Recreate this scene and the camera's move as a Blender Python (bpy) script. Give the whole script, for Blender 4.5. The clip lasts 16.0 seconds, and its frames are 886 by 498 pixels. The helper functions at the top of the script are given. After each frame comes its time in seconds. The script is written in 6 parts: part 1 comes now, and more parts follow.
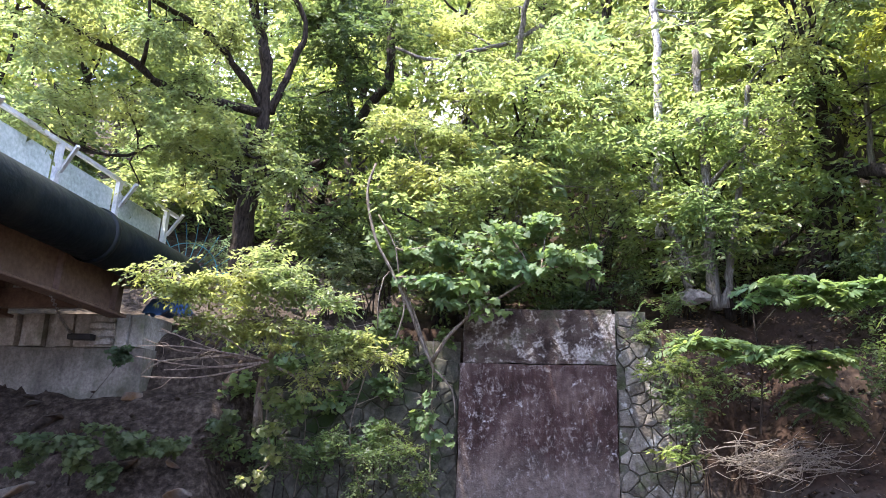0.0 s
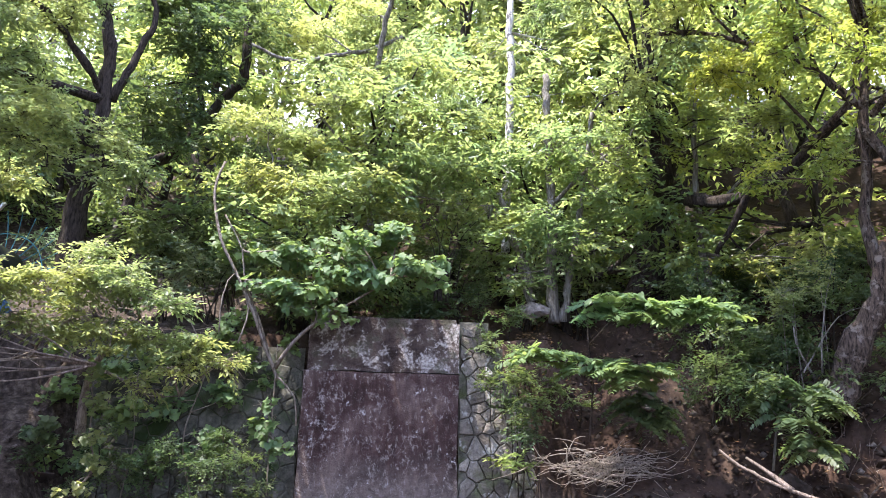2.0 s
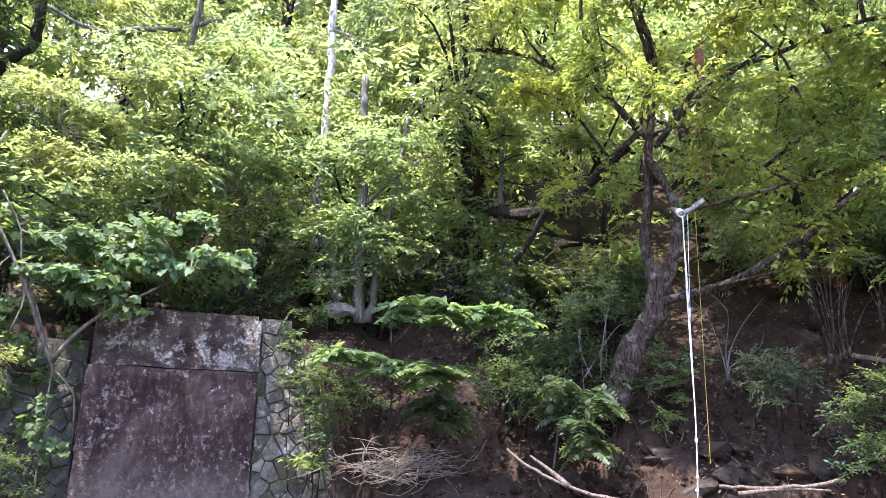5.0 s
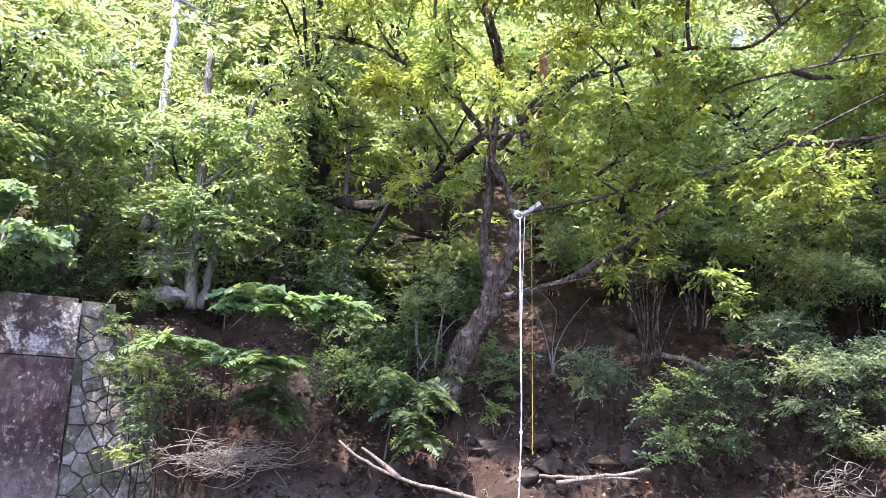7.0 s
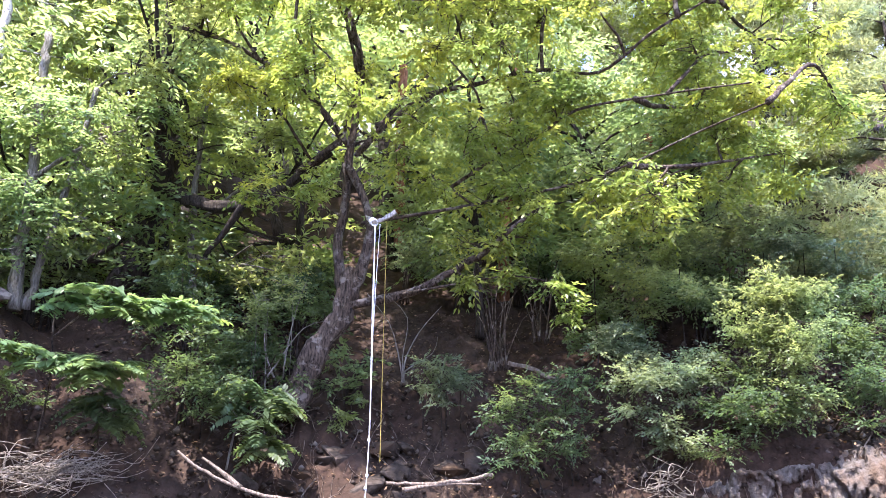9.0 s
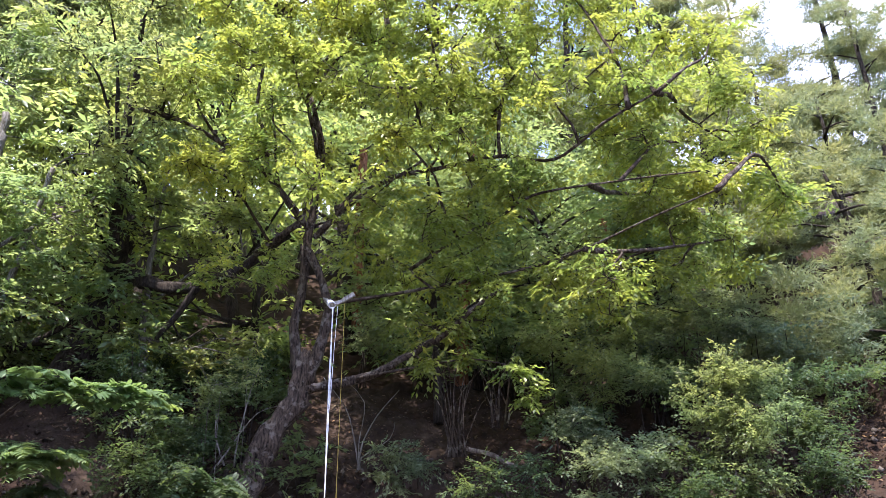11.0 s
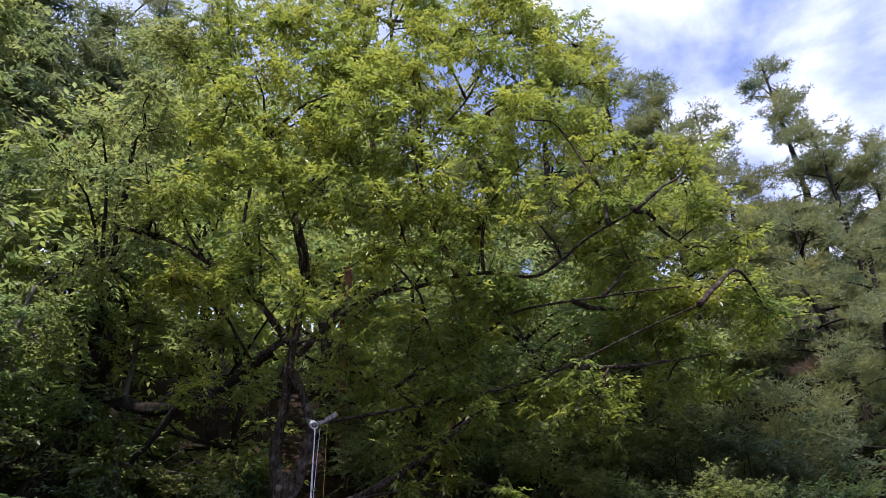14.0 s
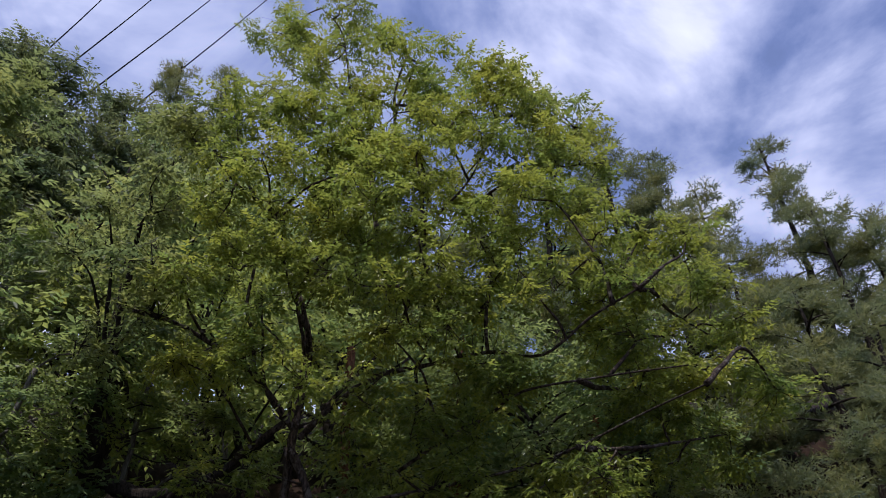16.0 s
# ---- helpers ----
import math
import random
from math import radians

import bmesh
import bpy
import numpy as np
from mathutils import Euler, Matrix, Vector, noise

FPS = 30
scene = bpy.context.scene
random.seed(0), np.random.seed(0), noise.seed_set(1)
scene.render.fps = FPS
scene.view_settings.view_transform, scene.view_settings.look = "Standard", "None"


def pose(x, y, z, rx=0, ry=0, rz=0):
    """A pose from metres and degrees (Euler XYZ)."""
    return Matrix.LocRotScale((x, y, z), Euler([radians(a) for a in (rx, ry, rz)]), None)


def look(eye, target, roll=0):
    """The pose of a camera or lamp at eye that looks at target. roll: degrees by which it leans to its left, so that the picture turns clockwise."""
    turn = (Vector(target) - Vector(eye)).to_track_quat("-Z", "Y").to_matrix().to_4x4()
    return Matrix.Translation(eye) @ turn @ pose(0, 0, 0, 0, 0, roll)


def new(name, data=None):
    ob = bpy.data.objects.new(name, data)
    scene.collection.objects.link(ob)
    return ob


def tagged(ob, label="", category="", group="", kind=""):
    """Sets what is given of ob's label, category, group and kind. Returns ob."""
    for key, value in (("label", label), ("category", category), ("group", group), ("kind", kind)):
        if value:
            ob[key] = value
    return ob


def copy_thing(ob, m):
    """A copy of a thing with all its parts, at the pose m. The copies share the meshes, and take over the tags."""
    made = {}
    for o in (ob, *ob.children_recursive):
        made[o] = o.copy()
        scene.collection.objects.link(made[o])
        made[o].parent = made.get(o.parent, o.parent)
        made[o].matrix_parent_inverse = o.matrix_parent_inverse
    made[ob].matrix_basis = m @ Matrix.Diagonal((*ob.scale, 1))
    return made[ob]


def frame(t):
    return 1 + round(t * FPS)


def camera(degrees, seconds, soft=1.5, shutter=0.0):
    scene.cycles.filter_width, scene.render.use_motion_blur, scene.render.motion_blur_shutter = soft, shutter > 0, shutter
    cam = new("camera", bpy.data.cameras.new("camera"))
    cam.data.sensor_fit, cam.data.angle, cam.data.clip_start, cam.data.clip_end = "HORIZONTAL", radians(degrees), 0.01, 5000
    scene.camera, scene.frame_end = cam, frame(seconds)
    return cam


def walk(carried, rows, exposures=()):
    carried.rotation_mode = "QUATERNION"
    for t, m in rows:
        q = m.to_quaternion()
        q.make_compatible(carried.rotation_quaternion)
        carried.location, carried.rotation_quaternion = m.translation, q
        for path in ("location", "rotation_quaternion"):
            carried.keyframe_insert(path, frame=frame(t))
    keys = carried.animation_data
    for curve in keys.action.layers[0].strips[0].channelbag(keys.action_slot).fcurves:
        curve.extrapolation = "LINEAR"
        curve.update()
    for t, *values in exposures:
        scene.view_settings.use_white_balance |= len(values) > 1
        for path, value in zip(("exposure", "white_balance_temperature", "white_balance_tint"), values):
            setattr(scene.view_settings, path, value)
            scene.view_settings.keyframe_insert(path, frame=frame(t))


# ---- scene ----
cam = camera(60, 16.0, soft=0.6)
# seconds, turn to the left, tilt, roll, in degrees; the camera is held in one place
TURNS = [
    (0, 8.06, 14.06, 1.81),
    (0.5, 4.38, 14.30, 1.11),
    (1, 1.14, 14.51, 0.97),
    (1.5, -1.34, 14.69, 1.56),
    (2, -3.42, 14.97, 1.62),
    (2.5, -5.66, 15.10, 1.45),
    (3, -7.48, 15.10, 1.66),
    (3.5, -9.72, 15.12, 1.73),
    (4, -12.89, 15.11, 1.65),
    (4.2, -14.02, 15.20, 1.59),
    (6.3, -25.89, 15.03, 1.08),
    (6.5, -27.39, 15.02, 1.14),
    (7, -30.26, 14.95, 1.12),
    (7.5, -33.24, 15.02, 1.17),
    (8, -35.46, 15.07, 1.23),
    (8.5, -38.08, 15.04, 0.76),
    (9, -41.50, 15.60, 0.12),
    (9.2, -42.61, 16.15, -0.07),
    (11.3, -45.22, 22.45, -0.66),
    (11.5, -45.71, 22.82, -0.79),
    (12, -45.97, 24.14, -1.20),
    (12.5, -46.51, 25.73, -1.48),
    (13, -46.46, 27.32, -1.50),
    (13.5, -46.27, 28.91, -1.65),
    (14, -46.27, 30.42, -1.68),
    (14.5, -46.22, 32.13, -1.98),
    (15, -46.19, 33.53, -1.70),
    (15.5, -46.35, 35.02, -1.61),
    (16, -46.20, 36.33, -1.95)]
walk(cam, [(t, pose(0, 0, 1.6, 90 + p, 0, a) @ pose(0, 0, 0, 0, 0, r)) for t, a, p, r in TURNS],
     exposures=[(0.0, 1.95, 6450, 18), (4.0, 1.95, 6200, 20), (7.0, 2.3, 6100, 22), (9.0, 2.35, 6050, 23), (10.2, 1.95, 6100, 22), (11.5, 1.2, 6320, 20), (13.0, 0.42, 6420, 20), (14.5, -0.3, 6350, 20), (16.0, -0.88, 6200, 20)])

# ---- light ----
SUN_TURN, SUN_HEIGHT = -113.0, 70.0
world = bpy.data.worlds.new("sky")
scene.world = world
world.use_nodes = True
wn, wl = world.node_tree.nodes, world.node_tree.links
wn.clear()
w_out = wn.new("ShaderNodeOutputWorld")
w_bg = wn.new("ShaderNodeBackground")
w_sky = wn.new("ShaderNodeTexSky")
w_sky.sky_type, w_sky.sun_disc = "NISHITA", False
w_sky.sun_elevation, w_sky.sun_rotation = radians(SUN_HEIGHT), radians(SUN_TURN)
w_sky.dust_density, w_sky.ozone_density = 0.1, 5.0
w_co = wn.new("ShaderNodeTexCoord")
w_map = wn.new("ShaderNodeMapping")
w_map.inputs["Scale"].default_value = (1.0, 1.0, 1.6)
w_map.inputs["Location"].default_value = (0.35, 0.8, 0.2)
w_n = wn.new("ShaderNodeTexNoise")
w_n.inputs["Scale"].default_value, w_n.inputs["Detail"].default_value, w_n.inputs["Roughness"].default_value = 2.6, 8.0, 0.55
w_n.inputs["Distortion"].default_value = 0.4
w_ramp = wn.new("ShaderNodeValToRGB")
w_ramp.color_ramp.elements[0].position, w_ramp.color_ramp.elements[1].position = 0.40, 0.68
w_ramp.color_ramp.elements[0].color = (0.38, 0.38, 0.38, 1)
w_mix = wn.new("ShaderNodeMix")
w_mix.data_type = "RGBA"
w_cloud = wn.new("ShaderNodeValToRGB")
w_cloud.color_ramp.elements[0].position, w_cloud.color_ramp.elements[1].position = 0.42, 0.62
w_cloud.color_ramp.elements[0].color, w_cloud.color_ramp.elements[1].color = (0.29, 0.39, 0.75, 1), (0.69, 0.75, 0.93, 1)
w_gain = wn.new("ShaderNodeVectorMath")
w_gain.operation = "SCALE"
w_gain.inputs["Scale"].default_value = 24.0
wl.new(w_co.outputs["Generated"], w_map.inputs["Vector"])
wl.new(w_map.outputs["Vector"], w_n.inputs["Vector"])
wl.new(w_n.outputs["Fac"], w_ramp.inputs["Fac"])
wl.new(w_n.outputs["Fac"], w_cloud.inputs["Fac"])
wl.new(w_cloud.outputs["Color"], w_gain.inputs[0])
wl.new(w_gain.outputs["Vector"], w_mix.inputs["B"])
wl.new(w_ramp.outputs["Color"], w_mix.inputs["Factor"])
wl.new(w_sky.outputs["Color"], w_mix.inputs["A"])
wl.new(w_mix.outputs["Result"], w_bg.inputs["Color"])
w_bg.inputs["Strength"].default_value = 0.10
wl.new(w_bg.outputs["Background"], w_out.inputs["Surface"])

sun_data = bpy.data.lights.new("sun", "SUN")
sun_data.energy, sun_data.angle, sun_data.color = 5.0, radians(0.53), (1.0, 0.95, 0.86)
sun = new("sun", sun_data)
_a, _h = radians(SUN_TURN), radians(SUN_HEIGHT)
SUN_WAY = Vector((math.sin(_a) * math.cos(_h), math.cos(_a) * math.cos(_h), math.sin(_h)))
sun.matrix_world = look(SUN_WAY * 60, (0, 0, 0))


# ---- materials ----
def material(name, build, rough=0.8, metal=0.0, bump=0.0, bump_scale=30.0, spec=0.3):
    """A principled material; build(nodes, links, coords) returns the colour socket."""
    m = bpy.data.materials.new(name)
    m.use_nodes = True
    n, l = m.node_tree.nodes, m.node_tree.links
    b = n["Principled BSDF"]
    co = n.new("ShaderNodeTexCoord").outputs["Object"]
    b.inputs["Roughness"].default_value, b.inputs["Metallic"].default_value = rough, metal
    b.inputs["Specular IOR Level"].default_value = spec
    l.new(build(n, l, co), b.inputs["Base Color"])
    if bump:
        t = n.new("ShaderNodeTexNoise")
        t.inputs["Scale"].default_value, t.inputs["Detail"].default_value = bump_scale, 6
        l.new(co, t.inputs["Vector"])
        k = n.new("ShaderNodeBump")
        k.inputs["Strength"].default_value, k.inputs["Distance"].default_value = bump, 0.03
        l.new(t.outputs["Fac"], k.inputs["Height"])
        l.new(k.outputs["Normal"], b.inputs["Normal"])
    return m


def ramp(n, l, fac, stops):
    r = n.new("ShaderNodeValToRGB")
    e = r.color_ramp.elements
    e[0].position, e[0].color = stops[0][0], (*stops[0][1], 1)
    e[1].position, e[1].color = stops[-1][0], (*stops[-1][1], 1)
    for p, c in stops[1:-1]:
        e.new(p).color = (*c, 1)
    l.new(fac, r.inputs["Fac"])
    return r.outputs["Color"]


def noise_fac(n, l, co, scale, detail=5.0, rough=0.55, stretch=(1, 1, 1)):
    mp = n.new("ShaderNodeMapping")
    mp.inputs["Scale"].default_value = stretch
    l.new(co, mp.inputs["Vector"])
    t = n.new("ShaderNodeTexNoise")
    t.inputs["Scale"].default_value, t.inputs["Detail"].default_value, t.inputs["Roughness"].default_value = scale, detail, rough
    l.new(mp.outputs["Vector"], t.inputs["Vector"])
    return t.outputs["Fac"]


def blend(n, l, fac, a, b, mode="MIX"):
    x = n.new("ShaderNodeMix")
    x.data_type, x.blend_type = "RGBA", mode
    if isinstance(fac, float):
        x.inputs["Factor"].default_value = fac
    else:
        l.new(fac, x.inputs["Factor"])
    for s, v in (("A", a), ("B", b)):
        if isinstance(v, tuple):
            x.inputs[s].default_value = (*v, 1)
        else:
            l.new(v, x.inputs[s])
    return x.outputs["Result"]


def mottled(dark, light, scale, fine=0.0, stain=None, stretch=(1, 1, 1)):
    def build(n, l, co):
        c = ramp(n, l, noise_fac(n, l, co, scale, 7, 0.6, stretch), [(0.32, dark), (0.68, light)])
        if fine:
            c = blend(n, l, 0.45, c, ramp(n, l, noise_fac(n, l, co, fine, 4, 0.6), [(0.35, (0.25, 0.25, 0.25)), (0.65, (0.75, 0.75, 0.75))]), "OVERLAY")
        if stain:
            f = ramp(n, l, noise_fac(n, l, co, scale * 0.35, 6, 0.6), [(0.5, (0, 0, 0)), (0.62, (1, 1, 1))])
            c = blend(n, l, f, c, stain)
        return c
    return build


def leaf_material(name, deep, fresh, glow, through_part=0.42, rough=0.40):
    """A thin leaf: gloss and colour on its face, light passing through it."""
    m = bpy.data.materials.new(name)
    m.use_nodes = True
    n, l = m.node_tree.nodes, m.node_tree.links
    b = n["Principled BSDF"]
    co = n.new("ShaderNodeTexCoord").outputs["Object"]
    geo = n.new("ShaderNodeNewGeometry")
    one = ramp(n, l, geo.outputs["Random Per Island"], [(0.0, deep), (1.0, fresh)])
    mass = ramp(n, l, noise_fac(n, l, co, 0.9, 3), [(0.32, (0.66, 0.80, 0.84)), (0.68, (1.28, 1.14, 0.80))])
    col = blend(n, l, 1.0, one, mass, "MULTIPLY")
    l.new(col, b.inputs["Base Color"])
    b.inputs["Roughness"].default_value, b.inputs["Specular IOR Level"].default_value = rough, 0.4
    t = n.new("ShaderNodeBsdfTranslucent")
    l.new(blend(n, l, 1.0, blend(n, l, geo.outputs["Random Per Island"], glow, tuple(min(1.0, 1.25 * c) for c in glow)), mass, "MULTIPLY"), t.inputs["Color"])
    x = n.new("ShaderNodeMixShader")
    x.inputs["Fac"].default_value = through_part
    l.new(b.outputs["BSDF"], x.inputs[1])
    l.new(t.outputs["BSDF"], x.inputs[2])
    l.new(x.outputs["Shader"], n["Material Output"].inputs["Surface"])
    return m


def bark_material(name, dark, light, patch=None):
    """Ridged bark: long upright furrows, with paler lichen where patch is given."""
    m = bpy.data.materials.new(name)
    m.use_nodes = True
    n, l = m.node_tree.nodes, m.node_tree.links
    b = n["Principled BSDF"]
    co = n.new("ShaderNodeTexCoord").outputs["Object"]
    furrow = noise_fac(n, l, co, 11, 8, 0.7, (3, 3, 0.55))
    c = ramp(n, l, furrow, [(0.38, dark), (0.66, light)])
    if patch:
        f = ramp(n, l, noise_fac(n, l, co, 6, 8, 0.7), [(0.53, (0, 0, 0)), (0.59, (0.85, 0.85, 0.85))])
        c = blend(n, l, f, c, patch)
    l.new(c, b.inputs["Base Color"])
    b.inputs["Roughness"].default_value, b.inputs["Specular IOR Level"].default_value = 0.92, 0.15
    k = n.new("ShaderNodeBump")
    k.inputs["Strength"].default_value, k.inputs["Distance"].default_value = 1.0, 0.05
    l.new(furrow, k.inputs["Height"])
    l.new(k.outputs["Normal"], b.inputs["Normal"])
    return m


BARK = bark_material("grey_brown_bark", (0.012, 0.009, 0.007), (0.150, 0.110, 0.082), (0.205, 0.175, 0.145))
BARK_DARK = bark_material("dark_bark", (0.014, 0.011, 0.009), (0.075, 0.06, 0.048))
BARK_PALE = bark_material("pale_grey_bark", (0.10, 0.09, 0.075), (0.30, 0.28, 0.24))
BARK_RED = bark_material("red_pine_bark", (0.09, 0.04, 0.022), (0.34, 0.16, 0.09))
BARK_WHITE = bark_material("white_birch_bark", (0.30, 0.28, 0.26), (0.85, 0.83, 0.79), (0.05, 0.045, 0.04))
VINE = bark_material("vine_bark", (0.10, 0.08, 0.06), (0.34, 0.29, 0.23))
DEAD_WOOD = bark_material("bleached_dead_wood", (0.10, 0.076, 0.058), (0.29, 0.235, 0.19))

STUB_WOOD = bark_material("pale_barkless_wood", (0.26, 0.23, 0.20), (0.62, 0.59, 0.55))

LEAF_OAK = leaf_material("fresh_yellow_green_leaf", (0.082, 0.118, 0.042), (0.180, 0.205, 0.064), (0.48, 0.57, 0.19), 0.5)
LEAF_CROWN = leaf_material("sunny_yellow_green_leaf", (0.036, 0.060, 0.021), (0.262, 0.266, 0.060), (0.50, 0.585, 0.125), 0.41, 0.32)
LEAF_ZELKOVA = leaf_material("light_green_leaf", (0.056, 0.082, 0.038), (0.128, 0.150, 0.070), (0.40, 0.47, 0.18), 0.46)
LEAF_WALNUT = leaf_material("soft_green_leaf", (0.062, 0.102, 0.052), (0.120, 0.160, 0.082), (0.37, 0.47, 0.18), 0.48)
LEAF_VINE = leaf_material("broad_green_leaf", (0.055, 0.098, 0.040), (0.120, 0.180, 0.078), (0.30, 0.42, 0.13), 0.36, 0.6)
# deep green, with shade put into the leaf colour for plants under cover
LEAF_DEEP_SHADED = leaf_material("deep_green_shaded_leaf", (0.030, 0.050, 0.026), (0.072, 0.104, 0.050), (0.20, 0.28, 0.095), 0.36, 0.52)
LEAF_GREY = leaf_material("dull_grey_green_leaf", (0.052, 0.070, 0.047), (0.130, 0.155, 0.100), (0.34, 0.41, 0.20), 0.40, 0.46)
LEAF_BACK = leaf_material("woodland_leaf", (0.080, 0.118, 0.050), (0.155, 0.182, 0.075), (0.44, 0.52, 0.21), 0.5)
NEEDLE = leaf_material("pine_needle", (0.105, 0.132, 0.080), (0.215, 0.248, 0.145), (0.44, 0.48, 0.22), 0.34, 0.5)
LITTER = leaf_material("fallen_leaf", (0.05, 0.028, 0.015), (0.19, 0.115, 0.062), (0.15, 0.09, 0.04), 0.1, 0.7)

def low_lying(n, l, co):
    """River sand lies on the lowest ground, with an uneven upper edge."""
    sep = n.new("ShaderNodeSeparateXYZ")
    l.new(co, sep.inputs[0])
    add = n.new("ShaderNodeMath")
    add.operation = "MULTIPLY_ADD"
    add.inputs[1].default_value = 1.1
    l.new(noise_fac(n, l, co, 1.6, 6, 0.6), add.inputs[0])
    l.new(sep.outputs["Z"], add.inputs[2])
    total = add.outputs[0]
    for lo, hi, a, b in ((0.3, 2.2, 1.6, 0.0), (4.6, 6.4, 0.0, 1.6)):
        far = n.new("ShaderNodeMapRange")
        far.inputs["From Min"].default_value, far.inputs["From Max"].default_value = lo, hi
        far.inputs["To Min"].default_value, far.inputs["To Max"].default_value = a, b
        l.new(sep.outputs["X"], far.inputs["Value"])
        more = n.new("ShaderNodeMath")
        l.new(total, more.inputs[0])
        l.new(far.outputs["Result"], more.inputs[1])
        total = more.outputs[0]
    return sand_edge(n, l, total)


def sand_edge(n, l, value):
    m = n.new("ShaderNodeMapRange")
    m.inputs["From Min"].default_value, m.inputs["From Max"].default_value = 1.42, 1.8
    m.inputs["To Min"].default_value, m.inputs["To Max"].default_value = 1.0, 0.0
    l.new(value, m.inputs["Value"])
    return m.outputs["Result"]


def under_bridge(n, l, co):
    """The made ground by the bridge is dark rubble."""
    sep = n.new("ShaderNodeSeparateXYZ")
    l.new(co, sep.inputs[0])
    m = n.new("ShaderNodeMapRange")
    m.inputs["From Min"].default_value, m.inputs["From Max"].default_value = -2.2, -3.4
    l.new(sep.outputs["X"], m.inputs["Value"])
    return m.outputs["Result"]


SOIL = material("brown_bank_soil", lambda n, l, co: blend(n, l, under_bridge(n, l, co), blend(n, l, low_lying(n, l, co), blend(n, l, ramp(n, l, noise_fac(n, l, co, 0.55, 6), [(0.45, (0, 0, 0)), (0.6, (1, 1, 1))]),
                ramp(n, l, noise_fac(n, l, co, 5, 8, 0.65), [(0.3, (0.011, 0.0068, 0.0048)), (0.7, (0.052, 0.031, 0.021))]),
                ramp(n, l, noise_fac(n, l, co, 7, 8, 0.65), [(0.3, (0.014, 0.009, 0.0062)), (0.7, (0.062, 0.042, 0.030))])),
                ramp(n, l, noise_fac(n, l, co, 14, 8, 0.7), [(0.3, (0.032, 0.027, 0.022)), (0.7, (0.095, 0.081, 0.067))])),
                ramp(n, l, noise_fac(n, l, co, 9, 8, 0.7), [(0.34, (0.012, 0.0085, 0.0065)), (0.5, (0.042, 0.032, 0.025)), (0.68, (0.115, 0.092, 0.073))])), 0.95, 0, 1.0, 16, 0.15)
def old_concrete(n, l, co):
    base = ramp(n, l, noise_fac(n, l, co, 1.5, 9, 0.68, (1, 1, 0.8)), [(0.36, (0.020, 0.0105, 0.0085)), (0.5, (0.052, 0.029, 0.024)), (0.64, (0.125, 0.090, 0.075))])
    streak = ramp(n, l, noise_fac(n, l, co, 5, 6, 0.6, (2.2, 2.2, 0.25)), [(0.42, (0.6, 0.55, 0.55)), (0.62, (1.1, 1.1, 1.1))])
    c = blend(n, l, 0.7, base, streak, "MULTIPLY")
    where = ramp(n, l, noise_fac(n, l, co, 1.9, 7, 0.66), [(0.40, (0.12, 0.12, 0.12)), (0.64, (1, 1, 1))])
    flecks = ramp(n, l, noise_fac(n, l, co, 11, 14, 0.88, (1.2, 1.2, 0.8)), [(0.535, (0, 0, 0)), (0.565, (0.85, 0.85, 0.85))])
    c = blend(n, l, blend(n, l, 1.0, where, flecks, "MULTIPLY"), c, (0.34, 0.305, 0.275))
    crumbs = ramp(n, l, noise_fac(n, l, co, 6, 12, 0.84), [(0.60, (0, 0, 0)), (0.615, (0.9, 0.9, 0.9))])
    c = blend(n, l, crumbs, c, (0.42, 0.40, 0.375))
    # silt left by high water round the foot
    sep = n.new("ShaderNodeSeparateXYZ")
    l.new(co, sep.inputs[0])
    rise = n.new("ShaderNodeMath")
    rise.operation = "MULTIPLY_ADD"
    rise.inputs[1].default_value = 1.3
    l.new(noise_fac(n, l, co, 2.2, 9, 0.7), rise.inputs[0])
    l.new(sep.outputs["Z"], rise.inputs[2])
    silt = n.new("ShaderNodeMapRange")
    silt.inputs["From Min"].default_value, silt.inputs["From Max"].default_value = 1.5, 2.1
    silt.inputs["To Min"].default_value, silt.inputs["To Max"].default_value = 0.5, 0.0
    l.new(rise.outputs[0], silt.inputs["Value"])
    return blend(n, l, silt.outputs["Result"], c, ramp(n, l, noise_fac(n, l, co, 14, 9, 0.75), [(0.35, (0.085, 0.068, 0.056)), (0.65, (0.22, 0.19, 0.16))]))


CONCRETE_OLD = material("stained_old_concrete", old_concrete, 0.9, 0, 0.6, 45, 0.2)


def worn_concrete(n, l, co):
    c = ramp(n, l, noise_fac(n, l, co, 2.6, 10, 0.74), [(0.36, (0.022, 0.014, 0.011)), (0.52, (0.066, 0.047, 0.037)), (0.68, (0.16, 0.13, 0.105))])
    lime = ramp(n, l, noise_fac(n, l, co, 2.1, 14, 0.82), [(0.515, (0, 0, 0)), (0.54, (0.9, 0.9, 0.9))])
    c = blend(n, l, lime, c, ramp(n, l, noise_fac(n, l, co, 22, 8, 0.8), [(0.42, (0.11, 0.09, 0.075)), (0.58, (0.44, 0.41, 0.36))]))
    moss = ramp(n, l, noise_fac(n, l, co, 2.6, 9, 0.7), [(0.54, (0, 0, 0)), (0.62, (0.8, 0.8, 0.8))])
    return blend(n, l, moss, c, (0.040, 0.040, 0.022))


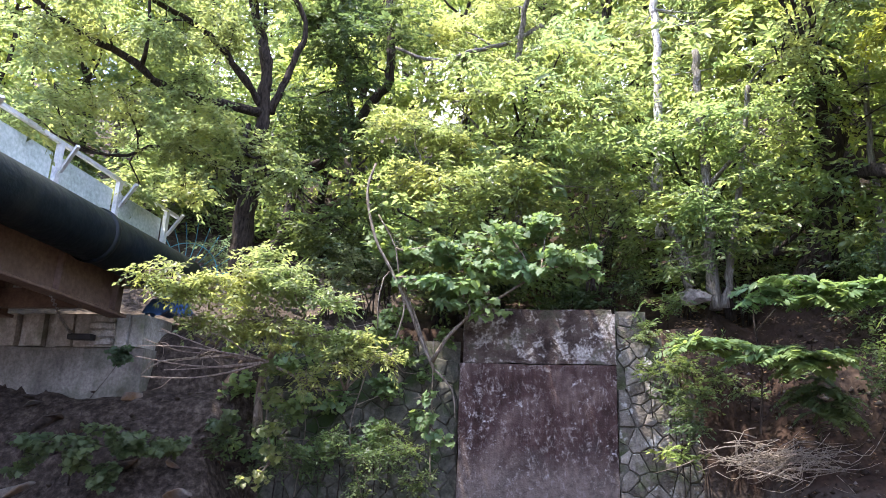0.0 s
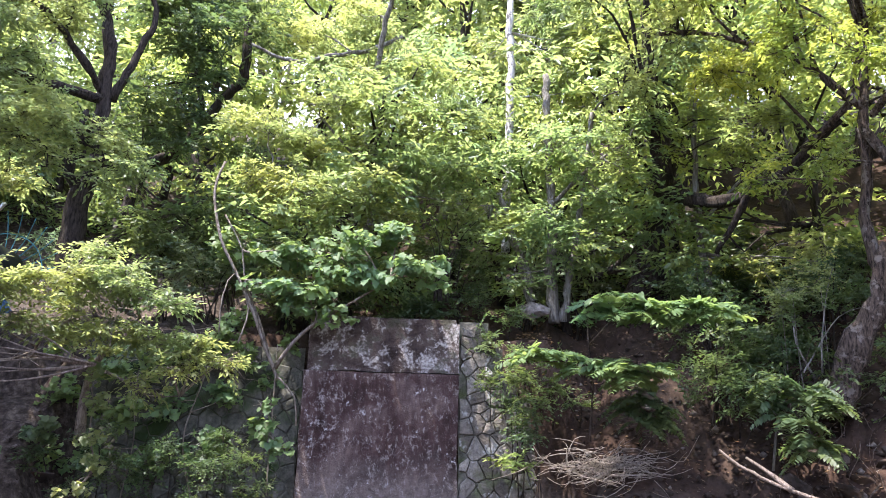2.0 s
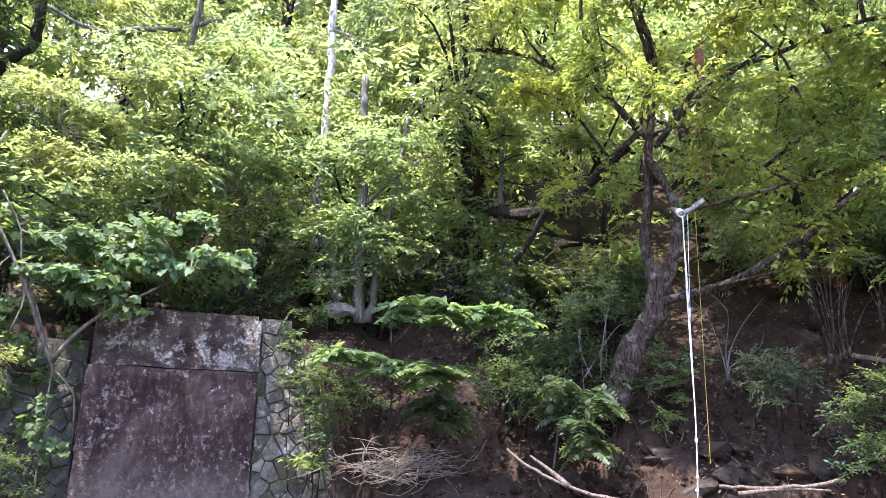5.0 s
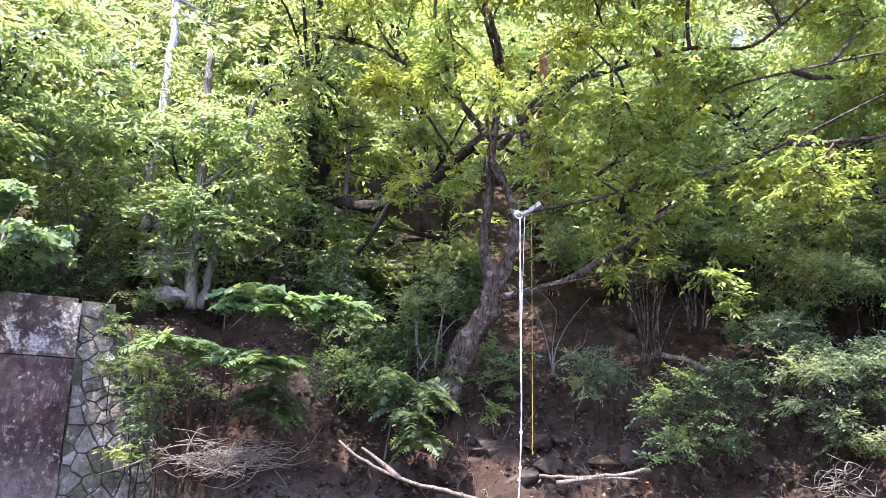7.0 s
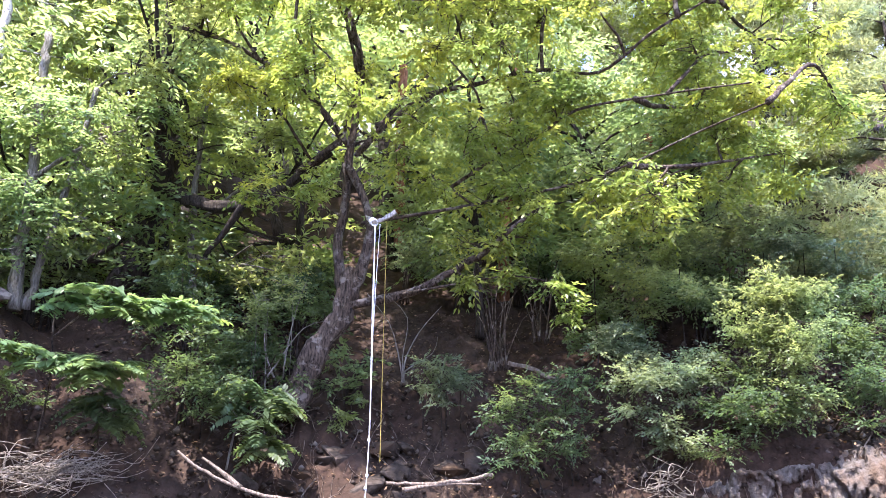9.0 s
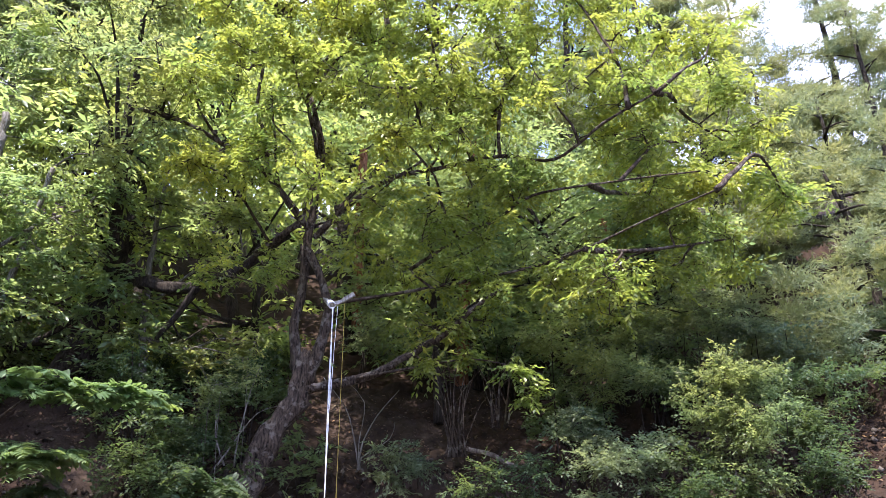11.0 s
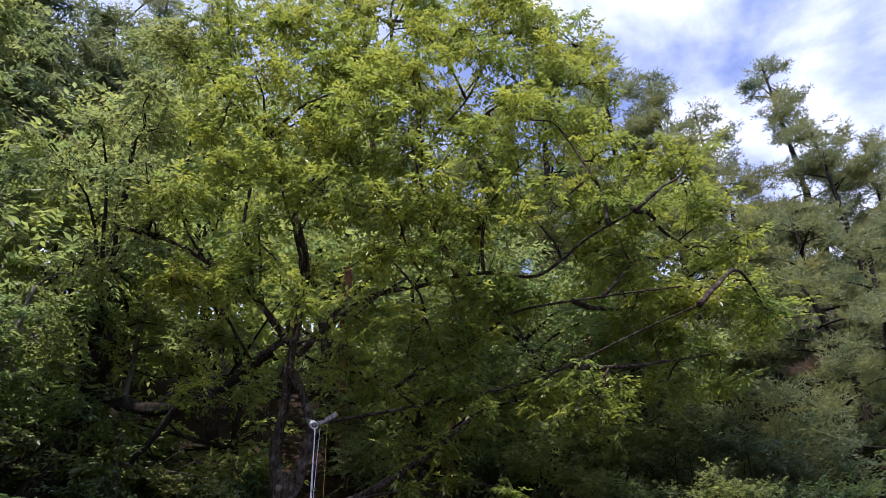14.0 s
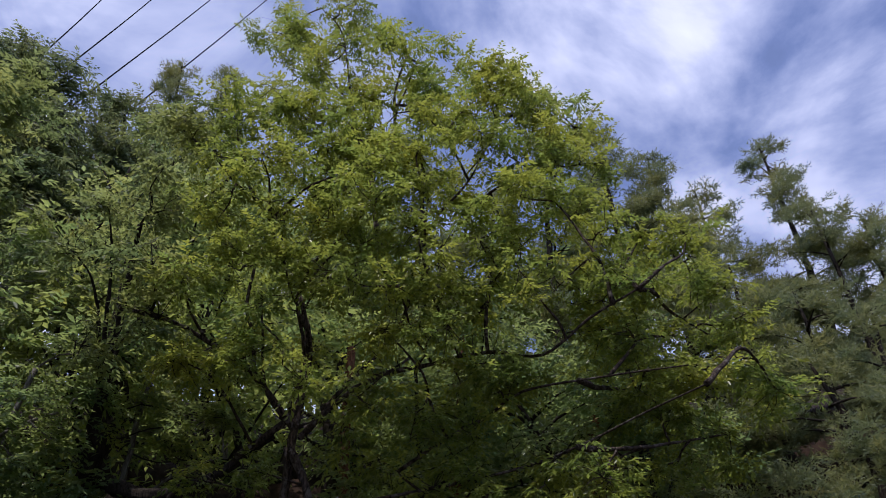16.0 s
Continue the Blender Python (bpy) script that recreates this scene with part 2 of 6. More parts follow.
CONCRETE_WORN = material("worn_mossy_concrete", worn_concrete, 0.92, 0, 0.8, 30, 0.2)
CONCRETE_PALE = material("pale_concrete", mottled((0.25, 0.235, 0.20), (0.48, 0.455, 0.40), 2.2, 22, (0.13, 0.14, 0.09), (1.5, 1.5, 0.5)), 0.88, 0, 0.35, 50, 0.2)
# stained pale concrete with the deck's shade put into its colour, for the base course
CONCRETE_SHADED = material("shade_darkened_stained_concrete", mottled((0.12, 0.112, 0.094), (0.27, 0.255, 0.218), 2.2, 22, (0.08, 0.085, 0.055), (1.5, 1.5, 0.5)), 0.9, 0, 0.35, 50, 0.2)
def wall_stone(n, l, co):
    own = ramp(n, l, n.new("ShaderNodeObjectInfo").outputs["Random"], [(0, (0.085, 0.074, 0.06)), (0.5, (0.155, 0.14, 0.118)), (1, (0.25, 0.232, 0.2))])
    grain = ramp(n, l, noise_fac(n, l, co, 8, 12, 0.8), [(0.32, (0.30, 0.29, 0.28)), (0.7, (1.45, 1.42, 1.35))])
    c = blend(n, l, 1.0, own, grain, "MULTIPLY")
    lichen = ramp(n, l, noise_fac(n, l, co, 5.5, 8, 0.7), [(0.56, (0, 0, 0)), (0.62, (0.75, 0.75, 0.75))])
    c = blend(n, l, lichen, c, (0.36, 0.36, 0.32))
    moss = ramp(n, l, noise_fac(n, l, co, 2.2, 7, 0.65), [(0.52, (0, 0, 0)), (0.62, (0.85, 0.85, 0.85))])
    return blend(n, l, moss, c, (0.075, 0.085, 0.04))


STONE = material("grey_wall_stone", wall_stone, 0.92, 0, 0.9, 26, 0.2)
# mossy stone of the west wall, its colour darkened for the shade of the canopy
STONE_MOSSY_SHADED = material("shade_darkened_mossy_stone", mottled((0.035, 0.036, 0.026), (0.13, 0.125, 0.10), 5, 24, (0.03, 0.05, 0.016)), 0.9, 0, 0.6, 30, 0.2)
MORTAR = material("mossy_joint", mottled((0.045, 0.042, 0.031), (0.125, 0.117, 0.09), 7, 30, (0.045, 0.055, 0.022)), 0.95, 0, 0.5, 40)
STEEL_BROWN = material("brown_painted_steel", mottled((0.12, 0.078, 0.055), (0.21, 0.145, 0.105), 1.4, 16, (0.07, 0.045, 0.034)), 0.6, 0, 0.2, 30)
PIPE_PAINT = material("dark_green_pipe_coat", mottled((0.003, 0.006, 0.009), (0.009, 0.015, 0.019), 2.4, 18, (0.014, 0.018, 0.018)), 0.5, 0, 0.45, 7, 0.18)
WHITE_PAINT = material("weathered_white_paint", mottled((0.50, 0.52, 0.52), (0.74, 0.76, 0.76), 5, 30), 0.5)
PANEL_GREEN = material("pale_green_sheet", mottled((0.40, 0.48, 0.45), (0.56, 0.63, 0.60), 3, 20), 0.5)
BLUE = material("blue_green_paint", mottled((0.03, 0.15, 0.20), (0.06, 0.26, 0.32), 5), 0.5)
TARP = material("blue_tarpaulin", mottled((0.03, 0.07, 0.17), (0.06, 0.14, 0.30), 4), 0.55, 0, 0.5, 9)
GALV = material("dull_galvanised_steel", mottled((0.20, 0.20, 0.19), (0.42, 0.41, 0.39), 12), 0.5, 0.7)
BLACK_RUBBER = material("black_rubber", mottled((0.012, 0.012, 0.012), (0.03, 0.03, 0.03), 8), 0.6)
ROPE_WHITE = material("white_rope", mottled((0.58, 0.58, 0.60), (0.80, 0.80, 0.82), 40, 90), 0.85)
ROPE_YELLOW = material("yellow_rope", mottled((0.24, 0.18, 0.035), (0.40, 0.31, 0.07), 40), 0.8)
ROCK = material("bank_rock", mottled((0.045, 0.038, 0.031), (0.20, 0.172, 0.145), 3.5, 18, (0.12, 0.07, 0.035)), 0.92, 0, 0.9, 14, 0.2)
ROCK_DARK = material("dark_earthy_rock", mottled((0.016, 0.012, 0.009), (0.07, 0.054, 0.042), 3.5, 18, (0.06, 0.036, 0.02)), 0.95, 0, 0.9, 14, 0.15)
ROCK_PALE = material("pale_boulder", mottled((0.09, 0.078, 0.066), (0.24, 0.21, 0.18), 5, 20), 0.9, 0, 0.4, 20)
CABLE = material("black_cable", mottled((0.01, 0.01, 0.011), (0.02, 0.02, 0.022), 8), 0.9, 0, 0, 1, 0.0)


# ---- mesh helpers ----
def mesh_ob(name, verts, faces, mat, parent=None, label="", smooth=False):
    """One mesh object from arrays; faces all have the same number of corners."""
    verts, faces = np.asarray(verts, np.float32), np.asarray(faces, np.int32)
    me = bpy.data.meshes.new(name)
    k = faces.shape[1]
    me.vertices.add(len(verts))
    me.vertices.foreach_set("co", verts.ravel())
    me.loops.add(faces.size)
    me.loops.foreach_set("vertex_index", faces.ravel())
    me.polygons.add(len(faces))
    me.polygons.foreach_set("loop_start", np.arange(0, faces.size, k, dtype=np.int32))
    if smooth:
        me.polygons.foreach_set("use_smooth", np.ones(len(faces), bool))
    me.update(calc_edges=True)
    me.materials.append(mat)
    ob = new(name, me)
    if parent is not None:
        ob.parent = parent
    return tagged(ob, label)


def part(name, bm, mat, parent=None, label="", smooth=False):
    """Links a bmesh as one mesh object under a thing or a part."""
    me = bpy.data.meshes.new(name)
    bmesh.ops.recalc_face_normals(bm, faces=bm.faces)
    bm.to_mesh(me)
    bm.free()
    me.materials.append(mat)
    if smooth:
        me.polygons.foreach_set("use_smooth", np.ones(len(me.polygons), bool))
    ob = new(name, me)
    if parent is not None:
        ob.parent = parent
    return tagged(ob, label)


def thing(name, at, label, category, group="", kind=""):
    e = new(name)
    e.location = at
    e.empty_display_size = 0.2
    return tagged(e, label, category, group, kind)


def box(bm, lo, hi, bevel=0.0, m=None):
    r = bmesh.ops.create_cube(bm, size=1.0)
    lo, hi = Vector(lo), Vector(hi)
    for v in r["verts"]:
        v.co = Vector([lo[i] + (v.co[i] + 0.5) * (hi[i] - lo[i]) for i in range(3)])
        if m is not None:
            v.co = m @ v.co
    if bevel:
        es = {e for v in r["verts"] for e in v.link_edges}
        bmesh.ops.bevel(bm, geom=list(es), offset=bevel, segments=2, affect="EDGES", profile=0.6)


def smooth_line(pts, radii, step=0.22):
    """A rounded line through the points, with radii."""
    p = np.asarray(pts, float)
    r = np.asarray(radii, float) if np.ndim(radii) else None
    if r is None or len(r) == 2:
        a, b = (radii if r is not None else (radii, radii))
        d = np.r_[0, np.cumsum(np.linalg.norm(np.diff(p, axis=0), axis=1))]
        r = a + (b - a) * (d / max(d[-1], 1e-6)) ** 0.8
    q = np.vstack([2 * p[0] - p[1], p, 2 * p[-1] - p[-2]])
    out, rad = [], []
    for i in range(1, len(q) - 2):
        n = max(2, int(np.linalg.norm(q[i + 1] - q[i]) / step))
        for t in np.arange(n) / n:
            out.append(0.5 * (2 * q[i] + (q[i + 1] - q[i - 1]) * t + (2 * q[i - 1] - 5 * q[i] + 4 * q[i + 1] - q[i + 2]) * t * t
                              + (3 * q[i] - q[i - 1] - 3 * q[i + 1] + q[i + 2]) * t ** 3))
            rad.append(r[i - 1] + (r[i] - r[i - 1]) * t)
    return np.array(out + [p[-1]]), np.array(rad + [r[-1]])


def tube(pts, rad, sides=8, rough=0.0, rng=None):
    """Rings along a line: vertices and four-cornered faces, closed to a point at both ends."""
    n = len(pts)
    tan = np.gradient(pts, axis=0)
    tan /= np.linalg.norm(tan, axis=1)[:, None] + 1e-9
    ref = np.array([0.0, 0, 1]) if abs(tan[:, 2]).mean() < 0.75 else np.array([0.0, 1, 0])
    u = np.cross(tan, ref)
    u /= np.linalg.norm(u, axis=1)[:, None] + 1e-9
    v = np.cross(tan, u)
    a = np.arange(sides) * 2 * np.pi / sides
    k = rad[:, None] * (1 + (rng.normal(0, rough * 0.7, (n, sides)) + rng.normal(0, rough, (1, sides)) if rough else 0))
    ring = pts[:, None] + k[..., None] * (np.cos(a)[None, :, None] * u[:, None] + np.sin(a)[None, :, None] * v[:, None])
    ring = np.concatenate([np.repeat(pts[:1, None], sides, 1), ring, np.repeat(pts[-1:, None], sides, 1)])
    m = len(ring)
    i = np.arange(m - 1)[:, None] * sides
    j = np.arange(sides)[None]
    k2 = (j + 1) % sides
    f = np.stack([i + j, i + k2, i + sides + k2, i + sides + j], -1).reshape(-1, 4)
    return ring.reshape(-1, 3), f


def joined(pieces):
    vs, fs, o = [], [], 0
    for v, f in pieces:
        vs.append(v)
        fs.append(f + o)
        o += len(v)
    return np.vstack(vs), np.vstack(fs)


# ---- plants ----
def pads(rng, clumps, per=9.0, size=0.37, flat=0.45, wide=0.8):
    """Each clump (x, y, z, radius) breaks up into flat pads of leaves; each pad knows its clump."""
    out = []
    for k, (x, y, z, r) in enumerate(clumps):
        n = max(3, int(per))
        u = rng.normal(size=(n, 3))
        u /= np.linalg.norm(u, axis=1)[:, None]
        c = np.array([x, y, z]) + u * (r * (0.22 + wide * rng.random(n)))[:, None] * (1, 1, 0.85)
        for p in c:
            out.append((p, r * size * rng.uniform(0.75, 1.25), flat, k))
    return out


def leaf_mesh(rng, spots, leaf=0.10, width=0.045, cover=2.2, spray=0.42, pairs=7, spread=55, droop=0.25, lean=0.65, fold=0.14, hang=0.15, aim=(0, 0, 0)):
    """Leaves in two rows along many small sprays that point out of the pads."""
    pos, way = [], []
    for c, r, flat, _ in spots:
        m = max(2, int(cover * math.pi * r * r / (0.55 * leaf * width) / (2 * pairs)))
        u = rng.normal(size=(m, 3))
        u /= np.linalg.norm(u, axis=1)[:, None]
        q = u * (r * rng.random(m) ** 0.45)[:, None] * (1, 1, flat)
        d = u * (1, 1, 0.3) + rng.normal(0, 0.35, (m, 3)) + (0, 0, 0.08) + np.array(aim)
        pos.append(c + q - 0.35 * spray * d)
        way.append(d)
    pos, way = np.vstack(pos), np.vstack(way)
    way /= np.linalg.norm(way, axis=1)[:, None]
    m = len(pos)
    s = np.repeat(np.linspace(0.12, 1.0, pairs), 2)[None, :, None]
    side = np.tile([1.0, -1.0], pairs)[None, :, None]
    size = rng.uniform(0.65, 1.2, (m, 1, 1))
    n = 2 * pairs
    up = np.array([0, 0, 1.0]) + rng.normal(0, 0.22, (m, 3))
    sv = np.cross(way, up)
    sv /= np.linalg.norm(sv, axis=1)[:, None] + 1e-9
    base = pos[:, None] + way[:, None] * s * spray * size
    base[..., 2] -= (droop * spray * s * s * size)[..., 0]
    base += rng.normal(0, 0.012, (m, n, 3))
    ang = radians(spread) * (1.0 - 0.45 * s)
    ld = way[:, None] * np.cos(ang) + sv[:, None] * np.sin(ang) * side + rng.normal(0, 0.16, (m, n, 3))
    ld[..., 2] -= hang + droop * 0.8 * s[..., 0]
    ld /= np.linalg.norm(ld, axis=2)[..., None]
    nz = up[:, None] + rng.normal(0, lean, (m, n, 3))
    wv = np.cross(ld, nz)
    wv /= np.linalg.norm(wv, axis=2)[..., None] + 1e-9
    nz = np.cross(wv, ld)
    ln = leaf * size * rng.uniform(0.7, 1.2, (m, n, 1))
    wd = width * size * rng.uniform(0.75, 1.15, (m, n, 1))
    mid = base + ld * ln * 0.45
    v = np.stack([base, mid + wv * wd * 0.5 + nz * wd * fold, base + ld * ln - nz * ln * 0.08, mid - wv * wd * 0.5 + nz * wd * fold], 2).reshape(-1, 3)
    i = np.arange(m * n)[:, None] * 4
    return v, np.vstack([i + (0, 1, 2), i + (0, 2, 3)])


def frond_mesh(rng, spots, length=0.55, leaf=0.13, width=0.045, pairs=10, each=3, droop=0.5):
    """Long feathered leaves that spread flat and droop at their ends."""
    vs = []
    for c, r, flat, _ in spots:
        for _ in range(each):
            a = rng.uniform(0, 2 * math.pi)
            d = np.array((math.cos(a), math.sin(a), 0.0)) + (0.12, -0.45, 0.0)
            d /= np.linalg.norm(d)
            ln = length * rng.uniform(0.75, 1.2)
            side = np.cross(d, np.array((0, 0, 1.0)) + rng.normal(0, 0.3, 3))
            side /= np.linalg.norm(side)
            t = np.linspace(0.15, 1.0, pairs)[:, None]
            line = c + d * ln * t + np.array((0, 0, 1.0)) * ln * (rng.uniform(0.05, 0.45) * t - droop * rng.uniform(0.7, 1.2) * t * t)
            k = (np.sin(np.pi * (0.12 + 0.80 * t)) ** 0.6) * leaf
            for sgn in (1, -1):
                ld = side * sgn + d * 0.35 + rng.normal(0, 0.13, (pairs, 3)) - np.array((0, 0, 1.0)) * (rng.uniform(0.0, 0.4) + 0.3 * t)
                ld /= np.linalg.norm(ld, axis=1)[:, None]
                wv = np.cross(ld, np.array((0, -0.15, 1.0)) + rng.normal(0, 0.12, (pairs, 3)))
                wv /= np.linalg.norm(wv, axis=1)[:, None]
                w = width * k / leaf * 0.5
                vs.append(np.stack([line, line + ld * k * 0.35 + wv * w, line + ld * k * 0.75 + wv * w * 0.8, line + ld * k - (0, 0, 0.008), line + ld * k * 0.75 - wv * w * 0.8, line + ld * k * 0.35 - wv * w], 1).reshape(-1, 3))
    v = np.vstack(vs)
    i = np.arange(len(v) // 6)[:, None] * 6
    return v, np.vstack([i + (0, 1, 5), i + (1, 2, 5), i + (2, 4, 5), i + (2, 3, 4)])


# outline of a lobed leaf: along its length, across it
LOBES = np.array([(0.0, 0.0), (-0.10, 0.30), (0.22, 0.52), (0.42, 0.34), (0.66, 0.46), (0.72, 0.20), (1.0, 0.0),
                  (0.72, -0.20), (0.66, -0.46), (0.42, -0.34), (0.22, -0.52), (-0.10, -0.30)])


def lobed_mesh(rng, spots, leaf=0.2, cover=2.2):
    """Broad lobed leaves that lie like shingles and tip towards the light."""
    vs = []
    for c, r, flat, _ in spots:
        m = max(4, int(cover * math.pi * r * r / (0.6 * leaf * leaf)))
        u = rng.normal(size=(m, 3))
        u /= np.linalg.norm(u, axis=1)[:, None]
        p = c + u * (r * rng.random(m) ** 0.4)[:, None] * (1, 1, flat)
        nz = np.array([0.05, -0.4, 0.8]) + rng.normal(0, 0.38, (m, 3))
        nz /= np.linalg.norm(nz, axis=1)[:, None]
        ld = np.array([0, -0.6, -0.7]) + rng.normal(0, 0.5, (m, 3))
        wv = np.cross(ld, nz)
        wv /= np.linalg.norm(wv, axis=1)[:, None]
        ld = np.cross(nz, wv)
        k = leaf * rng.uniform(0.6, 1.2, (m, 1, 1))
        a, b = LOBES[:, 0][None, :, None], LOBES[:, 1][None, :, None]
        q = p[:, None] + k * (ld[:, None] * a + wv[:, None] * b + nz[:, None] * (0.18 * np.abs(b) - 0.22 * a * a))
        vs.append(np.concatenate([p[:, None] + 0.35 * k * ld[:, None] - 0.03 * k * nz[:, None], q], 1))
    v = np.concatenate(vs)
    m = len(v)
    j = np.arange(12)
    tri = np.stack([np.zeros(12, int), 1 + j, 1 + (j + 1) % 12], 1)
    return v.reshape(-1, 3), (np.arange(m)[:, None, None] * 13 + tri[None]).reshape(-1, 3)


def needle_mesh(rng, spots, length=0.16, width=0.012, cover=1.4):
    """Tufts of long needles, each a thin blade, on flat pads."""
    vs = []
    for c, r, flat, _ in spots:
        m = max(6, int(cover * math.pi * r * r / 0.010))
        u = rng.normal(size=(m, 3))
        u /= np.linalg.norm(u, axis=1)[:, None]
        p = c + u * (r * rng.random(m) ** 0.5)[:, None] * (1, 1, flat)
        ax = u * (1, 1, 0.3) + (0, 0, 0.35) + rng.normal(0, 0.3, (m, 3))
        ax /= np.linalg.norm(ax, axis=1)[:, None]
        d = ax[:, None] + rng.normal(0, 0.55, (m, 5, 3))
        d /= np.linalg.norm(d, axis=2)[..., None]
        w = np.cross(d, rng.normal(size=(m, 5, 3)))
        w /= np.linalg.norm(w, axis=2)[..., None] + 1e-9
        b = p[:, None] + ax[:, None] * rng.uniform(-0.12, 0.12, (m, 5, 1))
        k = length * rng.uniform(0.7, 1.25, (m, 5, 1))
        vs.append(np.stack([b - w * width, b + w * width, b + d * k], 2).reshape(-1, 3))
    v = np.vstack(vs)
    return v, np.arange(len(v)).reshape(-1, 3)


def twig_lines(rng, spots, nodes, clumps, r0=0.014, far=2.6, shoots=3, fine=True):
    """A branch from the wood to the heart of each clump, and thinner ones from it to the pads."""
    out, boughs = [], []
    nodes = np.asarray(nodes)
    for x, y, z, r in clumps:
        c = np.array([x, y, z])
        d = np.linalg.norm((nodes - c) * (1, 1, 1.4), axis=1) + rng.uniform(0, 0.35, len(nodes))
        k = int(np.argmin(d))
        a = nodes[k] if d[k] < far else c + rng.normal(0, 0.3, 3) * (1, 1, 0.3) - (0, 0, 0.6 * r)
        ln = np.linalg.norm(c - a) + 1e-3
        way = (c - a) / ln
        e = c + way * 0.4 * r
        p, q = smooth_line([a, a + (c - a) * 0.35 + rng.normal(0, 0.07, 3) * ln, a + (c - a) * 0.7 + rng.normal(0, 0.07, 3) * ln, e], (r0 * 1.5, r0 * 0.5), 0.3)
        out.append(tube(p, q, 4))
        boughs.append(p[len(p) // 3:])
    for c, r, flat, k in spots if fine else ():
        b = boughs[k]
        d = np.linalg.norm(b - c, axis=1) + rng.uniform(0, 0.25, len(b))
        a = b[int(np.argmin(d))]
        mid = (a + c) / 2 + rng.normal(0, 0.09, 3) * np.linalg.norm(c - a)
        p, q = smooth_line([a, mid, c], (r0 * 0.55, r0 * 0.28), 0.5)
        out.append(tube(p, q, 3))
        for _ in range(shoots):
            e = c + rng.normal(0, 0.75, 3) * r * (1, 1, flat)
            p, q = smooth_line([c, (c + e) / 2 + rng.normal(0, 0.04, 3), e], (r0 * 0.28, r0 * 0.14), 0.4)
            out.append(tube(p, q, 3))
    return out


def tree(name, label, category, stems, clumps, leaf_mat, bark, seed, kind_of_leaf="row", group="", pad=None, twig=0.014, far=2.6, shoots=3, fine=True, **leafs):
    """A tree, bush or climber: stems are (name, points, radii)."""
    rng = np.random.default_rng(seed)
    foot = stems[0][1][0] if stems else (clumps[0][0], clumps[0][1], clumps[0][2] - clumps[0][3])
    top = thing(name, (0, 0, 0), label, category, group)
    top.location = foot
    nodes = []
    for i, (n, pts, rad) in enumerate(stems):
        p, q = smooth_line(pts, rad, 0.16 if fine else 0.45)
        if len(p) > 4 and np.max(q) > 0.03:
            p[1:-1] += rng.normal(0, 0.20, (len(p) - 2, 3)) * np.minimum(q[1:-1], 0.10)[:, None]
            q = q * (1 + rng.normal(0, 0.07, len(q)))
        nodes.append(p[len(p) // 4:])
        v, f = tube(p, q, (18 if np.max(q) > 0.12 else 10 if np.max(q) > 0.06 else 6) if fine else (9 if np.max(q) > 0.07 else 4), 0.09, rng)
        mesh_ob(n, v - np.array(foot), f, bark, top, smooth=True)
    spots = pads(rng, clumps, **(pad or {}))
    nodes = np.vstack(nodes) if nodes else np.array([foot])
    tw = twig_lines(rng, spots, nodes, clumps, twig, far, shoots, fine)
    v, f = joined(tw)
    tagged(mesh_ob("branching", v - np.array(foot), f, bark, top), kind="stuff")
    make = {"row": leaf_mesh, "lobed": lobed_mesh, "frond": frond_mesh, "needle": needle_mesh}[kind_of_leaf]
    v, f = make(rng, spots, **leafs)
    tagged(mesh_ob("crown", v - np.array(foot), f, leaf_mat, top), kind="stuff")
    return top


# ---- the ground: river bed, bank and wooded hillside in one sheet ----
def bank_toe(az):
    straight = np.interp(az, [-24.5, -20], [9.7, 11.2]) / np.cos(np.radians(np.clip(az, -60, 0)))
    round_ = np.interp(az, [-180, -100, -60, 0, 8, 12, 16, 32, 46, 60, 75, 110, 150, 180], [60, 40, 22, 11.2, 11.2, 11.0, 9.9, 10.0, 10.0, 9.8, 9.9, 13, 40, 60])
    return np.where((az > -60) & (az < 0), straight, round_)


def ground_height(az, r):
    s = r - bank_toe(az)
    open_bank = np.interp(s, [-3, -0.6, 0.0, 0.5, 1.0, 1.9, 3.0, 4.2, 12, 30, 60], [0, 0.1, 0.55, 0.95, 1.5, 2.45, 3.2, 4.1, 9.5, 19.5, 27])
    walled = np.interp(s, [-3, -0.6, 0.0, 0.75, 0.95, 2.0, 4.0, 12, 30, 60], [0, 0.1, 0.45, 0.7, 3.35, 3.5, 4.2, 9.5, 19.5, 27])
    bridge = np.interp(s, [-3, -0.6, 0.0, 1.35, 1.8, 2.0, 4.0, 12, 30, 60], [0, 0.1, 0.6, 2.05, 2.2, 3.0, 3.8, 9.0, 19.5, 27])
    ledge = np.interp(s, [-3, -0.6, -0.1, 0.1, 0.35, 1.2, 2.2, 4.2, 12, 30, 60], [0, 0.1, 0.45, 1.0, 1.75, 2.15, 2.9, 4.1, 9.5, 19.5, 27])
    open_bank = open_bank + (ledge - open_bank) * np.interp(az, [52, 60, 90], [0, 1, 1])
    w = np.interp(az, [-24, -21, 11.5, 14.5], [0, 1, 1, 0])
    b = np.interp(az, [-60, -40, -24, -21], [0, 1, 1, 0])
    z = walled * w + bridge * b + open_bank * (1 - w - b)
    return z * np.interp(np.abs(az), [120, 165], [1, 0.1])


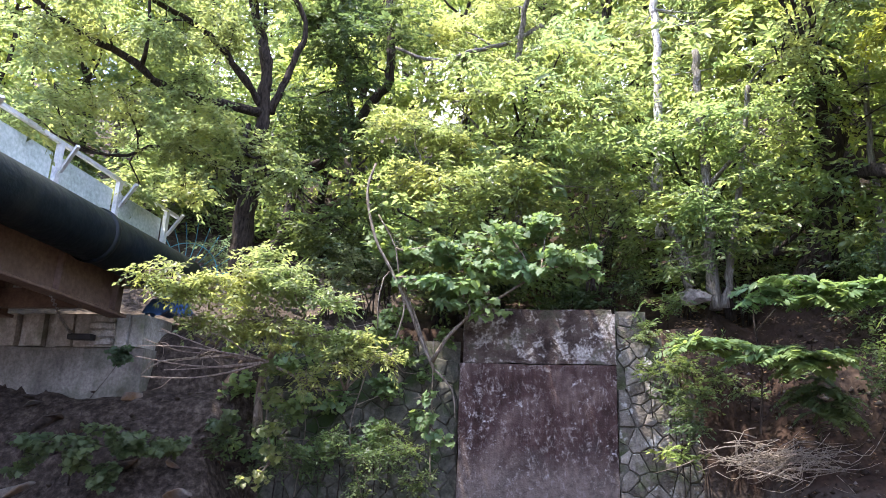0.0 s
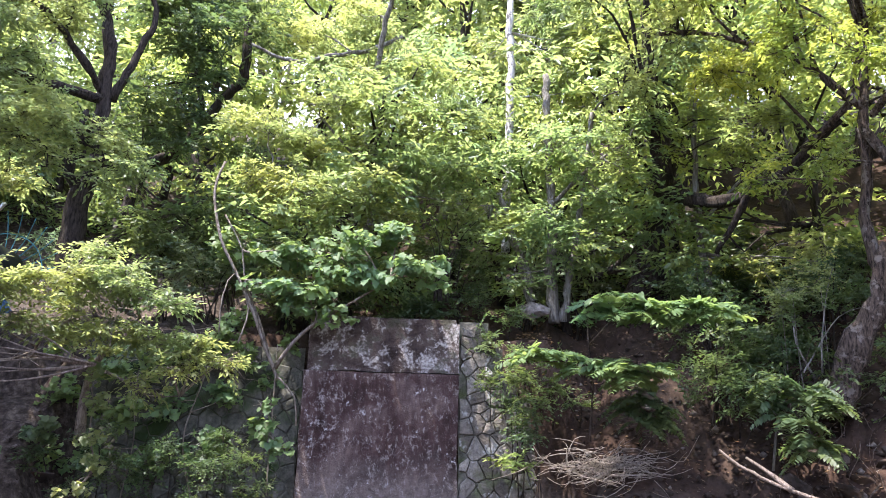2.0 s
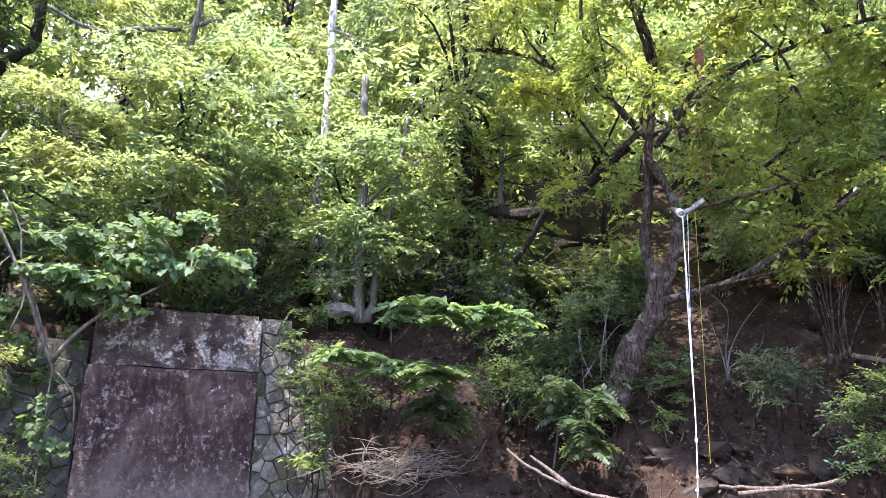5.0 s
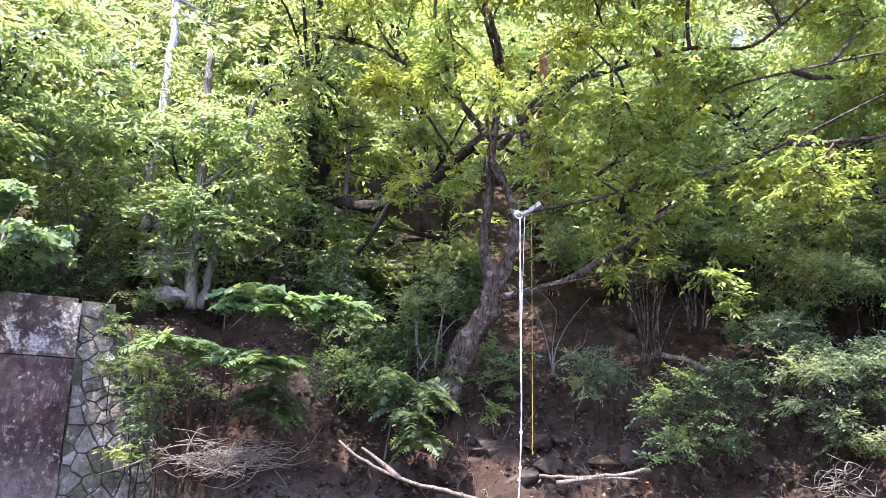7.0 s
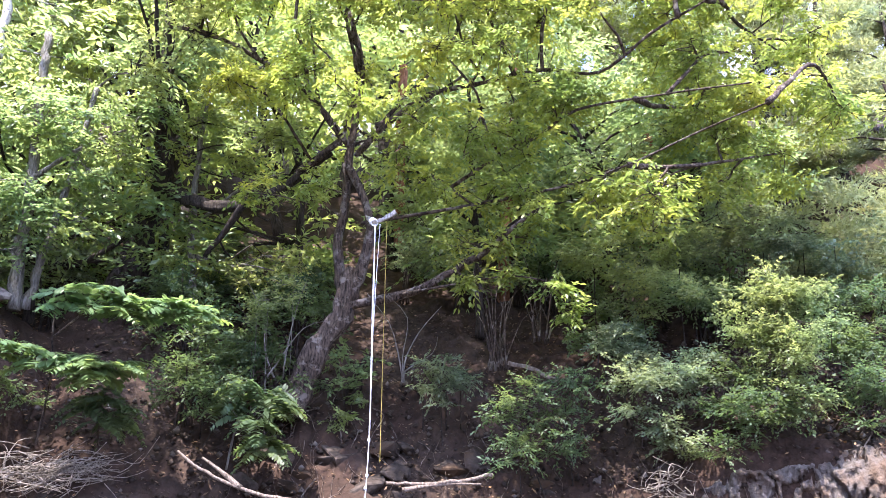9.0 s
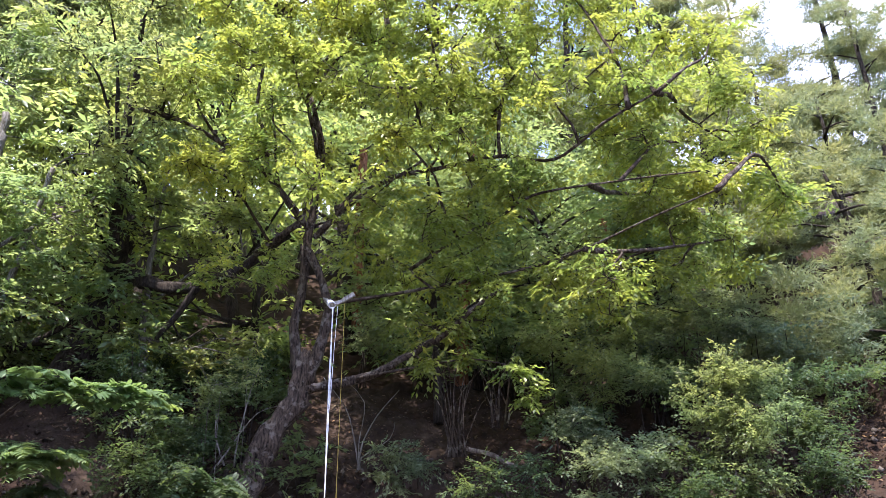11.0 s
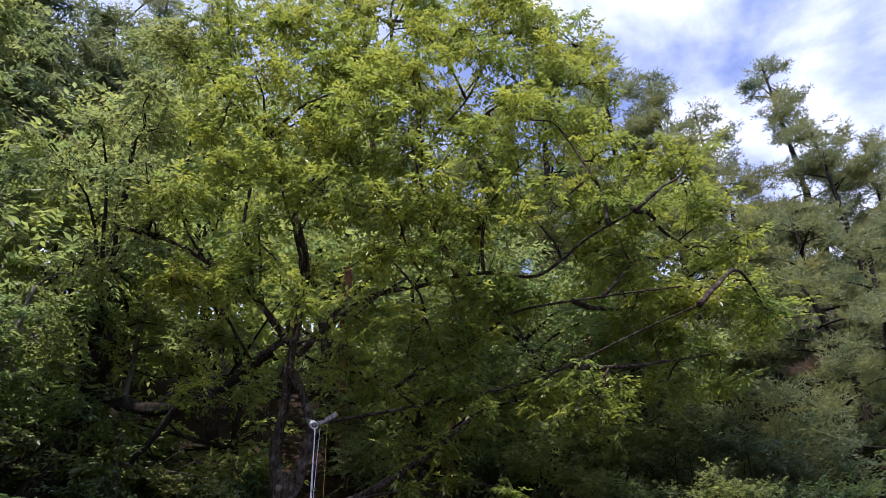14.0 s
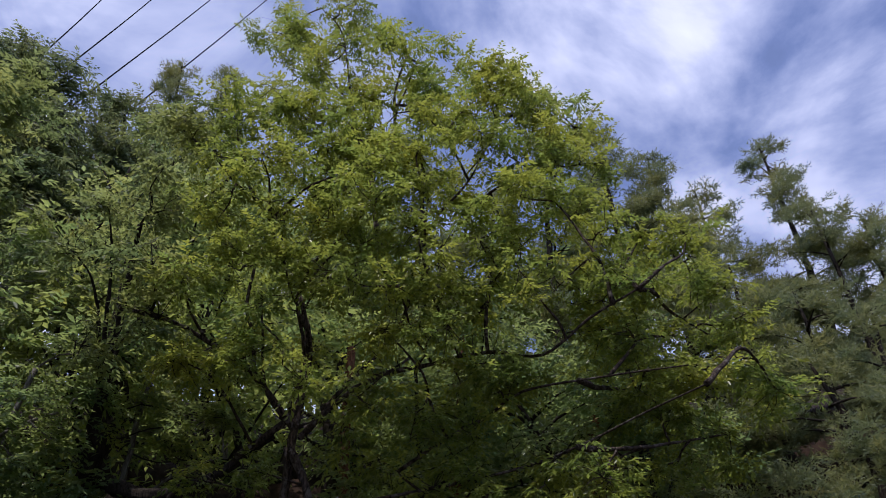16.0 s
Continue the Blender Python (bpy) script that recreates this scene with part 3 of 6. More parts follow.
def build_ground():
    az = np.radians(np.r_[-180:-60:6, -60:-42:2, -42:10:0.8, 10:80:0.45, 80:116:2, 116:180:6])
    rr = np.r_[0.02, 0.6, 2, 4, 6, 7.5, 8.4, np.arange(8.8, 12.8, 0.09), np.arange(12.8, 16, 0.2), np.arange(16, 24, 0.5), 25, 27, 30, 34, 40, 48, 60, 80, 120, 200, 400, 900, 2500]
    A, R = np.meshgrid(az, rr, indexing="ij")
    z = ground_height(np.degrees(A), R)
    x, y = np.sin(A) * R, np.cos(A) * R
    rough = np.interp(R, [7, 9.5, 16, 40], [0.02, 0.16, 0.30, 0.5])
    n = np.zeros_like(z)
    for i in range(z.shape[0]):
        for j in range(z.shape[1]):
            if R[i, j] < 100:
                p = Vector((x[i, j], y[i, j], z[i, j]))
                n[i, j] = noise.fractal(p * 0.9, 1.0, 2.0, 5) + 0.5 * noise.cell(p * 2.6) * (R[i, j] < 15)
                if 9.3 < R[i, j] < 13 and 13 < math.degrees(az[i]) < 82:
                    q = Vector((p.x * 1.5, p.y * 1.5, p.z * 2.4)) + noise.noise_vector(p * 1.3) * 0.4
                    for size, deep in ((1.2, 0.34), (3.0, 0.20)):
                        near, cell = noise.voronoi(q * size)
                        n[i, j] += deep * (noise.noise(cell[0] * 7.3) + 0.8 * (q * size - cell[0]).dot(noise.noise_vector(cell[0] * 3.1))) - deep * 1.1 * max(0.0, 1 - (near[1] - near[0]) / 0.12)
    walled = (np.degrees(A) > -24) & (np.degrees(A) < 13) & (R < 13.2)
    z = z + n * rough * np.where(walled, 0.1, 1) * np.where(np.degrees(A) < -24, 0.35, 1)
    v = np.stack([x, y, z], -1).reshape(-1, 3)
    na, nr = z.shape
    i, j = np.meshgrid(np.arange(na), np.arange(nr - 1), indexing="ij")
    k = (i + 1) % na
    f = np.stack([i * nr + j, i * nr + j + 1, k * nr + j + 1, k * nr + j], -1).reshape(-1, 4)
    cap = [int(np.argmin(np.abs(np.degrees(az) - a))) * nr for a in (-180, 90, 0, -90)]
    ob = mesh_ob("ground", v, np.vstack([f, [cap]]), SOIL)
    return tagged(ob, "brown earth and broken rock of a wooded river bank", "ground", kind="structure")


build_ground()


def height_at(x, y):
    return float(ground_height(np.array(math.degrees(math.atan2(x, y))), np.array(math.hypot(x, y))))


# ---- the old concrete abutment between rubble walls ----
def rough_block(name, lo, hi, mat, parent, wear=0.012, cuts=10, seed=0, label="", taper=0.0):
    """A cast block with slightly uneven faces and worn edges."""
    bm = bmesh.new()
    box(bm, lo, hi)
    bmesh.ops.subdivide_edges(bm, edges=bm.edges[:], cuts=cuts, use_grid_fill=True)
    for v in bm.verts:
        p = v.co
        edge = sum(min(abs(p[i] - lo[i]), abs(p[i] - hi[i])) < 1e-4 for i in range(3))
        d = noise.noise_vector(p * 2.3 + Vector((seed, 0, 0))) * wear + noise.noise_vector(p * 9) * wear * 0.5
        if edge >= 2:
            mid = (Vector(lo) + Vector(hi)) / 2
            d += (mid - p).normalized() * wear * (0.6 + noise.noise(p * 6))
        v.co = p + d
        if taper:
            v.co.x += (v.co.x - (lo[0] + hi[0]) / 2) * taper * (hi[2] - v.co.z)
    return part(name, bm, mat, parent, label)


abutment = thing("bridge_abutment", (-0.18, 11.5, 0.2), "old stained concrete bridge abutment with a stepped face", "abutment")
def local(p, t):
    return tuple(Vector(p) - Vector(t.location))
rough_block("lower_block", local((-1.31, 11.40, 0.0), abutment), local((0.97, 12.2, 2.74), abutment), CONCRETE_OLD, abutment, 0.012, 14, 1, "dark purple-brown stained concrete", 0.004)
rough_block("upper_block", local((-1.27, 11.46, 2.745), abutment), local((0.93, 12.2, 3.56), abutment), CONCRETE_WORN, abutment, 0.014, 12, 5, "upper concrete block with pale worn patches", 0.0)
rough_block("side_post", local((0.88, 11.43, 2.75), abutment), local((0.97, 12.0, 3.50), abutment), CONCRETE_WORN, abutment, 0.008, 6, 9)


def clipped(poly, p, n):
    """The part of a polygon on the near side of the line through p with normal n."""
    out = []
    for a, b in zip(poly, poly[1:] + poly[:1]):
        da, db = (a - p) @ n, (b - p) @ n
        if da <= 0:
            out.append(a)
        if da * db < 0:
            out.append(a + (b - a) * da / (da - db))
    return out


def stone_wall(name, label, origin, nu, nv, size, surface, seed, right_edge, mat):
    """Rubble stones with many sides set in a backing; surface(u, w) gives a place and the way out of the wall."""
    rng = np.random.default_rng(seed)
    wall = thing(name, origin, label, "wall", kind="structure")
    o = np.array(origin)
    seeds = {(i, j): np.array([(i + 0.5 * (j % 2)) * size, j * size * 0.86]) + rng.normal(0, 0.30, 2) * size for i in range(-1, nu + 2) for j in range(-1, nv + 2)}
    vs, fs = [], []
    for j in range(nv + 1):
        for i in range(nu + 1):
            p, out = surface(i * size, j * size * 0.86)
            vs.append(np.array(p) - 0.002 * np.array(out) - o)
    for j in range(nv):
        for i in range(nu):
            if i * size < right_edge(j * size * 0.86) + 0.05:
                k = j * (nu + 1) + i
                fs.append((k, k + 1, k + nu + 2, k + nu + 1))
    mesh_ob("backing", np.array(vs), np.array(fs), MORTAR, wall, "dark earth and moss between stones")
    for (i, j), c in seeds.items():
        if c[0] > right_edge(c[1]) or c[0] < 0 or c[1] < 0 or c[1] > (nv - 0.4) * size * 0.86:
            continue
        poly = [c + np.array(d) * size * 1.4 for d in ((-1, -1), (1, -1), (1, 1), (-1, 1))]
        for a in range(i - 2, i + 3):
            for b in range(j - 2, j + 3):
                if (a, b) in seeds and (a, b) != (i, j):
                    n = seeds[a, b] - c
                    n = n / np.linalg.norm(n)
                    poly = clipped(poly, (seeds[a, b] + c) / 2 - n * rng.uniform(0.003, 0.008), n)
        poly = clipped(poly, np.array([0.01, 0]), np.array([-1.0, 0]))
        n = len(poly)
        if n < 3:
            continue
        mid = sum(poly) / n
        proud = rng.uniform(0.0, 0.018)
        v = []
        for k, h in ((1.0, -0.06), (0.99, 0.006 + proud), (0.91, 0.022 + proud)):
            for q in poly:
                q = mid + (q - mid) * k
                p, out = surface(q[0], q[1])
                v.append(np.array(p) + (h + rng.normal(0, 0.004)) * np.array(out) - o)
        p, out = surface(*mid)
        v.append(np.array(p) + (0.034 + proud) * np.array(out) - o)
        f = [(r * n + a, r * n + (a + 1) % n, (r + 1) * n + (a + 1) % n, (r + 1) * n + a) for r in (0, 1) for a in range(n)]
        f += [(2 * n + a, 2 * n + (a + 1) % n, 3 * n) for a in range(n)]
        bm = bmesh.new()
        bv = [bm.verts.new(q) for q in v]
        for q in f:
            bm.faces.new([bv[k] for k in q])
        part("stone", bm, mat, wall)
    return wall


def right_face(u, w):
    # battered wing wall that bends back from the abutment
    return (0.99 + u, 11.36 + 0.10 * w + 0.16 * u * u, 0.1 + w), (0.25 * u / (1 + u), -1.0, 0.12)


def left_face(u, w):
    return (-1.36 - u, 11.62 + 0.10 * w - 0.02 * u, 0.1 + w), (0.0, -1.0, 0.1)


# ---- the bridge ----
PIPE_FAR, PIPE_NEAR = (-5.92, 11.57, 4.03), (-6.14, 7.51, 4.22)
def build_bridge():
    far, near = np.array(PIPE_FAR), np.array(PIPE_NEAR)
    run = (near - far) / np.linalg.norm(near - far)
    end = far + run * 16
    pipe = thing("water_pipe", tuple(far), "thick dark green coated pipe hung beside a bridge", "pipe")
    p, q = smooth_line([far, far + run * 4, far + run * 9, end], (0.36, 0.36), 0.5)
    v, f = tube(p - far, q, 28)
    mesh_ob("pipe_body", v, f, PIPE_PAINT, pipe, smooth=True)
    for k in (2.3, 5.2, 8.1):
        p, q = smooth_line([far + run * k, far + run * (k + 0.09)], (0.385, 0.385), 0.05)
        v, f = tube(p - far, q, 28)
        mesh_ob("joint_band", v, f, PIPE_PAINT, pipe, smooth=True)
    bridge = thing("bridge", tuple(far), "brown steel girder bridge with a concrete deck", "bridge")
    m = Matrix.Translation(Vector((0, 0, 0)))
    x = Vector(run)
    side = Vector((0, 0, 1)).cross(x).normalized()
    if side.x > 0:
        side = -side
    up = x.cross(side).normalized()
    if up.z < 0:
        up = -up
    B = Matrix((x, side, up)).transposed().to_4x4()
    def beam(name, lo, hi, mat, bevel=0.008, label=""):
        bm = bmesh.new()
        box(bm, lo, hi, bevel, B)
        return part(name, bm, mat, bridge, label)
    for off in (0.38, 2.3, 4.2):
        beam("girder_web", (0.95, off, -0.80), (16, off + 0.02, -0.05), STEEL_BROWN)
        beam("bottom_flange", (0.95, off - 0.12, -0.835), (16, off + 0.14, -0.802), STEEL_BROWN)
        beam("top_flange", (0.95, off - 0.12, -0.05), (16, off + 0.14, -0.01), STEEL_BROWN)
        for k in np.arange(1.2, 16, 1.25):
            beam("stiffener", (k, off - 0.10, -0.80), (k + 0.016, off, -0.052), STEEL_BROWN)
    for k in np.arange(1.2, 16, 2.5):
        beam("cross_beam", (k, 0.42, -0.75), (k + 0.09, 4.2, -0.45), STEEL_BROWN)
    beam("deck", (-0.6, 0.25, 0.0), (16, 4.6, 0.24), CONCRETE_PALE, 0.02, "grey concrete deck slab")
    beam("kerb", (-0.6, 0.25, 0.243), (16, 0.55, 0.46), CONCRETE_PALE, 0.02)
    # railing of posts, braces and sheets
    rail = thing("railing", tuple(far), "white metal railing with pale green sheets on the bridge", "railing")
    def bar(name, lo, hi, mat, mm=B):
        bm = bmesh.new()
        box(bm, lo, hi, 0.006, mm)
        part(name, bm, mat, rail)
    for k in np.arange(0.1, 15, 1.35):
        bar("post", (k, 0.33, 0.465), (k + 0.07, 0.40, 1.12), WHITE_PAINT)
        bm = bmesh.new()
        box(bm, (-0.02, -0.02, 0), (0.02, 0.02, 0.5), 0.005, B @ Matrix.Translation((k + 0.04, 0.30, 0.72)) @ Matrix.Rotation(radians(55), 4, "X") @ Matrix.Rotation(radians(25), 4, "Y"))
        part("brace", bm, WHITE_PAINT, rail)
        bar("sheet", (k + 0.09, 0.42, 0.50), (k + 1.33, 0.435, 0.98), PANEL_GREEN)
    bar("top_rail", (-0.2, 0.34, 1.122), (15, 0.39, 1.17), WHITE_PAINT)
    # spiked guard at the pipe's end
    guard = thing("climbing_guard", tuple(far), "blue-green fan of thin metal spikes round a pipe", "guard")
    for k in range(15):
        a = radians(-8 + k * 14)
        d = side * -math.cos(a) + up * math.sin(a)
        p, q = smooth_line([Vector(d) * 0.30, Vector(d) * 0.62, Vector(d) * 0.95 + x * 0.12], (0.008, 0.006), 0.3)
        v, f = tube(np.array(p), q, 4)
        mesh_ob("spike", v, f, BLUE, guard)
    p = np.array([tuple((side * -math.cos(a) + up * math.sin(a)) * 0.62) for a in np.radians(np.linspace(-8, 188, 24))])
    v, f = tube(p, np.full(len(p), 0.008), 5)
    mesh_ob("hoop", v, f, BLUE, guard)


build_bridge()

seat = thing("concrete_abutment", (-7.4, 11.2, 2.0), "pale concrete bridge abutment cast in panels", "abutment")
rough_block("base_course", local((-10.6, 11.03, 1.5), seat), local((-6.12, 12.0, 2.84), seat), CONCRETE_SHADED, seat, 0.012, 12, 3)
for x0, x1, dy in ((-10.6, -9.0, 0.0), (-8.96, -8.30, 0.0), (-8.28, -8.14, 0.10), (-8.12, -7.84, 0.0), (-7.82, -7.64, 0.10), (-7.62, -7.34, 0.0), (-7.31, -6.64, 0.02), (-6.60, -6.40, -0.02), (-6.38, -6.16, 0.01)):
    rough_block("panel", local((x0, 11.0 + dy, 2.845), seat), local((x1, 11.9, 3.36), seat), CONCRETE_PALE, seat, 0.010, 5, x0)
for k, (x0, x1, z0, z1) in enumerate(((-7.0, -6.6, 3.12, 3.2), (-6.95, -6.62, 3.23, 3.32), (-6.98, -6.6, 3.0, 3.09), (-7.05, -6.65, 2.88, 2.97))):
    rough_block("spalled_block", local((x0, 10.93 + 0.01 * k, z0), seat), local((x1, 11.1, z1), seat), CONCRETE_PALE, seat, 0.008, 3, x0)


def chain(label, a, b, n):
    """A slack chain of oval links with a rubber pad at its foot."""
    t = thing("chain", a, label, "chain")
    a, b = np.array(a), np.array(b)
    for k in range(n):
        u = (k + 0.5) / n
        c = a + (b - a) * u - np.array((0, 0, 0.05 * math.sin(math.pi * u)))
        d = (b - a) / np.linalg.norm(b - a)
        s1 = np.cross(d, (0, 1, 0)) if k % 2 else np.cross(np.cross(d, (0, 1, 0)), d)
        s1 /= np.linalg.norm(s1)
        g = np.linspace(0, 2 * math.pi, 11)
        p = c - a + np.outer(np.cos(g) * np.linalg.norm(b - a) / n * 0.62, d) + np.outer(np.sin(g) * 0.022, s1)
        v, f = tube(p, np.full(len(p), 0.007), 5)
        mesh_ob("link", v, f, GALV, t, smooth=True)
    bm = bmesh.new()
    box(bm, (b[0] - a[0] - 0.02, b[1] - a[1] - 0.1, b[2] - a[2] - 0.08), (b[0] - a[0] + 0.36, b[1] - a[1] + 0.06, b[2] - a[2] + 0.01), 0.02)
    part("rubber_pad", bm, BLACK_RUBBER, t, "black rubber pad")


chain("rusty chain hanging between girder and abutment", (-6.45, 9.05, 3.36), (-7.14, 10.72, 2.99), 26)


def tarpaulin(label, at, w, h, seed):
    bm = bmesh.new()
    bmesh.ops.create_grid(bm, x_segments=18, y_segments=12, size=0.5)
    for v in bm.verts:
        x, y = v.co.x, v.co.y
        r = min(1.0, 2 * max(abs(x), abs(y)))
        v.co = Vector((x * w, y * w * 0.5, h * (1 - r ** 2.2) + 0.10 * noise.noise(Vector((x * 4, y * 4, seed))) - 0.02))
    part("tarpaulin", bm, TARP, None, label, True).location = at
    bpy.data.objects["tarpaulin"]["category"] = "tarpaulin"


tarpaulin("crumpled blue tarpaulin covering a heap by the bridge", (-6.13, 11.69, 3.48), 0.75, 0.34, 2.0)

# ---- trees on the bank ----
tree("maple_tree", "leafy tree with a forked dark trunk beside the bridge", "tree", [
    ("trunk", [(-4.92, 11.6, 3.8), (-4.98, 11.57, 4.45), (-4.97, 11.58, 4.93), (-4.91, 11.6, 5.43)], (0.17, 0.15)),
    ("limb", [(-4.91, 11.6, 5.41), (-4.76, 11.67, 6.04), (-4.83, 11.64, 6.96), (-4.8, 11.54, 7.86), (-5.06, 11.43, 8.79), (-5.24, 11.35, 9.64)], (0.12, 0.07)),
    ("limb", [(-4.94, 11.59, 5.4), (-5.09, 11.42, 5.56), (-5.03, 11.33, 5.97), (-4.99, 11.46, 6.68)], (0.08, 0.04)),
    ("limb", [(-4.84, 11.63, 7.06), (-5.11, 11.19, 7.48), (-5.47, 10.68, 7.92), (-6.06, 9.89, 8.1)], (0.07, 0.035)),
    ("limb", [(-4.86, 11.62, 6.95), (-5.5, 10.78, 6.83), (-5.91, 10.21, 6.82), (-6.24, 9.66, 7.02), (-6.67, 9, 7.13), (-7.03, 8.46, 7.35)], (0.085, 0.035)),
    ("limb", [(-6.1, 9.87, 6.96), (-5.95, 9.72, 7.42), (-5.93, 9.5, 8.04)], (0.04, 0.02)),
    ("limb", [(-4.93, 11.49, 5.88), (-5.9, 10.45, 5.91), (-6.22, 10.03, 5.59), (-6.53, 9.47, 5.44)], (0.05, 0.02)),
    ("limb", [(-4.73, 11.68, 6.97), (-4.42, 11.8, 7.98), (-4.29, 11.85, 8.78), (-4.73, 11.68, 9.61)], (0.07, 0.04))],
    [(-6.91, 8.56, 6.8, 0.73), (-6.39, 9.2, 7.32, 0.74), (-5.83, 10.03, 7.78, 0.79), (-6.66, 9, 6, 0.66), (-6.17, 9.7, 6.22, 0.66), (-5.62, 10.38, 6.99, 0.71),
     (-5.64, 10.14, 5.85, 0.68), (-5.02, 10.68, 6.29, 0.71), (-6.81, 8.38, 5.55, 0.59), (-4.48, 11.03, 5.99, 0.54), (-5.21, 10.92, 8.07, 0.75), (-4.17, 11.04, 5.61, 0.54),
     (-5.02, 10.46, 5.42, 0.43), (-6.38, 10.63, 5.31, 0.53), (-6.08, 11.49, 5.5, 0.57), (-7.01, 8.48, 7.62, 0.7), (-6.21, 9.56, 8.39, 0.77), (-5.1, 10.86, 9.2, 0.86)],
    LEAF_ZELKOVA, BARK_DARK, 11, leaf=0.095, width=0.042, cover=1.6, spray=0.36, pairs=6, hang=0.2, pad=dict(per=9, size=0.40, flat=0.26))

tree("dark_leaved_tree", "shaded leafy tree with a slanting dark limb", "tree", [
    ("trunk", [(-5.17, 13.55, 4.61), (-4.74, 13.49, 6.38), (-4.28, 13.54, 6.79), (-3.77, 13.59, 7.5), (-3.36, 13.59, 8.13), (-3.11, 13.65, 8.54), (-3.19, 13.63, 10.29), (-3.24, 13.62, 11.34)], (0.12, 0.07)),
    ("limb", [(-3.77, 13.59, 7.5), (-3.96, 13.43, 8.46), (-4.38, 13.09, 9.27)], (0.06, 0.03))],
    [(-4.19, 12.52, 8.93, 1.01), (-3.35, 12.77, 8.45, 0.9), (-4.2, 12.51, 7.56, 0.83), (-3.62, 12.9, 6.93, 0.84), (-4.4, 12.66, 6.84, 0.62), (-3.03, 13.05, 9.55, 0.88),
     (-4.06, 12.56, 10.03, 0.97), (-3.88, 13.03, 5.45, 0.72), (-4.54, 12.82, 5.28, 0.71), (-3.37, 13.18, 5.16, 0.62), (-4.07, 12.77, 4.85, 0.6)],
    LEAF_DEEP_SHADED, BARK_DARK, 12, leaf=0.13, width=0.052, cover=1.9, spray=0.42)

tree("low_maple", "low spreading young tree growing over a stone wall", "tree", [
    ("trunk", [(-4, 10.46, 1.68), (-3.95, 10.27, 2.21), (-3.82, 10.1, 2.54), (-3.57, 9.98, 2.88), (-3.27, 9.98, 3.19)], (0.07, 0.02)),
    ("limb", [(-3.83, 10.1, 2.5), (-4.06, 9.79, 2.6), (-4.47, 9.39, 2.55), (-4.81, 9.11, 2.46), (-5, 9.01, 2.29)], (0.035, 0.008)),
    ("limb", [(-3.82, 10.1, 2.54), (-3.43, 9.92, 2.42), (-3.01, 9.85, 2.2), (-2.63, 9.86, 2.21)], (0.03, 0.006)),
    ("limb", [(-3.56, 9.98, 2.84), (-4.05, 9.69, 3.29), (-4.49, 9.38, 3.53), (-4.88, 9.18, 3.64)], (0.03, 0.008))],
    [(-4.69, 8.49, 3.48, 0.24), (-4.43, 8.63, 3.37, 0.32), (-4.08, 8.91, 3.43, 0.4), (-3.75, 9.27, 3.55, 0.42), (-3.28, 9.45, 3.44, 0.4), (-2.81, 9.7, 3.3, 0.3), (-4.24, 8.73, 2.94, 0.26), (-3.82, 9.02, 2.92, 0.32), (-3.4, 9.3, 2.9, 0.34), (-2.96, 9.55, 2.83, 0.32), (-2.47, 9.69, 2.82, 0.32), (-2.07, 9.78, 2.65, 0.2), (-2.64, 9.54, 2.47, 0.22), (-2.98, 9.44, 2.3, 0.18), (-3.76, 9.59, 3.96, 0.3)],
    LEAF_ZELKOVA, VINE, 13, leaf=0.075, width=0.034, cover=1.9, spray=0.30, pairs=6, hang=0.2, lean=0.45, pad=dict(per=9, size=0.5, flat=0.14))

tree("wild_grape_vine", "broad-leaved wild vine hanging over the top of a concrete abutment", "vine", [
    ("stem", [(-1.64, 11.18, 2.57), (-1.85, 11.05, 3.04), (-2.04, 10.91, 3.52), (-2.32, 10.85, 4.06), (-2.56, 10.8, 4.52), (-2.73, 10.86, 5.25), (-2.65, 10.98, 5.75)], (0.025, 0.018)),
    ("stem", [(-1.69, 11.17, 2.65), (-1.95, 11.08, 3.38), (-2.2, 10.98, 3.95), (-2.27, 10.97, 4.39), (-2.55, 10.91, 4.9)], (0.02, 0.012)),
    ("stem", [(-1.68, 11.12, 2.72), (-1.47, 11, 3.04), (-1.14, 10.94, 3.36), (-0.74, 10.98, 3.62), (-0.09, 10.9, 4.03)], (0.028, 0.012)),
    ("stem", [(-2.19, 10.88, 3.02), (-2.09, 10.9, 3.52), (-2.32, 10.85, 4.01), (-2.43, 10.73, 3.65), (-2.43, 10.73, 3.15)], (0.014, 0.01)),
    ("stem", [(-1.69, 11.17, 2.65), (-1.39, 11.21, 2.33), (-1.34, 11.22, 1.93)], (0.016, 0.01))],
    [(-1.23, 10.93, 3.69, 0.45), (-0.57, 10.88, 4.02, 0.49), (0.04, 10.9, 4.19, 0.41), (0.48, 10.99, 4.17, 0.29), (-1.74, 10.96, 3.87, 0.38), (-0.59, 11.18, 4.61, 0.47), (-0.89, 10.86, 3.48, 0.26),
     (-0.09, 11.3, 4.82, 0.43), (-1.18, 11.14, 4.43, 0.43), (-1.72, 11.27, 4.46, 0.43), (-2.36, 11.36, 4.67, 0.44)],
    LEAF_VINE, VINE, 14, "lobed", leaf=0.135, cover=1.5, pad=dict(per=8, size=0.5, flat=0.4))

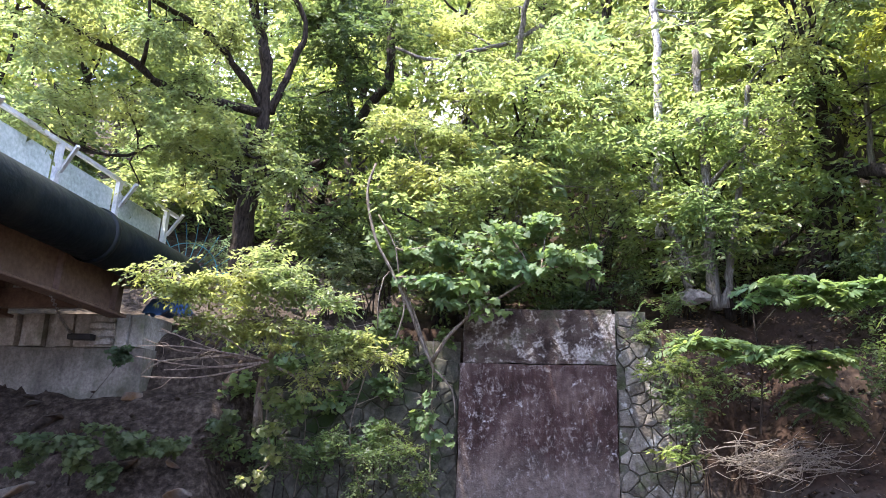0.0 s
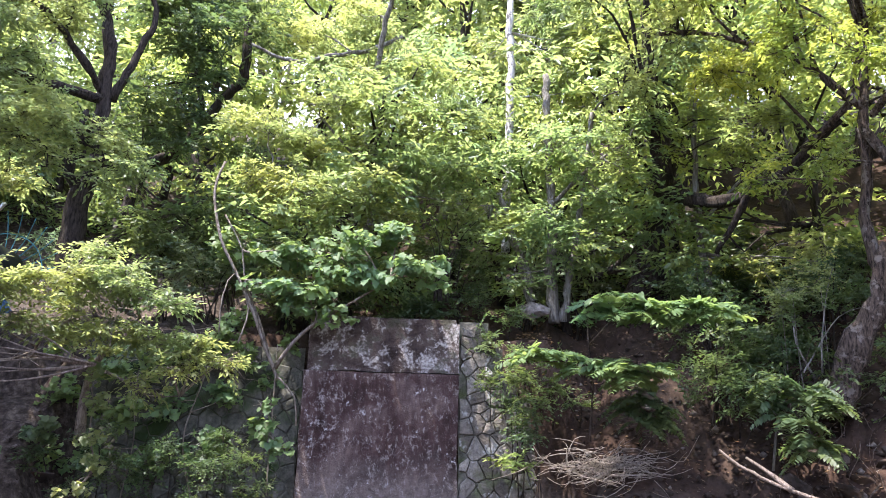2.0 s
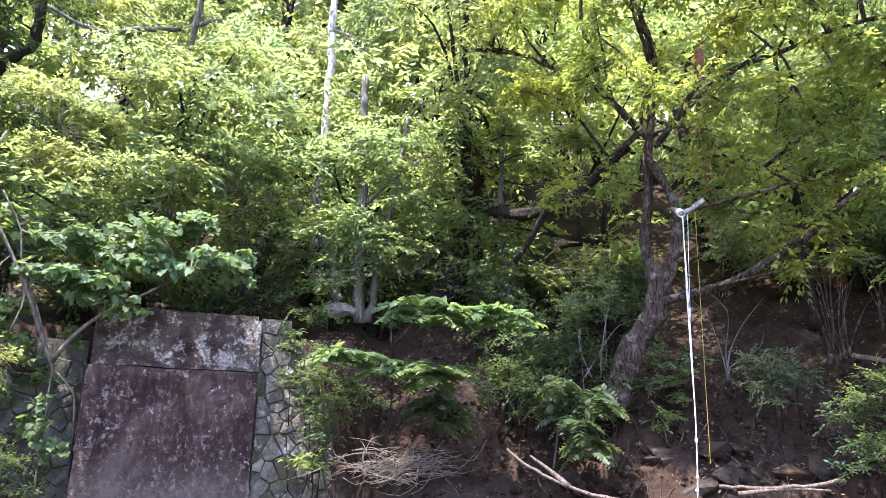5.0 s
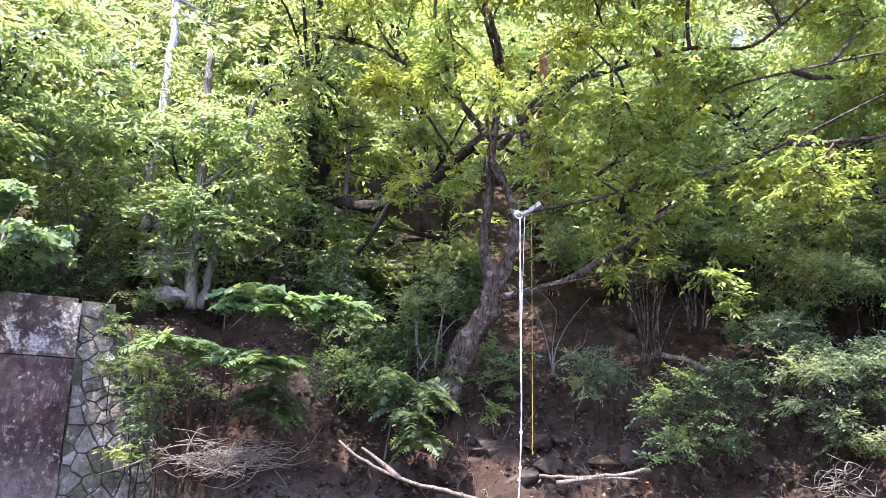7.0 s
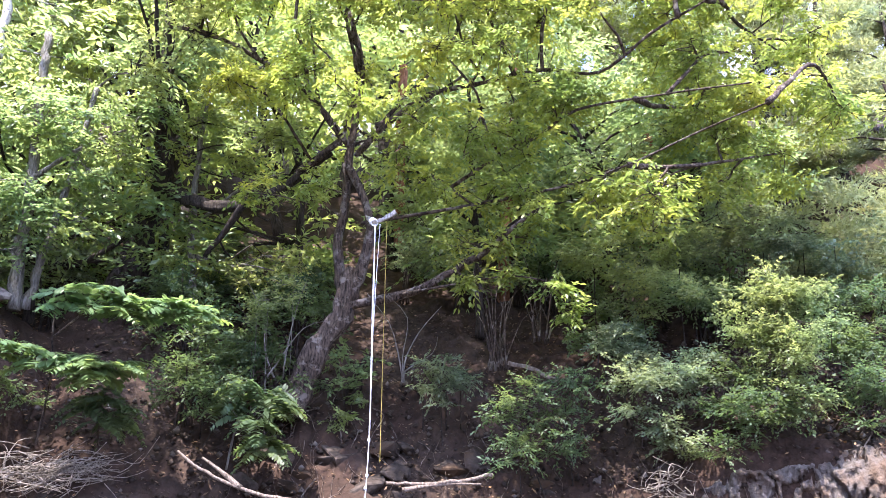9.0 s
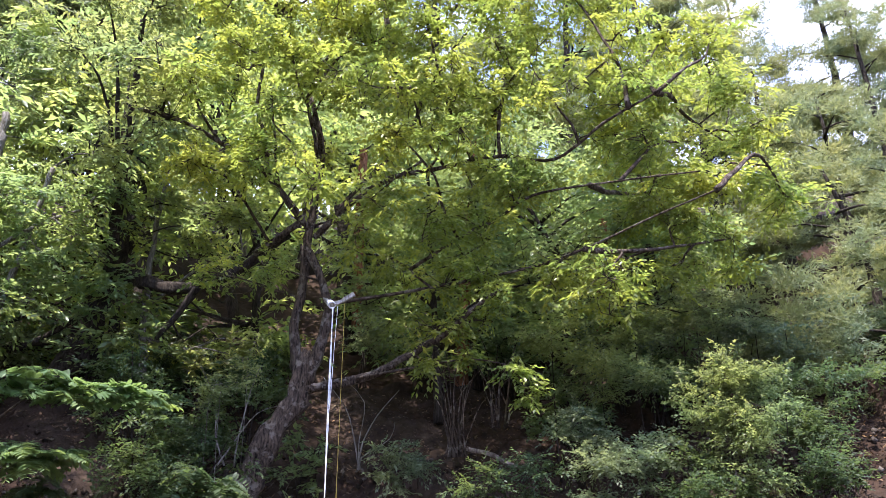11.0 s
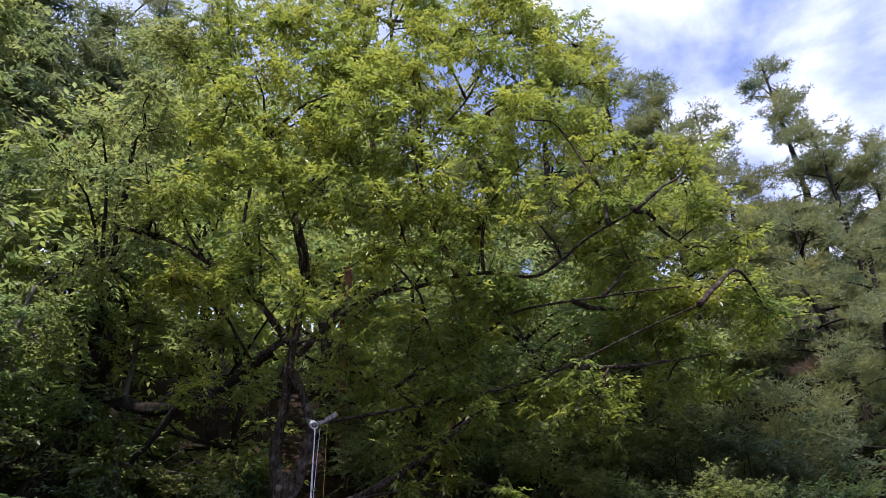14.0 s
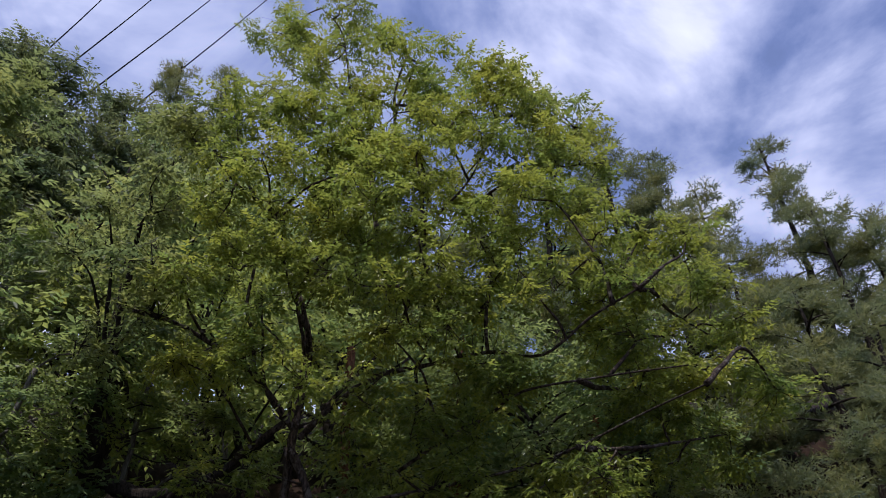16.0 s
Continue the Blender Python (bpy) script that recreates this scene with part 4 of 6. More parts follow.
tree("hornbeam_tree", "pale green layered tree above the abutment", "tree", [
    ("trunk", [(-0.55, 13.39, 4.58), (-0.54, 13.39, 6.17), (-0.5, 13.29, 7.23), (-0.54, 13.19, 8.1), (-0.93, 12.97, 8.58)], (0.07, 0.03)),
    ("limb", [(-0.53, 13.39, 5.42), (-1.18, 12.75, 5.85), (-1.81, 12.27, 5.8), (-2.12, 12.01, 6.02)], (0.04, 0.01)),
    ("limb", [(-0.1, 13.5, 9.49), (-0.73, 12.98, 8.86), (-1.44, 12.72, 8.55), (-2.03, 12.54, 8.3), (-2.75, 12.4, 8.52)], (0.05, 0.03)),
    ("limb", [(-0.54, 13.39, 6.5), (-1.22, 12.94, 7.11), (-1.7, 12.59, 7.51)], (0.04, 0.015)),
    # unseen limb, added to carry the shading clumps overhead
    ("limb", [(-0.6, 13.15, 8.2), (-0.3, 12.3, 9.6), (0.3, 11.2, 10.3), (0.7, 9.9, 10.0)], (0.06, 0.02))],
    [(-1.27, 12.33, 7.49, 0.74), (-2.21, 12.1, 6.67, 0.73), (-1.64, 12.29, 6.63, 0.59), (-2.32, 11.87, 5.78, 0.56), (-1.29, 11.93, 5.68, 0.7), (-0.56, 12.09, 5.63, 0.61),
     (-1.94, 11.94, 5.3, 0.37), (-0.7, 12.78, 6.7, 0.6), (0.1, 12.8, 6.27, 0.54), (0.9, 12.97, 7.39, 0.61), (0.1, 13.2, 7.51, 0.62), (0.78, 12.78, 6.46, 0.54), (0.85, 12.57, 5.77, 0.48),
     (-0.85, 13.37, 8.55, 0.65), (-1.86, 13.47, 9.37, 0.89), (-0.66, 13.58, 9.75, 0.89), (0.43, 13.39, 8.75, 0.75),
     # unseen clumps above the view, added to cast shade on the bank
     (0.4, 10.0, 10.0, 0.8), (1.3, 9.7, 9.9, 0.75), (0.6, 9.0, 9.6, 0.65)],
    LEAF_ZELKOVA, BARK_PALE, 15, leaf=0.095, width=0.045, cover=1.6, spray=0.36, pairs=6, hang=0.1, lean=0.4, pad=dict(per=9, size=0.44, flat=0.18))

tree("birch_tree", "slender birch with a white trunk among the woods", "tree", [
    ("trunk", [(1.98, 13.66, 5.26), (2.01, 13.65, 6.99), (2.04, 13.65, 8.23), (2.04, 13.65, 9.66), (2.02, 13.65, 11.03)], (0.085, 0.07))],
    [(3.19, 13.63, 9.47, 0.91), (4.02, 13.62, 9.54, 0.85), (2.74, 14.14, 8.93, 0.61), (3.54, 13.55, 8.7, 0.73), (1.7, 14.3, 9.68, 0.51), (3.15, 13.64, 10.58, 0.98), (4.38, 13.3, 10.15, 0.94)],
    LEAF_ZELKOVA, BARK_WHITE, 16, leaf=0.13, width=0.042, cover=1.5, spray=0.5, hang=0.4)

tree("walnut_tree", "cluster of grey stems with drooping compound leaves", "tree", [
    ("trunk", [(2.67, 12.72, 3.8), (2.63, 12.73, 4.82), (2.62, 12.63, 5.86), (2.56, 12.64, 7.4), (2.55, 12.64, 8.37)], (0.10, 0.06)),
    ("limb", [(2.82, 12.69, 3.82), (2.93, 12.56, 4.68), (3.1, 12.42, 5.78), (3.31, 12.26, 7.51)], (0.07, 0.04)),
    ("limb", [(2.37, 12.99, 4.2), (2.15, 13.02, 4.99), (1.97, 13.05, 5.5), (1.76, 13.08, 6.24)], (0.10, 0.06)),
    ("limb", [(2.62, 12.63, 5.86), (3.21, 11.98, 6.39), (3.73, 11.62, 6.7)], (0.04, 0.015))],
    [(1.49, 12.51, 5.74, 0.57), (2.56, 12.13, 6.67, 0.65), (2.34, 12.18, 5.52, 0.59), (3.14, 11.79, 5.94, 0.62), (3.42, 11.71, 6.75, 0.66), (2.64, 12.12, 4.85, 0.49), (3.19, 11.88, 5.14, 0.52),
     (4.12, 11.7, 7.2, 0.6), (1.47, 12.51, 4.96, 0.47), (3.7, 11.77, 6.2, 0.4), (4.26, 11.86, 8.17, 0.73), (2.04, 12.23, 4.51, 0.36)],
    LEAF_WALNUT, BARK_PALE, 17, leaf=0.12, width=0.056, cover=1.5, spray=0.5, pairs=7, spread=70, droop=0.3, hang=0.12, lean=0.4, pad=dict(per=9, size=0.42, flat=0.22))

tree("old_oak", "old dark-barked tree with one thick limb reaching sideways", "tree", [
    ("trunk", [(4.06, 12.98, 4.06), (4.27, 12.81, 4.65), (4.42, 12.76, 5.38), (4.64, 12.68, 6.29), (4.78, 12.62, 7), (4.84, 12.6, 8.14), (4.97, 12.55, 9.57)], (0.21, 0.12)),
    ("limb", [(4.62, 12.65, 6.2), (4.85, 11.95, 5.85), (5.05, 11.25, 5.6), (5.4, 10.6, 5.6), (5.78, 10.02, 5.92), (6.1, 9.55, 6.3)], (0.14, 0.06)),
    ("limb", [(5.32, 10.72, 5.6), (5.2, 10.9, 5.35), (5.06, 11.1, 5.02), (4.96, 11.3, 4.75)], (0.06, 0.03)),
    ("limb", [(3.47, 13.15, 4.67), (4.06, 12.98, 5.1), (4.32, 12.79, 5.38)], (0.06, 0.04))],
    [(4.42, 11.8, 7.07, 0.59), (5.3, 11.3, 6.75, 0.42), (5.97, 11.32, 7.13, 0.58), (6.62, 11.65, 6.28, 0.54), (6.05, 11.96, 6.65, 0.45), (6.3, 10.22, 5.98, 0.28), 
     (5.65, 12.3, 4.9, 0.4), (6.31, 11.9, 5.0, 0.42), (5.2, 12.9, 5.0, 0.4), (6.79, 11.6, 5.1, 0.4)],
    LEAF_OAK, BARK_DARK, 18, leaf=0.105, width=0.042, cover=1.4, spray=0.4)

# ---- the great leaning tree with the rope ----
SWING_STEMS = [
    ("trunk", [(5.8, 9.87, 2.25), (5.95, 9.67, 2.92), (6.09, 9.46, 3.37), (6.22, 9.32, 3.7), (6.29, 9.2, 4.03), (6.32, 9.15, 4.37)], [0.25, 0.19, 0.175, 0.17, 0.15, 0.10]),
    ("limb", [(6.31, 9.13, 3.89), (6.31, 9.01, 4.25), (6.38, 8.9, 4.63), (6.43, 8.87, 4.97), (6.36, 8.97, 5.39), (6.25, 9.11, 5.82), (6.19, 9.21, 6.17), (6.25, 9.17, 6.64), (6.26, 9.04, 7.22), (6.22, 9.01, 7.88), (6.01, 9.09, 8.56)], (0.118, 0.055)),
    ("limb", [(6.28, 9.27, 3.87), (6.24, 9.36, 4.36), (6.22, 9.43, 4.81), (6.27, 9.4, 5.27), (6.28, 9.34, 5.66), (6.19, 9.27, 6.05)], (0.102, 0.08)),
    ("limb", [(6.25, 9.32, 3.68), (6.32, 9.12, 3.83), (6.44, 8.8, 3.86), (6.64, 8.39, 3.89), (6.87, 7.94, 4.05), (7.06, 7.5, 4.26), (7.16, 7.12, 4.44), (7.22, 6.77, 4.64), (7.43, 6.39, 4.91)], (0.10, 0.035)),
    ("limb", [(6.44, 8.67, 3.86), (6.69, 8.09, 3.92), (7.02, 7.4, 3.98), (7.31, 6.83, 4.01), (7.62, 6.32, 3.86)], (0.030, 0.010)),
    ("limb", [(6.23, 9.18, 6.31), (5.89, 9.29, 6.69), (5.5, 9.41, 7.12), (4.78, 9.58, 7.44), (4.14, 9.65, 7.59), (3.47, 9.8, 7.59)], (0.08, 0.03)),
    ("limb", [(5.69, 9.88, 5.95), (5.97, 9.48, 6.25), (6.19, 9.21, 6.54), (6.25, 9.05, 6.98)], (0.06, 0.06)),
    ("limb", [(5.53, 9.39, 7.12), (5.49, 9.42, 7.65), (5.32, 9.51, 8.25), (5.35, 9.5, 9.08)], (0.05, 0.03)),
    ("limb", [(6.29, 9.14, 6.18), (6.59, 8.69, 6.68), (6.93, 8.15, 7.04), (7.36, 7.35, 7.09), (7.7, 6.54, 7.1), (7.95, 5.73, 6.81), (8.09, 4.98, 7.13), (8.28, 4.24, 7.36)], (0.06, 0.018)),
    ("limb", [(7.26, 8, 5.59), (7.56, 7.29, 5.95), (7.73, 6.66, 6.11), (7.91, 6.12, 6.37), (8.25, 4.9, 6.27), (8.37, 3.82, 6.05)], (0.036, 0.012)),
    ("limb", [(6.33, 8.99, 5.05), (7.12, 7.85, 5.17), (7.81, 6.4, 5.27), (8.03, 5.44, 5.37), (8.17, 4.44, 5.56), (8.25, 3.6, 5.67)], (0.034, 0.012)),
    ("limb", [(6.13, 9.25, 6.55), (6.15, 9, 7.4), (5.87, 8.95, 8.41), (5.87, 8.83, 8.74), (5.24, 8.98, 9.67)], (0.05, 0.02)),
    ("limb", [(6.49, 8.88, 6.59), (7.5, 8.31, 8.18), (7.65, 8.05, 9.37), (7.8, 7.62, 10.32), (8.07, 7.02, 11.01), (8.41, 6.45, 12.39)], (0.05, 0.02)),
    ("limb", [(7.43, 8.38, 8.66), (7.25, 8.54, 9.99), (7.06, 8.57, 11.51), (7.27, 8.25, 12.47), (7.24, 8.15, 13.72), (7.34, 7.92, 14.68)], (0.09, 0.02)),
    ("limb", [(7.25, 8.54, 9.99), (7.05, 8.83, 12.12), (6.76, 9.06, 14.08), (6.55, 9.21, 15.92), (6.12, 9.5, 16.74)], (0.05, 0.012)),
    ("limb", [(8.15, 7.23, 10.24), (8.42, 6.6, 10.8), (8.78, 5.58, 10.89)], (0.04, 0.015))]
SWING_LOW = [(6.84, 8.87, 6.39, 0.49), (7.26, 8.26, 5.75, 0.52), (7.48, 7.51, 5.25, 0.45), (7.73, 6.66, 5, 0.43), (7.98, 5.86, 5.18, 0.45), (8.13, 5.1, 5.01, 0.43), (7.97, 6.37, 6.61, 0.53), (8.01, 5.65, 5.94, 0.46),
             (7.73, 7.25, 6.67, 0.47), (7.39, 7.88, 7.96, 0.58), (7.83, 6.84, 7.96, 0.6), (6.84, 8.61, 7.86, 0.54), (8.62, 5.45, 4.74, 0.38), (7.09, 7.47, 4.56, 0.28), (7.52, 6.9, 4.6, 0.31), (7, 7.96, 4.03, 0.18), (6.39, 9.2, 7.64, 0.36),
             (5.65, 9.2, 5.52, 0.33), (4.97, 9.81, 5.44, 0.42), (6.86, 8.86, 5.63, 0.39), (5.27, 9.43, 7.61, 0.52), (4.56, 9.79, 7.12, 0.51)]
# leaf sprays along the low limb
LIMB_LEAVES = [(7.02, 7.40, 4.02, 0.13), (7.30, 6.86, 4.06, 0.16), (7.60, 6.34, 3.82, 0.20), (7.70, 6.20, 3.52, 0.17), (7.20, 7.00, 4.50, 0.17), (7.40, 6.45, 4.85, 0.18)]
# outline of the great crown seen from the river bed: bearing and height, degrees
CROWN_OUTLINE = [(12, 30), (14.5, 37), (20.4, 44), (24, 47), (28, 48.4), (25.6, 51.4), (29.5, 54), (35, 55.2), (40.8, 54), (46.8, 52), (52, 50.8), (59, 49.6), (59.6, 47), (62.4, 44),
                 (64.8, 42), (65, 38), (69.5, 35.8), (71, 31.5), (72.6, 26.3), (72.4, 21.5), (68.6, 18.6), (64, 16.8), (56, 17.5), (47, 18.5), (38, 20), (30, 25), (20, 26), (14, 25)]


def inside(poly, x, y):
    hit = False
    for (ax, ay), (bx, by) in zip(poly, poly[1:] + poly[:1]):
        if (ay > y) != (by > y) and x < ax + (bx - ax) * (y - ay) / (by - ay):
            hit = not hit
    return hit


def bearing(c):
    return math.degrees(math.atan2(c[0], c[1]))


def crown_clumps(seed, near, gap, small, large, thin):
    """Clumps spread over a dome that fills the outline; the lower middle, where the boughs show, is thinner."""
    rng = np.random.default_rng(seed)
    out, taken = [], []
    for _ in range(5000):
        az, el, r = rng.uniform(10, 74), rng.uniform(16, 56), rng.uniform(small, large)
        m = 1.5 * r / 0.6
        if not all(inside(CROWN_OUTLINE, az + m * i, el + m * j) for i, j in ((1, 0), (-1, 0), (0, 1), (0, -1))):
            continue
        p = np.array((az * math.cos(radians(el)), el))
        if any(np.hypot(*(p - q)) < gap for q in taken):
            continue
        taken.append(p)
        if el < 32 and az < 58 and rng.random() < thin:
            continue
        rho = ((az - 42) / 31) ** 2 + ((el - 34) / 22) ** 2
        h = near + 1.9 * rho + rng.normal(0, 0.25)
        out.append((math.sin(radians(az)) * h, math.cos(radians(az)) * h, 1.6 + h * math.tan(radians(el)), r * (1 + 0.25 * (el > 40))))
    return out


SWING_CROWN = crown_clumps(5, 9.3, 2.75, 0.40, 0.64, 0.6)
SWING_INNER = crown_clumps(6, 11.4, 4.6, 0.55, 0.8, 1.0)
SLOPE_CROWN = [c for c in SWING_CROWN + SWING_INNER if bearing(c) < 22.5]
SWING_CROWN, SWING_INNER = [c for c in SWING_CROWN if bearing(c) >= 22.5], [c for c in SWING_INNER if bearing(c) >= 22.5]


def boughs(clumps, seed):
    """Branches that rise from the limbs into the crown."""
    rng = np.random.default_rng(seed)
    wood = np.vstack([smooth_line(pts, rad, 0.4)[0] for n, pts, rad in SWING_STEMS])
    out = []
    for c in clumps:
        e = np.array(c[:3])
        d = np.linalg.norm(wood - e, axis=1) + 3.0 * np.maximum(0, wood[:, 2] - e[2] + 0.5)
        a = wood[int(np.argmin(d))]
        ln = np.linalg.norm(e - a)
        if ln > 0.9:
            mid = (a + e) / 2 + rng.normal(0, 0.07, 3) * ln + (0, 0, 0.06 * ln)
            out.append(("limb", [tuple(a), tuple((a + mid) / 2 + rng.normal(0, 0.03, 3) * ln), tuple(mid), tuple(e)], (0.018 + 0.008 * ln, 0.010)))
    return out


tree("swing_tree", "great leaning tree with a lichened trunk, forked and hung with ropes", "tree",
                  [(n, pts, tuple(0.82 * r for r in rad) if n == "limb" else rad) for n, pts, rad in SWING_STEMS] + boughs(SWING_CROWN[::2] + SWING_INNER[::3], 7),
                  [c for k, c in enumerate(SWING_LOW) if k % 4 != 3] + LIMB_LEAVES + SWING_CROWN + SWING_INNER,
                  LEAF_CROWN, BARK, 20, leaf=0.092, width=0.043, cover=1.38, spray=0.30, pairs=6, hang=0.3, droop=0.3, lean=0.45, far=3.2, shoots=1, pad=dict(per=13, size=0.36, flat=0.28, wide=0.9))

head = np.mean([c[:3] for c in SLOPE_CROWN], axis=0)
foot = np.array((head[0] * 1.32, head[1] * 1.32, height_at(head[0] * 1.32, head[1] * 1.32) - 0.3))
tree("slope_tree", "tall tree with pale green leaves beside the great tree", "tree",
     [("trunk", [tuple(foot), tuple(foot * 0.5 + head * 0.5 + (0.15, 0.1, 0)), tuple(head)], (0.14, 0.04))] +
     [("limb", [tuple(foot * 0.4 + head * 0.6), tuple((foot * 0.3 + head * 0.7 + np.array(c[:3])) / 2 + (0, 0, 0.15)), tuple(c[:3])], (0.045, 0.012)) for c in SLOPE_CROWN[::2]],
     SLOPE_CROWN, LEAF_ZELKOVA, BARK_DARK, 24, leaf=0.105, width=0.048, cover=1.5, spray=0.36, pairs=6, hang=0.3, pad=dict(per=12, size=0.38, flat=0.25, wide=0.9))

tree("shade_tree", "deep green tree in the shade behind the leaning trunk", "tree", [
    ("trunk", [(9.5, 9.73, 3.73), (9.48, 9.76, 5.3), (9.34, 9.75, 6.92), (9.24, 9.7, 8.63)], (0.08, 0.03)),
    ("limb", [(9.48, 9.76, 5.3), (9.8, 8.84, 5.91), (10.13, 7.82, 6.04)], (0.04, 0.012)),
    ("limb", [(9.47, 9.77, 5.84), (8.69, 10.2, 6.55), (8.13, 10.53, 7.4)], (0.04, 0.012))],
    [(8.21, 9.95, 5.73, 0.6), (8.81, 9.42, 6.26, 0.6), (9.32, 8.78, 6.63, 0.6), (10.08, 7.22, 5.9, 0.45), (9.97, 8.03, 6.58, 0.6), (10.22, 7.02, 6.56, 0.57), (8.1, 10.17, 7.84, 0.63), (8.96, 9.42, 7.62, 0.62), (10.43, 6.34, 5.91, 0.55),
     (10.56, 5.7, 5.12, 0.52), (10.73, 6.22, 7.06, 0.57), (9.76, 8.59, 8.03, 0.63), (7.93, 10.43, 6.64, 0.51), (10.92, 5.44, 5.88, 0.53)],
    LEAF_ZELKOVA, BARK_DARK, 21, leaf=0.11, width=0.045, cover=1.35, spray=0.4, hang=0.12)
tree("shade_tree", "soft green tree filling the shade among grey stems", "tree", [
    ("trunk", [(5.32, 12.3, 3.9), (5.15, 12.37, 5.54), (5.13, 12.27, 7.15), (5.22, 12.12, 8.61)], (0.07, 0.03)),
    ("limb", [(5.17, 12.36, 5.54), (5.69, 11.69, 6.2), (6.22, 11.19, 6.48)], (0.035, 0.012))],
    [(5.77, 11.54, 4.7, 0.4), (6.36, 10.99, 4.9, 0.36), (5.64, 11.83, 6.9, 0.5), (6.3, 11.37, 7.32, 0.62), (5.08, 12.18, 7.44, 0.63), (5.42, 12.03, 8.39, 0.64), (6.14, 11.57, 8.51, 0.58), (6.32, 10.9, 4.58, 0.38), (4.52, 12.62, 8.51, 0.59)],
    LEAF_ZELKOVA, BARK_PALE, 22, leaf=0.11, width=0.05, cover=1.6, spray=0.4, hang=0.12)

# ---- bushes on the bank ----
def bush(label, clumps, mat, seed, bark=BARK_DARK, **kw):
    c = np.array(clumps)
    x, y = c[:, 0].mean(), c[:, 1].mean()
    z = height_at(x, y)
    k = np.hypot(x, y)
    foot = (x * (1 + 0.4 / k), y * (1 + 0.4 / k), height_at(x * (1 + 0.4 / k), y * (1 + 0.4 / k)) - 0.1)
    clumps = [(*p[:3], p[3] * 1.35) for p in clumps]
    stems = []
    for q in c:
        low = (q[0] * 1.06, q[1] * 1.06, min(q[2] - 0.1, height_at(q[0] * 1.06, q[1] * 1.06) - 0.1))
        stems.append(("stem", [foot if not stems else low, tuple((np.array(low) + q[:3]) / 2 + np.array((0.04, 0.05, 0.08))), tuple(q[:3])], (0.011, 0.005)))
    return tree("bush", label, "bush", stems, clumps, mat, bark, seed, **{**dict(leaf=0.054, width=0.028, hang=0.12, droop=0.15, cover=1.8, spray=0.27, lean=0.5, twig=0.006), **kw})


bush("shaded green bush on the rocky bank", [(7.6, 6.95, 2.24, 0.41), (8.02, 6.62, 2.47, 0.37), (7.4, 6.88, 1.81, 0.29), (7.9, 6.46, 1.95, 0.29)], LEAF_DEEP_SHADED, 31)
bush("dull grey-green bush leaning over the bank", [(8.56, 5.91, 2.82, 0.48), (8.57, 5.54, 2.29, 0.43), (8.82, 6.24, 3.33, 0.39), (8.81, 5.33, 2.72, 0.4), (8.49, 5.28, 1.94, 0.27)], LEAF_GREY, 32)
bush("deep green bush on the bank edge", [(8.83, 4.7, 2.26, 0.41), (9, 4.81, 2.76, 0.35), (8.96, 4.21, 2.24, 0.3), (8.61, 4.69, 1.86, 0.23)], LEAF_DEEP_SHADED, 33)
bush("tall rounded bright green bush lit from above", [(9.25, 4.3, 3.57, 0.39), (9.14, 4.53, 3.3, 0.35), (9.17, 4, 3.1, 0.34), (9.05, 4.26, 2.78, 0.34), (9.08, 3.94, 2.43, 0.27), (9.4, 3.69, 3.22, 0.15), (9.37, 4.03, 3.62, 0.28)], LEAF_ZELKOVA, 34, leaf=0.046, width=0.025, cover=2.0, spray=0.2, pad=dict(per=14, size=0.34, flat=0.8))
bush("dull green bush among the woods", [(9.51, 6.29, 4.09, 0.5), (9.53, 5.49, 3.88, 0.43), (9.1, 6.86, 4.64, 0.43), (9.96, 5.95, 4.62, 0.46)], LEAF_ZELKOVA, 35)
bush("dark green bush at the wood's edge", [(10.29, 3.88, 2.99, 0.47), (9.97, 3.59, 2.26, 0.37), (10.65, 4.07, 3.65, 0.45), (10.82, 3.58, 3.6, 0.44), (9.78, 3.53, 2.64, 0.23)], LEAF_DEEP_SHADED, 36)
bush("grey-green thicket at the edge of the wood", [(10.84, 5.6, 4.88, 0.42), (10.87, 5.08, 4.82, 0.41), (10.77, 6.14, 4.85, 0.4), (11.09, 4.59, 4.8, 0.37), (11.11, 5.5, 5.38, 0.4)], LEAF_GREY, 63)
bush("small pale-leaved shrub on the earth bank", [(7.27, 8.26, 2.88, 0.27), (7.44, 8.03, 2.74, 0.22), (7.05, 8.38, 2.68, 0.21), (7.26, 8.13, 2.59, 0.22)], LEAF_GREY, 37, leaf=0.07, width=0.03)
bush("bright green shrub behind the leaning trunk", [(6.45, 9.64, 3.23, 0.25), (6.51, 9.48, 2.72, 0.27), (6.32, 9.37, 2.22, 0.18), (6.68, 9.36, 2.97, 0.18)], LEAF_WALNUT, 38, leaf=0.09, width=0.04)
bush("pale leafy sapling with a light stem", [(5.24, 9.67, 3.84, 0.24), (5.59, 9.59, 4, 0.18), (5.16, 9.83, 3.61, 0.14)], LEAF_ZELKOVA, 39, bark=BARK_PALE)
bush("deep green fern-like shrub below the trunk", [(4.72, 9.72, 2.62, 0.24), (4.46, 9.83, 2.46, 0.22), (4.32, 10.12, 2.85, 0.31)], LEAF_DEEP_SHADED, 40)
